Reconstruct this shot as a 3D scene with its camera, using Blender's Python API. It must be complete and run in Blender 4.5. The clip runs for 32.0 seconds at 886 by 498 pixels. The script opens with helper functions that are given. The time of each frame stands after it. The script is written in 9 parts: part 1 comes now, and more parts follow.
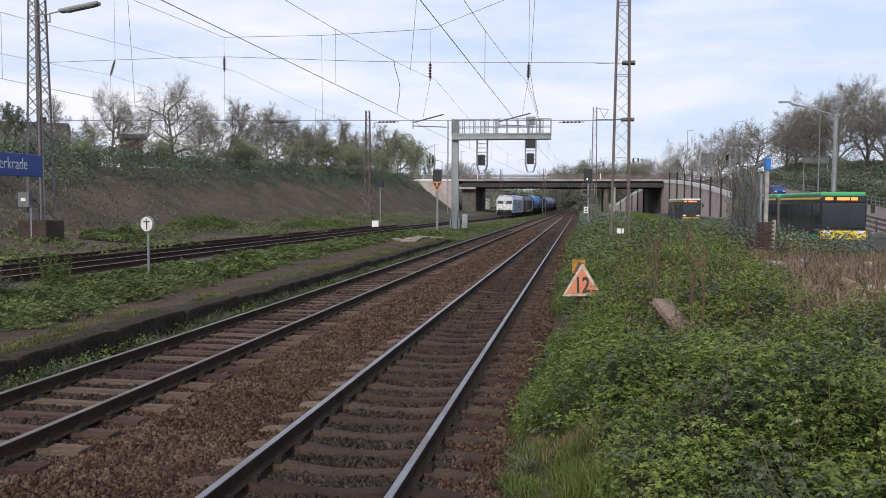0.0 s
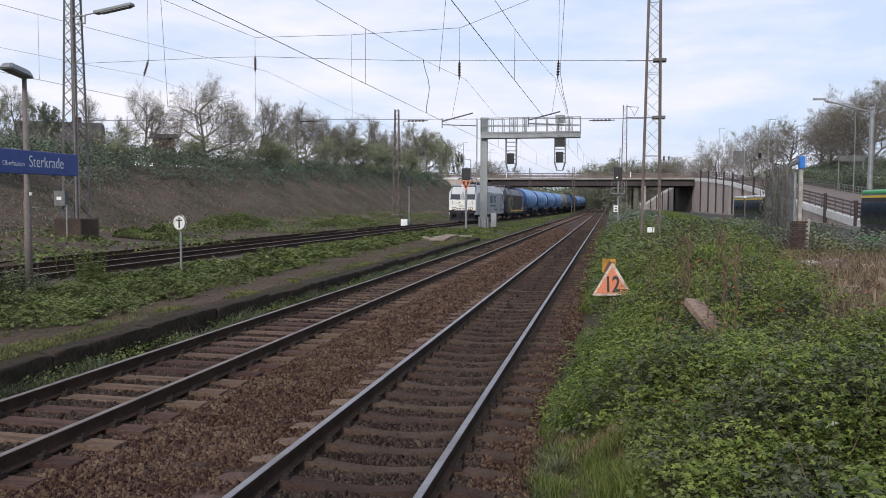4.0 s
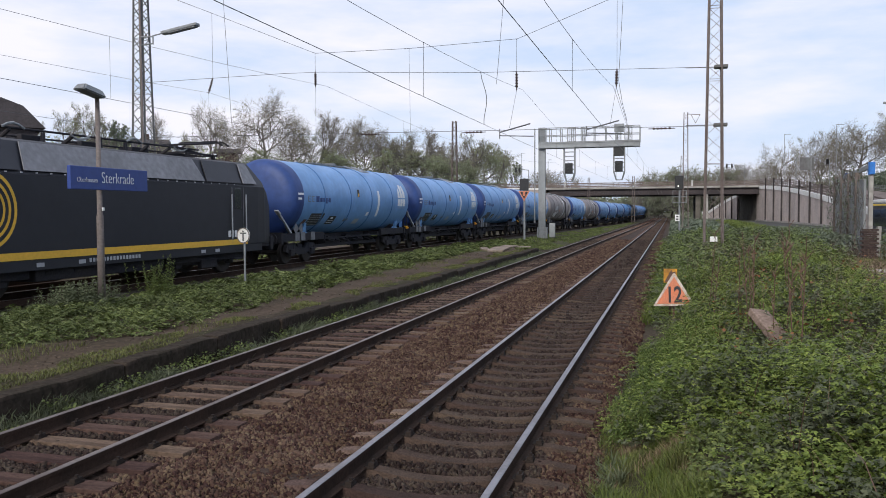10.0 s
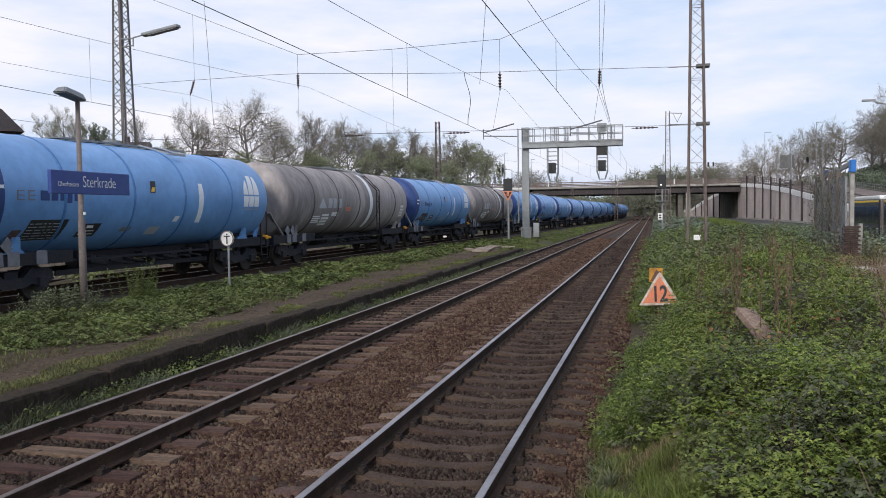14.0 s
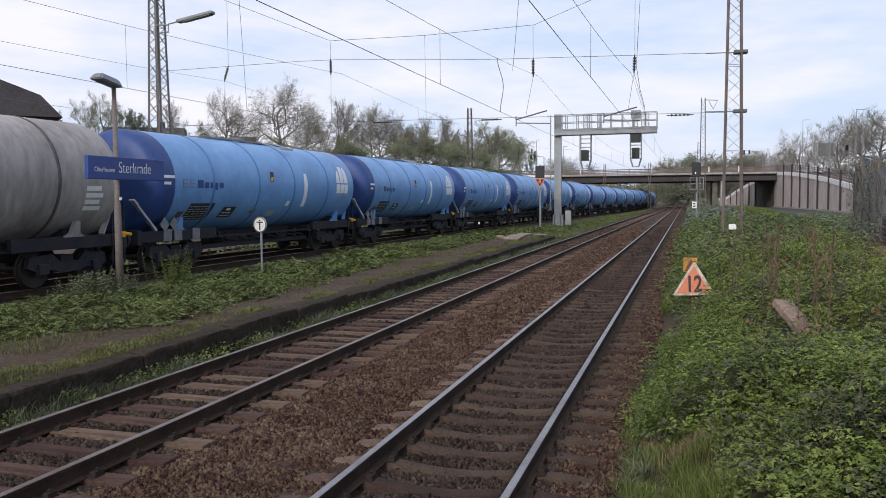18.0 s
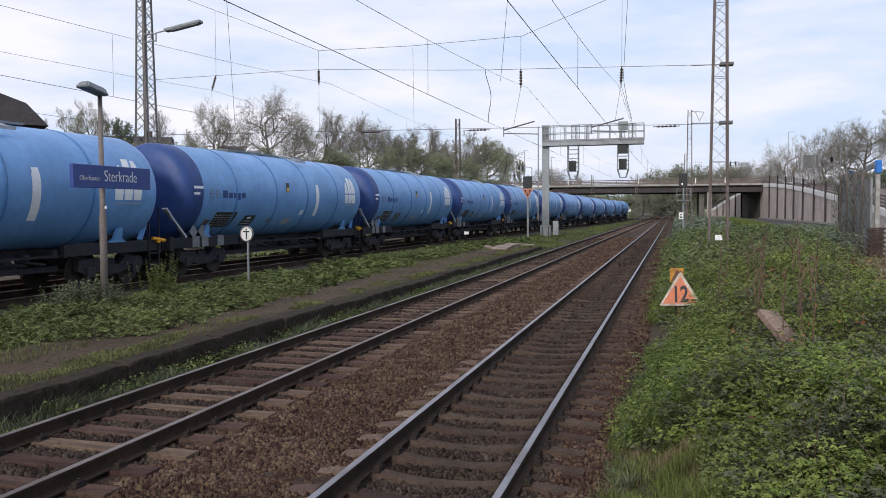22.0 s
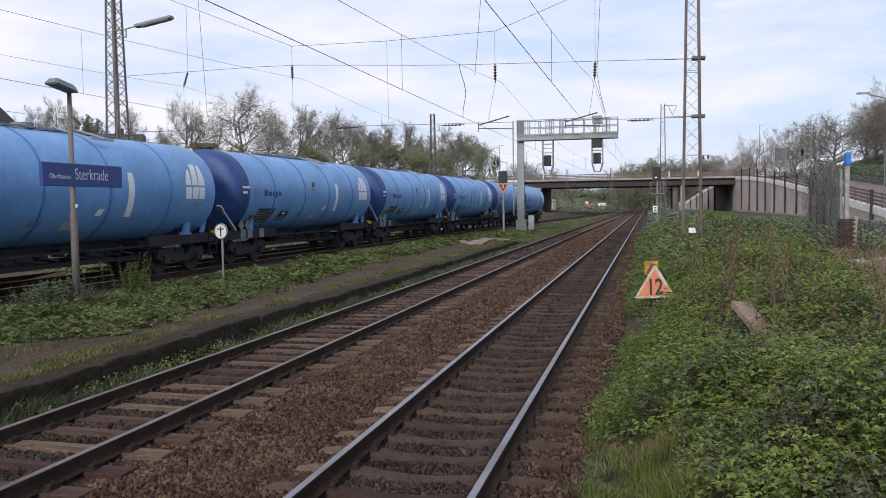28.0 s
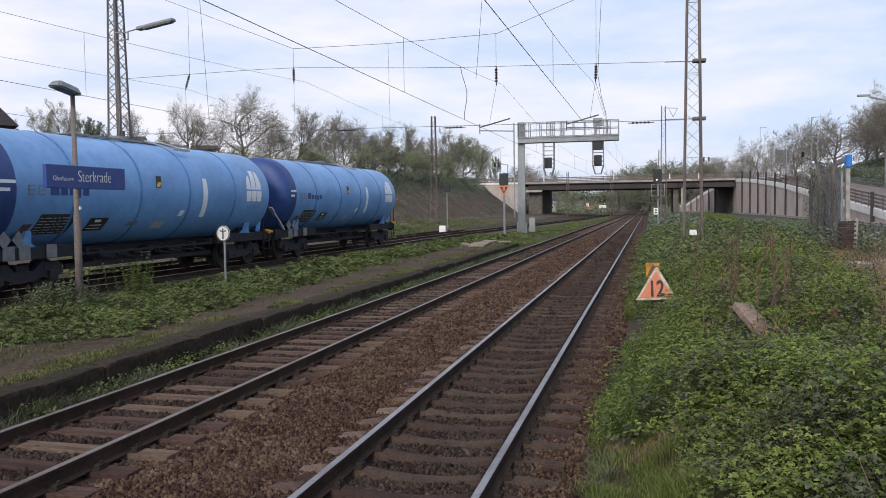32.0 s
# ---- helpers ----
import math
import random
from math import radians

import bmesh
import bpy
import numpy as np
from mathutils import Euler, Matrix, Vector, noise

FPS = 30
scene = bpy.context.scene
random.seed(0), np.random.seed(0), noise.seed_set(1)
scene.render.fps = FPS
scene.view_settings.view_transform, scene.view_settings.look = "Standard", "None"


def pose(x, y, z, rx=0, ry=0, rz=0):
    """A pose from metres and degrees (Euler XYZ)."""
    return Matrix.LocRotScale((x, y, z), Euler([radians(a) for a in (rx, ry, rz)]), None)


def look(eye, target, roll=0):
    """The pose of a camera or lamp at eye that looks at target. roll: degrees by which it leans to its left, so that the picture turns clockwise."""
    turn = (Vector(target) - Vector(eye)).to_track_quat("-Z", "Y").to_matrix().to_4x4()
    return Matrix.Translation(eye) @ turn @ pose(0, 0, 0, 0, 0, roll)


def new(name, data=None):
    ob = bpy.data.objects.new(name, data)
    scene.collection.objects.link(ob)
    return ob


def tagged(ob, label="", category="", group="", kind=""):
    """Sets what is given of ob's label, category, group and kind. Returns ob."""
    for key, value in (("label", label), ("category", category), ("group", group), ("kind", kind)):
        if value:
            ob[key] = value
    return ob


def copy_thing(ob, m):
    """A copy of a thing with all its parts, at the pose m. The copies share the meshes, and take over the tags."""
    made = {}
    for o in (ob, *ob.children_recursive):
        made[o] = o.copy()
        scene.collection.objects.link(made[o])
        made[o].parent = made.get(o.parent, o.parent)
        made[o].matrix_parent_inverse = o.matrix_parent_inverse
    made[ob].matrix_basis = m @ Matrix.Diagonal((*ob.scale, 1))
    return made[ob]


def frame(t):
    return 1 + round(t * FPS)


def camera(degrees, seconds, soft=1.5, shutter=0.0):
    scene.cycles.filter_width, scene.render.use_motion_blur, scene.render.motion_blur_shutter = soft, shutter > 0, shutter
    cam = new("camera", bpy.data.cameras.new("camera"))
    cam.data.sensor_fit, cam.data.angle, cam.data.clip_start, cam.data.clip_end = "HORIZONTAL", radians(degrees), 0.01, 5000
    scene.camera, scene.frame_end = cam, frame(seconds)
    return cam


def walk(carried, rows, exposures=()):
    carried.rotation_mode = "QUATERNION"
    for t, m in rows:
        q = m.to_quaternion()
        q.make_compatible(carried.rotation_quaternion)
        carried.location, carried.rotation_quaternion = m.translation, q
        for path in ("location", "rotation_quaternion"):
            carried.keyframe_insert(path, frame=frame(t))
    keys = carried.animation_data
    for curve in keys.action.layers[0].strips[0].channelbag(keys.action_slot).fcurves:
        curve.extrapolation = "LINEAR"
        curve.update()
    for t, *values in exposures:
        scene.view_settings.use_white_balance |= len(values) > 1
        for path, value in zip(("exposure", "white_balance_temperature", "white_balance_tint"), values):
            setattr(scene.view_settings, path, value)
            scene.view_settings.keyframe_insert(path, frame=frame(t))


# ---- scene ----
cam = camera(56.93, 32.0, soft=0.9)
PATH = [
    (0, pose(0.053, 0.003, 2.386, 86.76, -0.26, 9.58)),
    (0.5, pose(0.059, -0.003, 2.390, 86.77, -0.18, 9.88)),
    (1, pose(0.064, -0.009, 2.388, 86.77, -0.21, 10.24)),
    (1.5, pose(0.035, -0.011, 2.384, 86.76, -0.28, 10.52)),
    (2, pose(0.039, 0.012, 2.389, 86.63, -0.36, 10.87)),
    (2.5, pose(0.051, 0.013, 2.391, 86.57, -0.39, 11.11)),
    (4.5, pose(0.035, -0.021, 2.388, 86.69, -0.16, 11.81)),
    (5, pose(0.049, -0.034, 2.379, 86.70, -0.04, 12.13)),
    (5.5, pose(0.036, -0.028, 2.386, 86.72, 0.06, 12.51)),
    (6, pose(0.040, -0.050, 2.400, 86.73, 0.06, 12.90)),
    (6.5, pose(0.035, -0.064, 2.399, 86.73, 0.10, 13.31)),
    (7, pose(0.037, -0.067, 2.397, 86.78, 0.21, 13.77)),
    (7.5, pose(0.021, -0.049, 2.401, 86.83, 0.41, 14.21)),
    (8, pose(0.039, -0.067, 2.398, 86.89, 0.58, 14.70)),
    (8.5, pose(0.037, -0.052, 2.397, 86.93, 0.51, 15.04)),
    (9, pose(0.039, -0.083, 2.393, 87.08, 0.36, 15.28)),
    (9.5, pose(0.038, -0.080, 2.414, 87.18, 0.31, 15.51)),
    (10, pose(0.046, -0.078, 2.393, 87.43, 0.32, 15.64)),
    (10.5, pose(0.043, -0.054, 2.395, 87.61, 0.40, 15.48)),
    (11, pose(0.048, -0.035, 2.402, 87.63, 0.54, 15.34)),
    (11.5, pose(0.071, -0.061, 2.384, 87.65, 0.57, 15.12)),
    (12, pose(0.071, -0.057, 2.393, 87.62, 0.59, 14.55)),
    (12.5, pose(0.076, -0.014, 2.389, 87.62, 0.74, 14.26)),
    (13, pose(0.052, -0.019, 2.393, 87.60, 0.71, 14.09)),
    (13.5, pose(0.050, 0.014, 2.393, 87.50, 0.58, 13.87)),
    (14, pose(-0.010, -0.034, 2.417, 87.44, 0.82, 14.49)),
    (14.5, pose(-0.037, -0.066, 2.412, 87.29, 0.93, 17.06)),
    (16.5, pose(-0.055, 0.044, 2.414, 86.31, -0.43, 18.68)),
    (17, pose(-0.057, 0.087, 2.428, 86.28, -0.25, 17.39)),
    (17.5, pose(-0.043, 0.031, 2.428, 86.41, 0.23, 17.00)),
    (18, pose(-0.041, 0.014, 2.432, 86.54, 0.46, 16.67)),
    (18.5, pose(-0.052, 0.025, 2.422, 86.71, 0.59, 16.33)),
    (19, pose(-0.053, 0.013, 2.429, 86.74, 0.52, 16.01)),
    (19.5, pose(-0.067, 0.051, 2.430, 86.83, 0.36, 15.75)),
    (20, pose(-0.037, 0.061, 2.414, 86.86, 0.31, 15.74)),
    (20.5, pose(-0.035, 0.011, 2.420, 86.99, 0.17, 15.75)),
    (21, pose(-0.040, 0.039, 2.430, 87.12, 0.12, 15.69)),
    (21.5, pose(-0.063, 0.027, 2.433, 87.13, 0.17, 15.56)),
    (22, pose(-0.025, 0.031, 2.422, 87.25, 0.27, 15.84)),
    (22.5, pose(-0.037, 0.046, 2.427, 87.23, 0.36, 15.62)),
    (23, pose(-0.044, 0.042, 2.424, 87.14, 0.49, 15.30)),
    (23.5, pose(-0.047, 0.059, 2.432, 87.03, 0.61, 15.00)),
    (24, pose(-0.050, 0.033, 2.426, 87.03, 0.63, 15.00)),
    (24.5, pose(-0.036, 0.022, 2.426, 86.85, 0.72, 14.98)),
    (25, pose(-0.027, 0.033, 2.424, 86.74, 0.66, 14.77)),
    (25.5, pose(-0.026, 0.035, 2.422, 86.78, 0.65, 14.41)),
    (27.5, pose(-0.034, 0.052, 2.418, 86.95, 0.89, 14.39)),
    (28, pose(-0.026, 0.040, 2.421, 86.91, 0.79, 14.14)),
    (28.5, pose(-0.004, 0.046, 2.418, 86.96, 0.81, 13.62)),
    (29, pose(-0.017, 0.052, 2.436, 86.90, 0.87, 13.32)),
    (29.5, pose(-0.014, 0.040, 2.422, 86.90, 0.96, 13.19)),
    (30, pose(-0.023, 0.035, 2.419, 86.97, 0.97, 13.29)),
    (30.5, pose(-0.026, 0.029, 2.418, 87.02, 0.91, 13.61)),
    (31, pose(-0.036, 0.043, 2.408, 87.10, 0.87, 13.79)),
    (31.5, pose(-0.050, 0.025, 2.437, 87.08, 0.89, 13.95)),
    (32, pose(-0.042, -0.022, 2.417, 87.07, 0.79, 14.18)),
]
walk(cam, PATH)

# ---- light ----
SUN_EL, SUN_AZ = 31.0, 186.0
world = bpy.data.worlds.new("world")
scene.world = world
world.use_nodes = True
wn, wl = world.node_tree.nodes, world.node_tree.links
wn.clear()
w_out = wn.new("ShaderNodeOutputWorld")
w_bg = wn.new("ShaderNodeBackground")
w_sky = wn.new("ShaderNodeTexSky")
w_sky.sky_type = "NISHITA"
w_sky.sun_disc = False
w_sky.sun_elevation, w_sky.sun_rotation = radians(SUN_EL), radians(SUN_AZ)
w_sky.air_density, w_sky.dust_density, w_sky.ozone_density = 1.0, 2.0, 1.0
w_co = wn.new("ShaderNodeTexCoord")
w_map = wn.new("ShaderNodeMapping")
w_map.inputs["Scale"].default_value = (1.5, 1.5, 6.0)
w_map.inputs["Location"].default_value = (0.3, 0.1, 0.2)
w_noise = wn.new("ShaderNodeTexNoise")
w_noise.inputs["Scale"].default_value = 2.6
w_noise.inputs["Detail"].default_value = 7.0
w_noise.inputs["Roughness"].default_value = 0.55
w_ramp = wn.new("ShaderNodeValToRGB")
w_ramp.color_ramp.elements[0].position, w_ramp.color_ramp.elements[0].color = 0.40, (0.0, 0.0, 0.0, 1)
w_ramp.color_ramp.elements[1].position, w_ramp.color_ramp.elements[1].color = 0.70, (1.0, 1.0, 1.0, 1)
w_haze = wn.new("ShaderNodeMixRGB")
w_haze.inputs[0].default_value, w_haze.inputs[2].default_value = 0.78, (7.0, 8.15, 10.6, 1)
w_mix = wn.new("ShaderNodeMixRGB")
w_mix.inputs[2].default_value = (9.3, 9.2, 10.1, 1)
wl.new(w_co.outputs["Generated"], w_map.inputs["Vector"])
wl.new(w_map.outputs[0], w_noise.inputs["Vector"])
w_sep = wn.new("ShaderNodeSeparateXYZ")
w_side = wn.new("ShaderNodeMath")
w_side.operation = "MULTIPLY_ADD"
w_side.inputs[1].default_value = -0.17
wl.new(w_co.outputs["Generated"], w_sep.inputs[0])
wl.new(w_sep.outputs[0], w_side.inputs[0])
wl.new(w_noise.outputs[0], w_side.inputs[2])
wl.new(w_side.outputs[0], w_ramp.inputs[0])
wl.new(w_ramp.outputs[0], w_mix.inputs[0])
wl.new(w_sky.outputs[0], w_haze.inputs[1])
wl.new(w_haze.outputs[0], w_mix.inputs[1])
wl.new(w_mix.outputs[0], w_bg.inputs[0])
w_bg.inputs[1].default_value = 0.10
wl.new(w_bg.outputs[0], w_out.inputs[0])

sun_data = bpy.data.lights.new("sun", "SUN")
sun_data.energy, sun_data.angle, sun_data.color = 2.2, radians(12), (1.0, 0.965, 0.92)
sun = new("sun", sun_data)
_a, _e = radians(SUN_AZ), radians(SUN_EL)
sun.matrix_world = look((math.sin(_a) * math.cos(_e) * 50, math.cos(_a) * math.cos(_e) * 50, math.sin(_e) * 50), (0, 0, 0))
scene.view_settings.exposure = 0.06


# ---- materials ----
def mat(name, col, col2=None, rough=0.7, metal=0.0, scale=4.0, big=0.35, bump=0.15, spread=0.12, rand=0.0, stretch=None, spec=0.4, island=False):
    """A surface with grain and stains at two sizes; col2 is the stain colour, rand varies it from piece to piece."""
    m = bpy.data.materials.new(name)
    m.use_nodes = True
    n, l = m.node_tree.nodes, m.node_tree.links
    b = n["Principled BSDF"]
    b.inputs["Metallic"].default_value = metal
    b.inputs["Specular IOR Level"].default_value = spec
    co = n.new("ShaderNodeTexCoord")
    mp = n.new("ShaderNodeMapping")
    if stretch:
        mp.inputs["Scale"].default_value = stretch
    l.new(co.outputs["Object"], mp.inputs["Vector"])
    fine, coarse = n.new("ShaderNodeTexNoise"), n.new("ShaderNodeTexNoise")
    fine.inputs["Scale"].default_value, fine.inputs["Detail"].default_value = scale * 6, 5.0
    coarse.inputs["Scale"].default_value, coarse.inputs["Detail"].default_value = scale * big, 6.0
    coarse.inputs["Roughness"].default_value = 0.65
    l.new(mp.outputs[0], fine.inputs["Vector"])
    l.new(mp.outputs[0], coarse.inputs["Vector"])
    ramp = n.new("ShaderNodeValToRGB")
    ramp.color_ramp.elements[0].position, ramp.color_ramp.elements[1].position = 0.40, 0.66
    c2 = col2 or tuple(c * 0.7 for c in col)
    ramp.color_ramp.elements[0].color, ramp.color_ramp.elements[1].color = (*col, 1), (*c2, 1)
    l.new(coarse.outputs[0], ramp.inputs[0])
    hsv = n.new("ShaderNodeHueSaturation")
    mr = n.new("ShaderNodeMapRange")
    mr.inputs[1].default_value, mr.inputs[2].default_value = 0.25, 0.75
    mr.inputs[3].default_value, mr.inputs[4].default_value = 1 - spread * 2, 1 + spread * 2
    l.new(fine.outputs[0], mr.inputs[0])
    val = mr.outputs[0]
    if rand:
        if island:
            src = n.new("ShaderNodeNewGeometry").outputs["Random Per Island"]
        else:
            src = n.new("ShaderNodeObjectInfo").outputs["Random"]
        r2 = n.new("ShaderNodeMapRange")
        r2.inputs[3].default_value, r2.inputs[4].default_value = 1 - rand, 1 + rand
        l.new(src, r2.inputs[0])
        mu = n.new("ShaderNodeMath")
        mu.operation = "MULTIPLY"
        l.new(val, mu.inputs[0])
        l.new(r2.outputs[0], mu.inputs[1])
        val = mu.outputs[0]
        r3 = n.new("ShaderNodeMapRange")
        r3.inputs[3].default_value, r3.inputs[4].default_value = 0.5 - rand * 0.05, 0.5 + rand * 0.05
        l.new(src, r3.inputs[0])
        l.new(r3.outputs[0], hsv.inputs["Hue"])
    l.new(val, hsv.inputs["Value"])
    l.new(ramp.outputs[0], hsv.inputs["Color"])
    l.new(hsv.outputs[0], b.inputs["Base Color"])
    rr = n.new("ShaderNodeMapRange")
    rr.inputs[3].default_value, rr.inputs[4].default_value = max(0.05, rough - 0.12), min(1.0, rough + 0.12)
    l.new(coarse.outputs[0], rr.inputs[0])
    l.new(rr.outputs[0], b.inputs["Roughness"])
    if bump:
        bp = n.new("ShaderNodeBump")
        bp.inputs["Strength"].default_value, bp.inputs["Distance"].default_value = bump, 0.02
        l.new(fine.outputs[0], bp.inputs["Height"])
        l.new(bp.outputs[0], b.inputs["Normal"])
    return m


def glow(name, col, strength):
    m = bpy.data.materials.new(name)
    m.use_nodes = True
    b = m.node_tree.nodes["Principled BSDF"]
    b.inputs["Base Color"].default_value = (*col, 1)
    b.inputs["Emission Color"].default_value = (*col, 1)
    b.inputs["Emission Strength"].default_value = strength
    return m


def leafy(name, col, col2, rand=0.35, trans=0.25, fine=0.45):
    """Leaves: colour varies leaf by leaf, a little light passes through."""
    m = bpy.data.materials.new(name)
    m.use_nodes = True
    n, l = m.node_tree.nodes, m.node_tree.links
    b = n["Principled BSDF"]
    g = n.new("ShaderNodeNewGeometry")
    ramp = n.new("ShaderNodeValToRGB")
    ramp.color_ramp.elements[0].color, ramp.color_ramp.elements[1].color = (*col, 1), (*col2, 1)
    l.new(g.outputs["Random Per Island"], ramp.inputs[0])
    co = n.new("ShaderNodeTexCoord")
    no = n.new("ShaderNodeTexNoise")
    no.inputs["Scale"].default_value, no.inputs["Detail"].default_value = fine, 4.0
    l.new(co.outputs["Object"], no.inputs["Vector"])
    mr = n.new("ShaderNodeMapRange")
    mr.inputs[1].default_value, mr.inputs[2].default_value = 0.3, 0.7
    mr.inputs[3].default_value, mr.inputs[4].default_value = 1 - rand, 1 + rand
    l.new(no.outputs[0], mr.inputs[0])
    h = n.new("ShaderNodeHueSaturation")
    l.new(mr.outputs[0], h.inputs["Value"])
    l.new(ramp.outputs[0], h.inputs["Color"])
    l.new(h.outputs[0], b.inputs["Base Color"])
    b.inputs["Roughness"].default_value = 0.6
    b.inputs["Specular IOR Level"].default_value = 0.35
    tr = n.new("ShaderNodeBsdfTranslucent")
    l.new(h.outputs[0], tr.inputs["Color"])
    mx = n.new("ShaderNodeMixShader")
    mx.inputs[0].default_value = trans
    l.new(b.outputs[0], mx.inputs[1])
    l.new(tr.outputs[0], mx.inputs[2])
    l.new(mx.outputs[0], n["Material Output"].inputs[0])
    return m


M = {}
M["ballast"] = mat("ballast", (0.045, 0.030, 0.023), (0.070, 0.049, 0.039), 0.9, scale=5, big=0.5, bump=0.5, spread=0.25, spec=0.1)
M["old_ballast"] = mat("old_grey_brown_ballast", (0.120, 0.098, 0.080), (0.070, 0.062, 0.044), 0.95, scale=4, big=0.3, bump=0.8, spread=0.35, spec=0.1)
M["stone"] = mat("ballast_stone", (0.066, 0.037, 0.026), (0.112, 0.070, 0.052), 0.9, scale=6, bump=0.3, rand=0.62, island=True, spec=0.1)
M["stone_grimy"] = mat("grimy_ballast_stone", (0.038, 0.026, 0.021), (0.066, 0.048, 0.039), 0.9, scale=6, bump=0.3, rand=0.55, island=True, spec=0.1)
M["rail_rust"] = mat("rusty_rail", (0.052, 0.031, 0.022), (0.030, 0.020, 0.015), 0.85, scale=5, bump=0.3, spec=0.15)
M["clip"] = mat("oily_rail_fastening", (0.026, 0.019, 0.016), (0.040, 0.029, 0.023), 0.8, scale=6, bump=0.2, spec=0.2)
M["rail_top"] = mat("worn_rail_top", (0.28, 0.27, 0.285), (0.20, 0.185, 0.19), 0.42, metal=0.8, scale=3, bump=0.05, spread=0.08)
M["rail_dull"] = mat("dull_rail_top", (0.20, 0.165, 0.15), (0.12, 0.09, 0.08), 0.5, metal=0.5, scale=3, bump=0.05, spread=0.1)
M["sleeper_a"] = mat("dirty_concrete_sleeper", (0.074, 0.049, 0.038), (0.047, 0.033, 0.026), 0.9, scale=7, bump=0.5, spread=0.2, rand=0.3, spec=0.1)
M["sleeper_end"] = mat("pale_sleeper_end", (0.155, 0.105, 0.084), (0.085, 0.058, 0.046), 0.9, scale=7, bump=0.5, spread=0.2, rand=0.3, spec=0.1)
M["sleeper_b"] = mat("weathered_wood_sleeper", (0.128, 0.082, 0.063), (0.062, 0.039, 0.030), 0.9, scale=4, bump=0.6, spread=0.28, rand=0.45, stretch=(0.5, 4, 1), spec=0.1)
M["soil"] = mat("soil", (0.058, 0.043, 0.031), (0.042, 0.042, 0.020), 0.95, scale=1.6, big=0.3, bump=0.5, spread=0.2, spec=0.1)
M["grassy"] = mat("grassy_ground", (0.055, 0.062, 0.026), (0.080, 0.062, 0.042), 0.95, scale=1.4, big=0.3, bump=0.6, spread=0.25, spec=0.1)
M["path"] = mat("old_platform_surface", (0.086, 0.061, 0.044), (0.052, 0.040, 0.026), 0.95, scale=1.6, big=0.35, bump=0.4, spread=0.2, spec=0.1)
M["slope"] = mat("bare_slope_earth", (0.098, 0.074, 0.058), (0.056, 0.048, 0.034), 0.95, scale=0.8, big=0.35, bump=0.6, spread=0.3, spec=0.1)
M["asphalt"] = mat("asphalt", (0.075, 0.073, 0.07), (0.055, 0.053, 0.05), 0.9, scale=2, bump=0.2, spec=0.1)
M["ramp_asphalt"] = mat("worn_brownish_asphalt", (0.20, 0.165, 0.15), (0.15, 0.125, 0.115), 0.9, scale=1, bump=0.15, spec=0.1)
M["concrete"] = mat("weathered_concrete", (0.36, 0.34, 0.31), (0.22, 0.20, 0.17), 0.88, scale=1.2, bump=0.2)
# dark stained concrete; below the bridge its tone also carries the deck's shade
M["concrete_dark"] = mat("stained_shaded_concrete", (0.14, 0.125, 0.105), (0.075, 0.068, 0.058), 0.9, scale=1.5, bump=0.25)
M["curb"] = mat("mossy_kerb_concrete", (0.047, 0.035, 0.027), (0.026, 0.022, 0.015), 0.93, scale=2.2, bump=0.5, spread=0.25, spec=0.1)
M["slab"] = mat("pinkish_brown_slab", (0.27, 0.195, 0.155), (0.13, 0.095, 0.075), 0.92, scale=4, bump=0.5, spread=0.2, spec=0.1)
M["pale_slab"] = mat("pale_brown_broken_slab", (0.30, 0.24, 0.195), (0.17, 0.135, 0.105), 0.92, scale=2.5, bump=0.4, spread=0.2, spec=0.1)
M["rust_block"] = mat("rust_stained_concrete", (0.085, 0.062, 0.05), (0.05, 0.037, 0.03), 0.92, scale=1.2, bump=0.3, spec=0.1)
M["girder"] = mat("dark_brown_girder_paint", (0.052, 0.040, 0.040), (0.032, 0.027, 0.029), 0.75, scale=0.6, bump=0.1)
M["wall_panel"] = mat("beige_brown_wall_panel", (0.47, 0.40, 0.365), (0.37, 0.315, 0.285), 0.88, scale=0.8, bump=0.15, rand=0.1)
M["rust_post"] = mat("rusty_steel_post", (0.15, 0.085, 0.06), (0.09, 0.055, 0.045), 0.85, scale=2, bump=0.2)
M["white_paint"] = mat("white_paint", (0.78, 0.77, 0.74), (0.66, 0.64, 0.60), 0.6, scale=2, bump=0.05, spread=0.05)
M["worn_white"] = mat("rust_stained_white_paint", (0.66, 0.60, 0.53), (0.36, 0.24, 0.17), 0.7, scale=9, big=0.5, bump=0.1, spread=0.12)
M["rusty_yellow"] = mat("rusty_yellow_paint", (0.62, 0.29, 0.03), (0.16, 0.08, 0.03), 0.75, scale=9, big=0.5, bump=0.2, spread=0.15)
M["galv"] = mat("galvanised_steel", (0.27, 0.285, 0.29), (0.20, 0.205, 0.21), 0.55, metal=0.35, scale=3, bump=0.05, spread=0.08)
M["lamp_post"] = mat("dull_brown_grey_post_paint", (0.185, 0.155, 0.14), (0.13, 0.105, 0.095), 0.7, scale=3, bump=0.1)
M["mast"] = mat("grey_brown_mast_paint", (0.20, 0.165, 0.15), (0.12, 0.085, 0.07), 0.75, metal=0.1, scale=2, bump=0.1)
M["mast_left"] = mat("grey_green_mast_paint", (0.15, 0.15, 0.15), (0.10, 0.095, 0.09), 0.75, scale=2, bump=0.1)
M["wire"] = mat("overhead_wire", (0.125, 0.125, 0.13), (0.09, 0.09, 0.095), 0.6, metal=0.2, scale=2, bump=0)
M["insulator"] = mat("brown_insulator", (0.06, 0.035, 0.03), (0.04, 0.03, 0.025), 0.35, scale=4, bump=0)
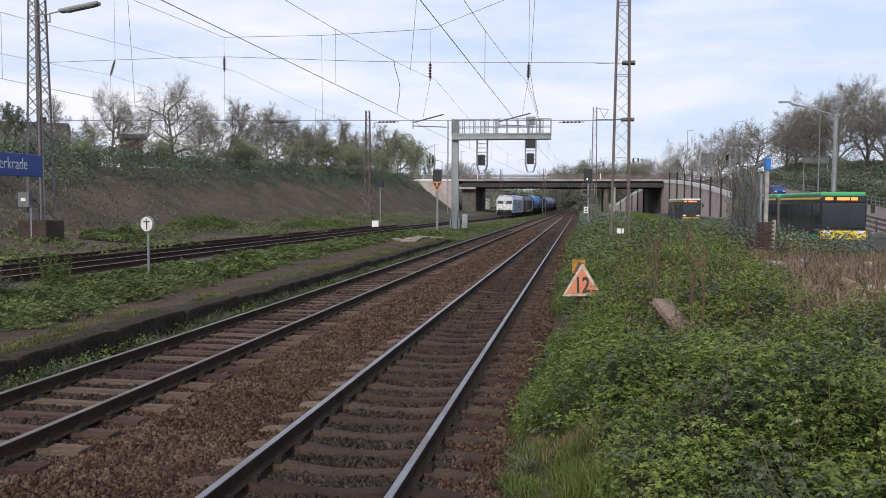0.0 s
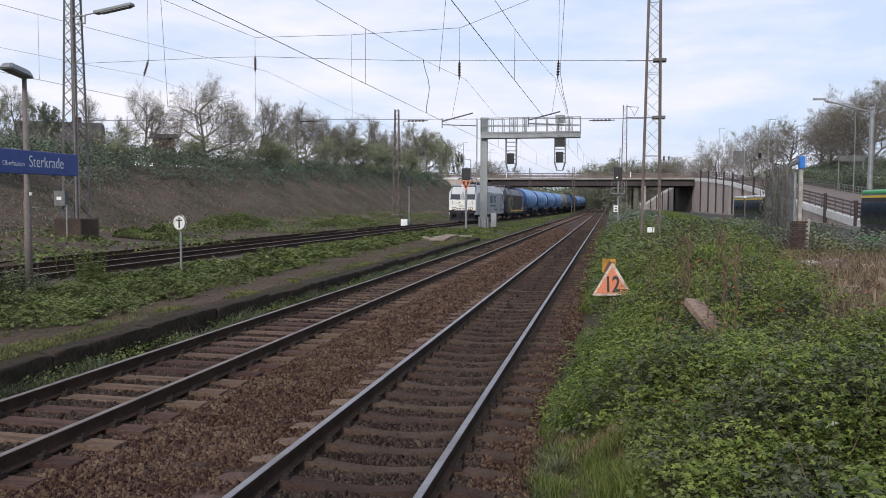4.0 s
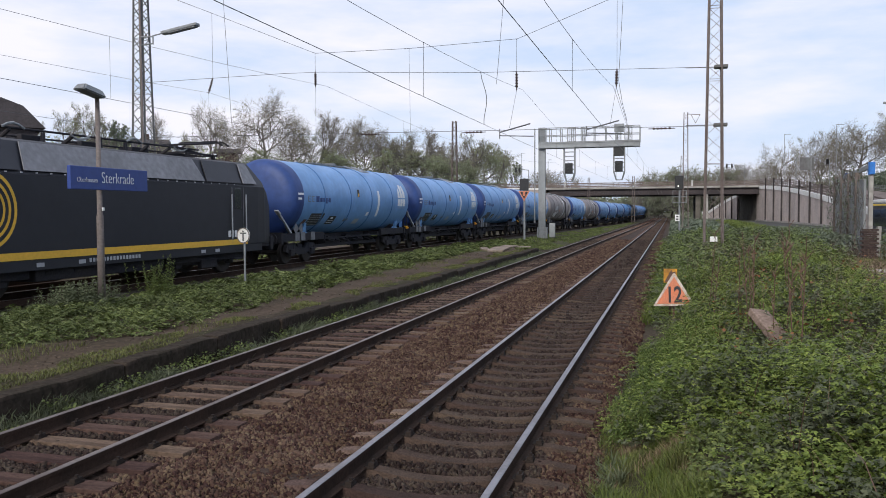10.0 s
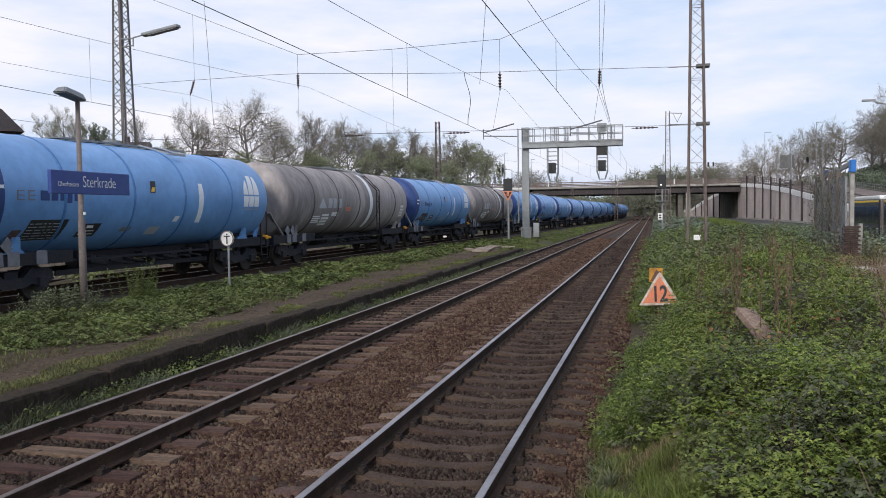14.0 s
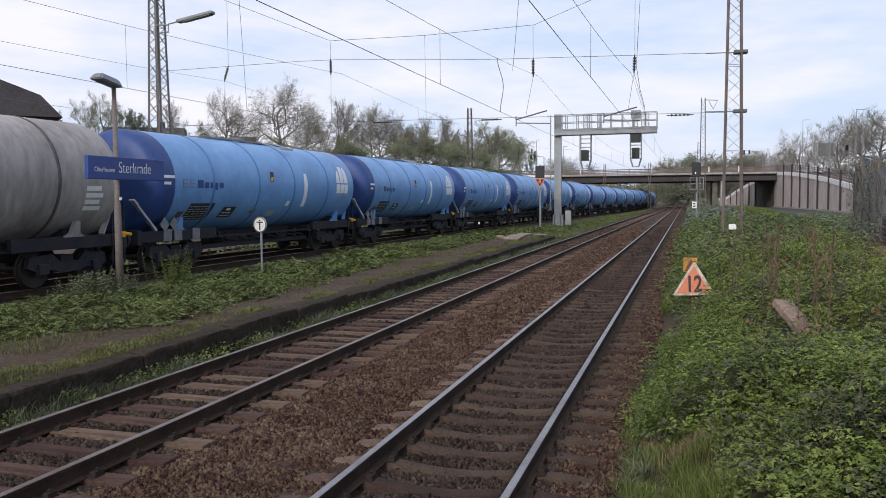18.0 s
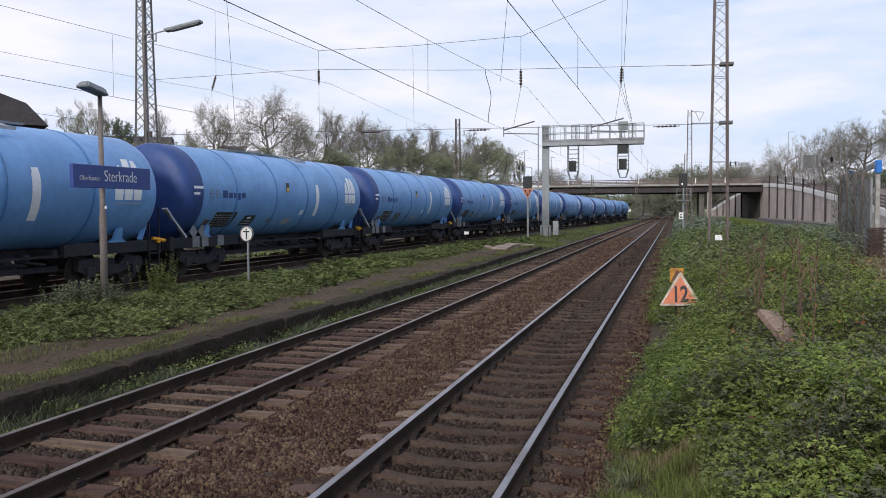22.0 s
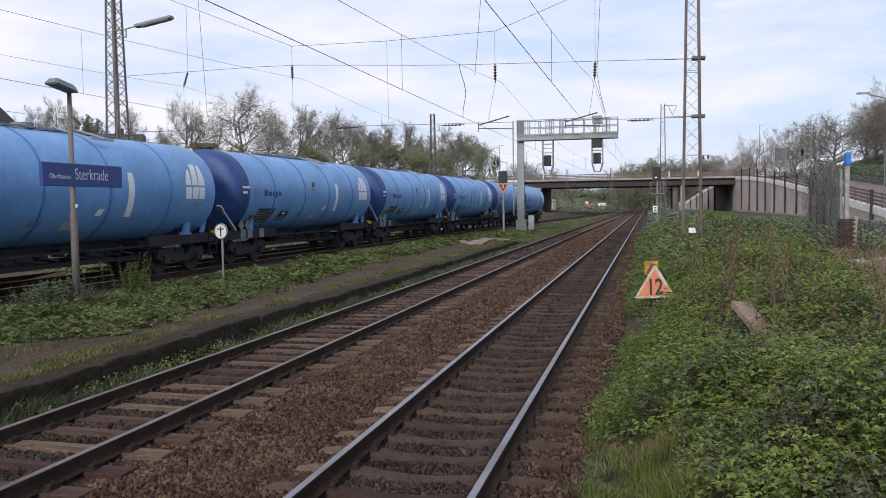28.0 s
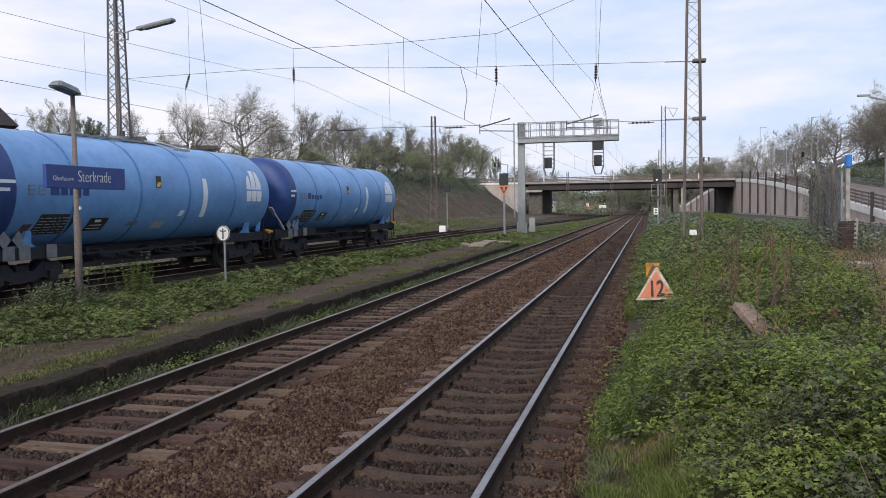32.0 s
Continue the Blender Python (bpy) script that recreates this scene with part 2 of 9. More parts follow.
M["black"] = mat("matt_black_paint", (0.018, 0.018, 0.02), (0.03, 0.03, 0.03), 0.6, scale=3, bump=0.05)
M["navy_sign"] = mat("blue_sign_enamel", (0.038, 0.068, 0.24), (0.045, 0.075, 0.22), 0.45, scale=1, bump=0.0, spread=0.05)
M["orange"] = mat("orange_sign_paint", (0.70, 0.215, 0.10), (0.56, 0.23, 0.14), 0.6, scale=6, bump=0.03, spread=0.12)
M["yellow"] = mat("yellow_orange_paint", (0.80, 0.38, 0.02), (0.55, 0.25, 0.03), 0.6, scale=4, bump=0.05)
M["tank_blue"] = mat("light_blue_tank_paint", (0.158, 0.335, 0.62), (0.120, 0.262, 0.50), 0.42, scale=0.7, big=0.6, bump=0.02, spread=0.05, spec=0.45)
# a darker blue than the tank shell, for the weld rings
M["tank_ring"] = mat("darker_blue_ring", (0.075, 0.20, 0.43), (0.06, 0.16, 0.36), 0.5, scale=2, bump=0.02)
M["tank_navy"] = mat("navy_tank_paint", (0.030, 0.066, 0.215), (0.028, 0.055, 0.165), 0.5, scale=0.7, bump=0.02, spread=0.08, spec=0.35)
M["tank_grey"] = mat("dirty_taupe_tank_paint", (0.375, 0.332, 0.312), (0.170, 0.150, 0.146), 0.65, scale=0.9, big=0.55, bump=0.05, spread=0.12, stretch=(0.7, 1.1, 0.35))
M["tank_soot"] = mat("sooty_tank_seam", (0.105, 0.090, 0.086), (0.06, 0.052, 0.052), 0.75, scale=2, bump=0.05)
M["under"] = mat("grimy_underframe", (0.022, 0.023, 0.030), (0.040, 0.036, 0.037), 0.85, scale=3, bump=0.2, spec=0.2)
M["wheel"] = mat("wheel_steel", (0.028, 0.025, 0.025), (0.045, 0.036, 0.031), 0.7, metal=0.2, scale=3, bump=0.1)
M["loco_silver"] = mat("silver_grey_loco_paint", (0.42, 0.425, 0.44), (0.36, 0.365, 0.38), 0.42, scale=0.6, bump=0.02, spread=0.03)
M["blind"] = mat("grey_sun_blind", (0.50, 0.50, 0.50), (0.42, 0.42, 0.43), 0.35, scale=1, bump=0, spread=0.04, spec=0.6)
M["loco_white"] = mat("white_grey_paint", (0.76, 0.75, 0.72), (0.66, 0.65, 0.62), 0.42, scale=0.8, bump=0.02, spread=0.04)
M["loco_blue"] = mat("bright_blue_stripe_paint", (0.028, 0.225, 0.64), (0.025, 0.19, 0.56), 0.4, scale=0.6, bump=0.02, spread=0.04)
M["loco_black"] = mat("blue_black_loco_paint", (0.014, 0.015, 0.022), (0.02, 0.02, 0.026), 0.45, scale=0.6, bump=0.02, spread=0.06)
M["loco_roof"] = mat("grey_roof_paint", (0.20, 0.20, 0.215), (0.15, 0.15, 0.16), 0.6, scale=1, bump=0.05)
M["gold"] = mat("golden_yellow_stripe", (0.80, 0.46, 0.05), (0.72, 0.42, 0.05), 0.5, scale=2, bump=0.02, spread=0.04)
M["teal"] = mat("teal_lettering", (0.02, 0.42, 0.40), None, 0.5, scale=2, bump=0)
M["charcoal"] = mat("charcoal_lettering", (0.045, 0.045, 0.05), None, 0.5, scale=2, bump=0)
M["white"] = mat("white_lettering", (0.80, 0.80, 0.80), (0.74, 0.74, 0.74), 0.5, scale=2, bump=0, spread=0.03)
M["glass"] = mat("dark_window_glass", (0.02, 0.025, 0.03), (0.03, 0.035, 0.04), 0.08, scale=1, bump=0, spec=0.8)
M["bus_green"] = mat("green_bus_paint", (0.06, 0.42, 0.14), (0.05, 0.36, 0.12), 0.35, scale=1, bump=0.02, spread=0.04)
M["bus_yellow"] = mat("yellow_bus_paint", (0.80, 0.55, 0.03), (0.7, 0.48, 0.03), 0.4, scale=1, bump=0.02, spread=0.04)
M["rubber"] = mat("tyre_rubber", (0.02, 0.02, 0.02), (0.035, 0.033, 0.03), 0.9, scale=4, bump=0.1)
M["car_blue"] = mat("blue_car_paint", (0.02, 0.07, 0.34), None, 0.25, metal=0.3, scale=1, bump=0, spread=0.03)
M["bark"] = mat("grey_brown_bark", (0.165, 0.145, 0.13), (0.115, 0.10, 0.09), 0.95, scale=3, bump=0.5, rand=0.2)
M["brick"] = mat("dark_red_brick", (0.070, 0.042, 0.034), (0.042, 0.030, 0.026), 0.9, scale=3, bump=0.3, rand=0.25)
M["roof_tile"] = mat("dark_roof_tiles", (0.068, 0.058, 0.060), (0.046, 0.041, 0.043), 0.85, scale=1.5, bump=0.3)
M["render_wall"] = mat("grey_rendered_wall", (0.22, 0.19, 0.17), (0.15, 0.13, 0.12), 0.9, scale=0.8, bump=0.1)
M["leaf_bramble"] = leafy("bramble_leaves", (0.080, 0.122, 0.023), (0.190, 0.236, 0.048), 0.45, fine=0.9)
M["leaf_bank"] = leafy("bank_leaves", (0.094, 0.130, 0.046), (0.200, 0.240, 0.086), 0.5, fine=0.35)
M["leaf_tip"] = leafy("young_bramble_tips", (0.158, 0.208, 0.042), (0.280, 0.315, 0.080), 0.35, fine=1.2, trans=0.35)
M["leaf_shoot"] = leafy("fresh_shoot_leaves", (0.085, 0.135, 0.030), (0.200, 0.250, 0.066), 0.5, fine=1.5, trans=0.3)
M["moss_grass"] = leafy("yellow_green_grass", (0.072, 0.082, 0.025), (0.165, 0.168, 0.052), 0.45, fine=1.5)
M["pale_leaf"] = leafy("pale_dry_leaf", (0.30, 0.33, 0.20), (0.34, 0.36, 0.24), 0.1)
M["leaf_hill"] = leafy("hill_bush_leaves", (0.080, 0.105, 0.070), (0.155, 0.185, 0.125), 0.45, fine=0.2)
M["leaf_dark"] = leafy("dark_bush_leaves", (0.098, 0.122, 0.082), (0.185, 0.215, 0.145), 0.4)
M["leaf_spring"] = leafy("young_spring_leaves", (0.20, 0.232, 0.125), (0.34, 0.37, 0.21), trans=0.35)
M["leaf_bud"] = leafy("brown_green_bud_leaves", (0.17, 0.16, 0.09), (0.27, 0.28, 0.14), trans=0.3)
M["grass"] = leafy("grass_blades", (0.070, 0.098, 0.020), (0.180, 0.215, 0.050))
M["weed_tip"] = leafy("pale_weed_leaves", (0.112, 0.143, 0.046), (0.230, 0.256, 0.096), 0.35, fine=1.0, trans=0.3)
M["leaf_dock"] = leafy("grey_green_leaves", (0.072, 0.084, 0.046), (0.135, 0.150, 0.080))
M["leaf_weed"] = leafy("low_weed_leaves", (0.064, 0.087, 0.024), (0.155, 0.184, 0.055), 0.5, fine=0.8)
M["dead_leaf"] = leafy("dead_leaves", (0.07, 0.045, 0.03), (0.14, 0.10, 0.065), trans=0.05)
# lightened green: haze over distance is mixed into this leaf colour
M["leaf_far"] = leafy("far_hazy_leaves", (0.15, 0.17, 0.10), (0.24, 0.26, 0.17), 0.3, fine=0.05)
M["twig"] = mat("fine_twigs", (0.235, 0.205, 0.175), (0.18, 0.157, 0.13), 0.95, scale=1, bump=0, rand=0.2)
M["cut_wood"] = mat("pale_cut_wood", (0.30, 0.23, 0.165), (0.19, 0.14, 0.10), 0.9, scale=5, bump=0.3)
M["dry"] = leafy("dry_stalks", (0.14, 0.095, 0.055), (0.28, 0.21, 0.13), trans=0.1)
M["red_leaf"] = leafy("reddish_leaves", (0.20, 0.07, 0.03), (0.26, 0.13, 0.05), trans=0.2)


# ---- mesh helpers ----
def box(bm, c, s, bevel=0.0, m=None):
    """A box of size s round c, in the space m."""
    r = bmesh.ops.create_cube(bm, size=1.0)
    vs = r["verts"]
    bmesh.ops.scale(bm, vec=s, verts=vs)
    bmesh.ops.translate(bm, vec=c, verts=vs)
    if bevel:
        es = list({e for v in vs for e in v.link_edges})
        o = bmesh.ops.bevel(bm, geom=es, offset=bevel, segments=2, affect="EDGES", profile=0.6)
        vs = list({v for f in o["faces"] for v in f.verts} | {v for v in vs if v.is_valid})
    if m is not None:
        bmesh.ops.transform(bm, matrix=m, verts=[v for v in vs if v.is_valid])
    return vs


def rod(bm, a, b, r, r2=None, n=8, cap=True):
    """A round bar from a to b."""
    a, b = Vector(a), Vector(b)
    d = b - a
    q = d.to_track_quat("Z", "Y").to_matrix().to_4x4()
    bmesh.ops.create_cone(bm, cap_ends=cap, segments=n, radius1=r, radius2=r if r2 is None else r2, depth=d.length,
                          matrix=Matrix.Translation((a + b) / 2) @ q)


def bar(bm, a, b, w, h=None):
    """A square bar from a to b."""
    a, b = Vector(a), Vector(b)
    d = b - a
    q = d.to_track_quat("Z", "Y").to_matrix().to_4x4()
    bmesh.ops.create_cube(bm, size=1.0, matrix=Matrix.Translation((a + b) / 2) @ q @ Matrix.Diagonal((w, h or w, d.length, 1)))


def lathe(bm, prof, axis="y", n=24, ends=True):
    """Turns (station, radius) pairs round an axis through the origin."""
    rings = []
    for s, r in prof:
        ring = []
        for k in range(n):
            a = 2 * math.pi * k / n
            c, d = r * math.cos(a), r * math.sin(a)
            ring.append(bm.verts.new({"y": (c, s, d), "x": (s, c, d), "z": (c, d, s)}[axis]))
        rings.append(ring)
    for p, q in zip(rings, rings[1:]):
        for k in range(n):
            bm.faces.new((p[k], p[(k + 1) % n], q[(k + 1) % n], q[k]))
    if ends:
        bm.faces.new(list(reversed(rings[0])))
        bm.faces.new(rings[-1])


def prism(bm, pts, depth, place):
    """A flat outline (u, v) given depth; place maps (u, v, w) into space."""
    a = [bm.verts.new(place(u, v, 0)) for u, v in pts]
    b = [bm.verts.new(place(u, v, depth)) for u, v in pts]
    bm.faces.new(a)
    bm.faces.new(list(reversed(b)))
    n = len(pts)
    for k in range(n):
        bm.faces.new((a[k], b[k], b[(k + 1) % n], a[(k + 1) % n]))


def finish(bm, name, material, smooth=False):
    bmesh.ops.recalc_face_normals(bm, faces=bm.faces)
    me = bpy.data.meshes.new(name)
    bm.to_mesh(me)
    bm.free()
    for x in (material if isinstance(material, (list, tuple)) else [material]):
        me.materials.append(x)
    if smooth:
        me.shade_smooth()
    return me


def part(name, bm, material, parent, label="", smooth=False):
    """Links a bmesh as one mesh object under a thing or a part."""
    ob = new(name, finish(bm, name, material, smooth))
    if parent is not None:
        ob.parent = parent
    if label:
        ob["label"] = label
    return ob


def empty(name, m=None):
    ob = new(name)
    ob.empty_display_size = 0.2
    if m is not None:
        ob.matrix_basis = m
    return ob


def raw(name, verts, faces, material, smooth=False):
    me = bpy.data.meshes.new(name)
    me.from_pydata([tuple(v) for v in verts], [], [tuple(f) for f in faces])
    me.materials.append(material)
    if smooth:
        me.shade_smooth()
    return me


def words(name, body, size, material, parent, m, depth=0.004, align="CENTER", bold=0.0):
    """Lettering as a mesh, in the space m (text runs along x, reads up y)."""
    cu = bpy.data.curves.new(name, "FONT")
    cu.body, cu.size, cu.extrude, cu.align_x, cu.align_y, cu.offset = body, size, depth, align, "CENTER", bold
    tmp = bpy.data.objects.new(name, cu)
    scene.collection.objects.link(tmp)
    me = bpy.data.meshes.new_from_object(tmp.evaluated_get(bpy.context.evaluated_depsgraph_get()))
    bpy.data.objects.remove(tmp)
    bpy.data.curves.remove(cu)
    me.materials.clear()
    me.materials.append(material)
    ob = new(name, me)
    ob.parent = parent
    ob.matrix_basis = m
    return ob


# ---- the lie of the land ----
def lerp(x, table):
    xs, ys = zip(*table)
    return float(np.interp(x, xs, ys))


def smooth(a, b, x):
    t = min(1.0, max(0.0, (x - a) / (b - a)))
    return t * t * (3 - 2 * t)


def bend(y):
    """How far the lines swing to the left beyond the bridge."""
    return -max(0.0, y - 240.0) ** 2 / 11000.0


def far_rise(y):
    return 0.0004 * max(0.0, y - 330.0)


def main_right(y):
    return -2.21 + bend(y)


def main_left(y):
    return -6.28 + 0.9 * smooth(40, 190, y) + bend(y)


def freight(y):
    """Centre of the freight track."""
    near = -16.4 + 0.025 * y
    far = -10.4
    return near * (1 - smooth(120, 290, y)) + far * smooth(120, 290, y) + bend(y)


def freight_z(y):
    return 0.35 - 0.45 * smooth(55, 170, y) + far_rise(y)


def main_z(y):
    return far_rise(y)


def ramp_z(y):
    """Top of the wall beside the ramp that climbs to the bridge."""
    if y < 205:
        d = 205 - y
        return 8.1 - 0.0735 * d * d / (d + 35)
    d = max(0.0, y - 216)
    return 8.1 - 0.05 * d * d / (d + 40)


def crest(y):
    return 5.0 + 2.6 * smooth(20, 190, y)


def lumps(x, y, s, a):
    return a * noise.noise((x / s, y / s, 3.7))


def ground_z(x, y):
    xb = x - bend(y)
    isl = 1 - smooth(46, 62, y)
    bank = 1 - smooth(45, 95, y)
    c = crest(y)
    hill = c * (1 - 0.75 * smooth(225, 300, y))
    fz = freight_z(y) - 0.32
    fx = freight(y) - bend(y)
    z = lerp(xb, [(-900, hill + 8), (-120, hill + 3), (-60, hill + 0.6), (-42, hill), (-38, hill * 0.72), (-31, 0.55), (-25, 0.35), (fx - 3.4, fz + 0.1),
                  (fx - 2.0, fz), (fx + 1.9, fz), (fx + 2.6, fz * 0.5 + 0.05), (-12.2 + 3.0 * (1 - isl), 0.30 * isl - 0.15 * (1 - isl)), (-8.05, 0.17 * isl - 0.38 * (1 - isl)), (-7.85, -0.20), (-7.5, -0.33),
                  (-0.75, -0.42), (-0.2, -0.22), (0.6, 0.05 + 0.2 * bank), (1.6, 0.05 + 0.55 * bank), (3.0, 0.08 + 0.62 * bank), (7.2, 0.05 + 0.60 * bank), (9.0, 0.05 + 0.75 * bank), (9.8, 0.1 + 0.2 * bank),
                  (10.6, 0.02), (11.2, -0.04), (21.5, -0.04), (36.5, -0.04), (38, 0.2)])
    if x > 36.5:
        z = max(z, 0) + (ramp_z(min(max(y, 20), 420)) - 1.0) * smooth(36.5, 37.5, x) * (1 if y < 205 else 1) + smooth(39, 60, x) * 5.0
    rough = 0.0
    if xb < -18.5:
        rough = lumps(x, y, 3.5, 0.22) + lumps(x, y, 0.9, 0.08)
    elif -12 < xb < -8.3:
        rough = lumps(x, y, 2.0, 0.06) + lumps(x, y, 0.5, 0.02)
    elif 0.4 < xb < 10.4:
        rough = lumps(x, y, 1.6, 0.10) + lumps(x, y, 0.5, 0.04)
    return z + rough + (far_rise(y) if y > 330 else 0)


def spaced(lo, hi, fine_lo, fine_hi, fine, grow):
    xs = list(np.arange(fine_lo, fine_hi + 1e-6, fine))
    d, x = fine, xs[-1]
    while x < hi:
        d *= grow
        x = min(hi, x + d)
        xs.append(x)
    d, x = fine, xs[0]
    left = []
    while x > lo:
        d *= grow
        x = max(lo, x - d)
        left.append(x)
    return sorted(left) + xs


def build_ground():
    xs = spaced(-1500, 1500, -44, 12, 0.4, 1.16)
    xs = sorted(set([round(x, 3) for x in xs] + [-8.05, -7.85, -0.75, 11.2, 36.5, 37.5, 38.5]))
    ys = spaced(-600, 2500, 0, 60, 0.5, 1.05)
    verts, faces = [], []
    for y in ys:
        for x in xs:
            verts.append((x + bend(min(y, 900)) * (1 if abs(x) < 60 else 0.0), y, ground_z(x + bend(min(y, 900)) * (1 if abs(x) < 60 else 0), min(y, 900))))
    nx = len(xs)
    for j in range(len(ys) - 1):
        for i in range(nx - 1):
            k = j * nx + i
            faces.append((k, k + 1, k + nx + 1, k + nx))
    me = raw("ground", verts, faces, M["grassy"], True)
    for mm in ("slope", "soil", "path"):
        me.materials.append(M[mm])
    for p in me.polygons:
        c = p.center
        x = c.x - bend(min(c.y, 900))
        if -900 < x < -19.5 and c.y < 230:
            p.material_index = 1
        elif -19.5 <= x < -13.6 or -8.3 < x < 0.0:
            p.material_index = 2
        elif 0.0 <= x < 10.0 and c.y < 70:
            p.material_index = 2
        elif -10.1 + lumps(c.x, c.y, 3, 0.8) < x <= -8.0 and c.y < 60:
            p.material_index = 3
    ob = new("ground", me)
    tagged(ob, "rough ground with soil, grass and a bare embankment slope", "ground", kind="structure")


build_ground()


# ---- tracks ----
def rail_mesh(fx, fz, off, y0, y1, top):
    """A rail swept along a line: foot, web and head, with its running face of its own."""
    prof = [(-0.075, -0.172), (-0.075, -0.160), (-0.012, -0.142), (-0.012, -0.045), (-0.036, -0.036), (-0.036, -0.006), (-0.030, 0.0),
            (0.030, 0.0), (0.036, -0.006), (0.036, -0.036), (0.012, -0.045), (0.012, -0.142), (0.075, -0.160), (0.075, -0.172)]
    ys = [y0]
    while ys[-1] < y1:
        ys.append(min(y1, ys[-1] + (2.0 if ys[-1] < 80 else 6.0)))
    verts, faces, n = [], [], len(prof)
    for y in ys:
        for u, w in prof:
            verts.append((fx(y) + off + u, y, fz(y) + w))
    for j in range(len(ys) - 1):
        for i in range(n):
            a, b = j * n + i, j * n + (i + 1) % n
            faces.append((a, b, b + n, a + n))
    me = raw("rail", verts, faces, M["rail_rust"])
    me.materials.append(top)
    for k, p in enumerate(me.polygons):
        if k % n in (5, 6, 7):
            p.material_index = 1
    me.update()
    return me


def sleeper_mesh(wood):
    bm = bmesh.new()
    if wood:
        box(bm, (0, 0, -0.075), (2.6, 0.25, 0.15), 0.012)
    else:
        top = [(-1.3, -0.03), (-1.0, 0.0), (-0.62, 0.0), (-0.4, -0.03), (-0.15, -0.052), (0.15, -0.052), (0.4, -0.03), (0.62, 0.0), (1.0, 0.0), (1.3, -0.03)]
        for s in (1,):
            lo = [bm.verts.new((x, -0.125, -0.16)) for x, z in top]
            l1 = [bm.verts.new((x, -0.085, z)) for x, z in top]
            h1 = [bm.verts.new((x, 0.085, z)) for x, z in top]
            hi = [bm.verts.new((x, 0.125, -0.16)) for x, z in top]
            for a, b in ((lo, l1), (l1, h1), (h1, hi)):
                for k in range(len(top) - 1):
                    bm.faces.new((a[k], a[k + 1], b[k + 1], b[k]))
            bm.faces.new((lo[0], l1[0], h1[0], hi[0]))
            bm.faces.new((lo[-1], hi[-1], h1[-1], l1[-1]))
    me = finish(bm, "sleeper", M["sleeper_b"] if wood else [M["sleeper_a"], M["sleeper_end"]])
    if not wood:
        # the ends outside the rail stay clear of brake dust
        for f in me.polygons:
            f.material_index = 1 if f.center.x < -0.9 else 0
    return me


def clip_mesh():
    bm = bmesh.new()
    box(bm, (0, 0, 0.012), (0.30, 0.15, 0.024))
    for s in (-1, 1):
        box(bm, (s * 0.115, 0, 0.035), (0.06, 0.11, 0.045))
        rod(bm, (s * 0.12, 0, 0.03), (s * 0.12, 0, 0.085), 0.018, n=6)
    return finish(bm, "rail_fastening", M["clip"])


CLIP = clip_mesh()
SLEEPERS = {}


def build_track(name, fx, fz, y0, y1, top, wood, label, sink=0.0, n_sleep=274, clips=72):
    tr = empty(name)
    tagged(tr, label, "railway track", kind="structure")
    for s in (-1, 1):
        r = new("rail", rail_mesh(fx, fz, s * 0.7525, y0, y1, top))
        r.parent = tr
    me = sleeper_mesh(wood)
    rnd = random.Random(len(name) * 7)
    y, k = max(y0, -5.6), 0
    rest_v, rest_f = [], []
    SLEEPERS[name] = []
    while y < min(y1, 330):
        SLEEPERS[name].append(y)
        z = fz(y) - 0.168 - sink + rnd.uniform(-0.012, 0.006)
        if k < n_sleep:
            o = new("sleeper", me)
            o.parent = tr
            o.matrix_basis = pose(fx(y) + rnd.uniform(-0.05, 0.05), y, z, rnd.uniform(-1, 1), 0, rnd.uniform(-0.8, 0.8))
            if k < clips:
                for s in (-1, 1):
                    c = new("rail_fastening", CLIP)
                    c.parent = tr
                    c.matrix_basis = pose(fx(y) + s * 0.7525, y, fz(y) - 0.174)
        else:
            b = len(rest_v)
            rest_v += [(fx(y) - 1.3, y - .12, z), (fx(y) + 1.3, y - .12, z), (fx(y) + 1.3, y + .12, z), (fx(y) - 1.3, y + .12, z),
                       (fx(y) - 1.3, y - .12, z - .1), (fx(y) + 1.3, y - .12, z - .1)]
            rest_f += [(b, b + 1, b + 2, b + 3), (b + 4, b + 5, b + 1, b)]
        y += 0.6 + rnd.uniform(-0.015, 0.015)
        k += 1
    if rest_v:
        o = new("far_sleepers", raw("far_sleepers", rest_v, rest_f, M["sleeper_b"] if wood else M["sleeper_a"]))
        o.parent = tr
        tagged(o, kind="stuff")


def crib(x, y):
    """How far the stones lie lower between and beside the rails."""
    a = 1 - smooth(0.62, 0.82, abs(x - main_right(y)))
    b = 1 - smooth(0.62, 0.82, abs(x - main_left(y)))
    far = min(abs(x - main_right(y)), abs(x - main_left(y)))
    return 0.042 * a + 0.004 * b + 0.026 * (smooth(0.62, 0.82, far) - smooth(1.15, 1.5, far)) - 0.02 * smooth(1.3, 1.6, far)


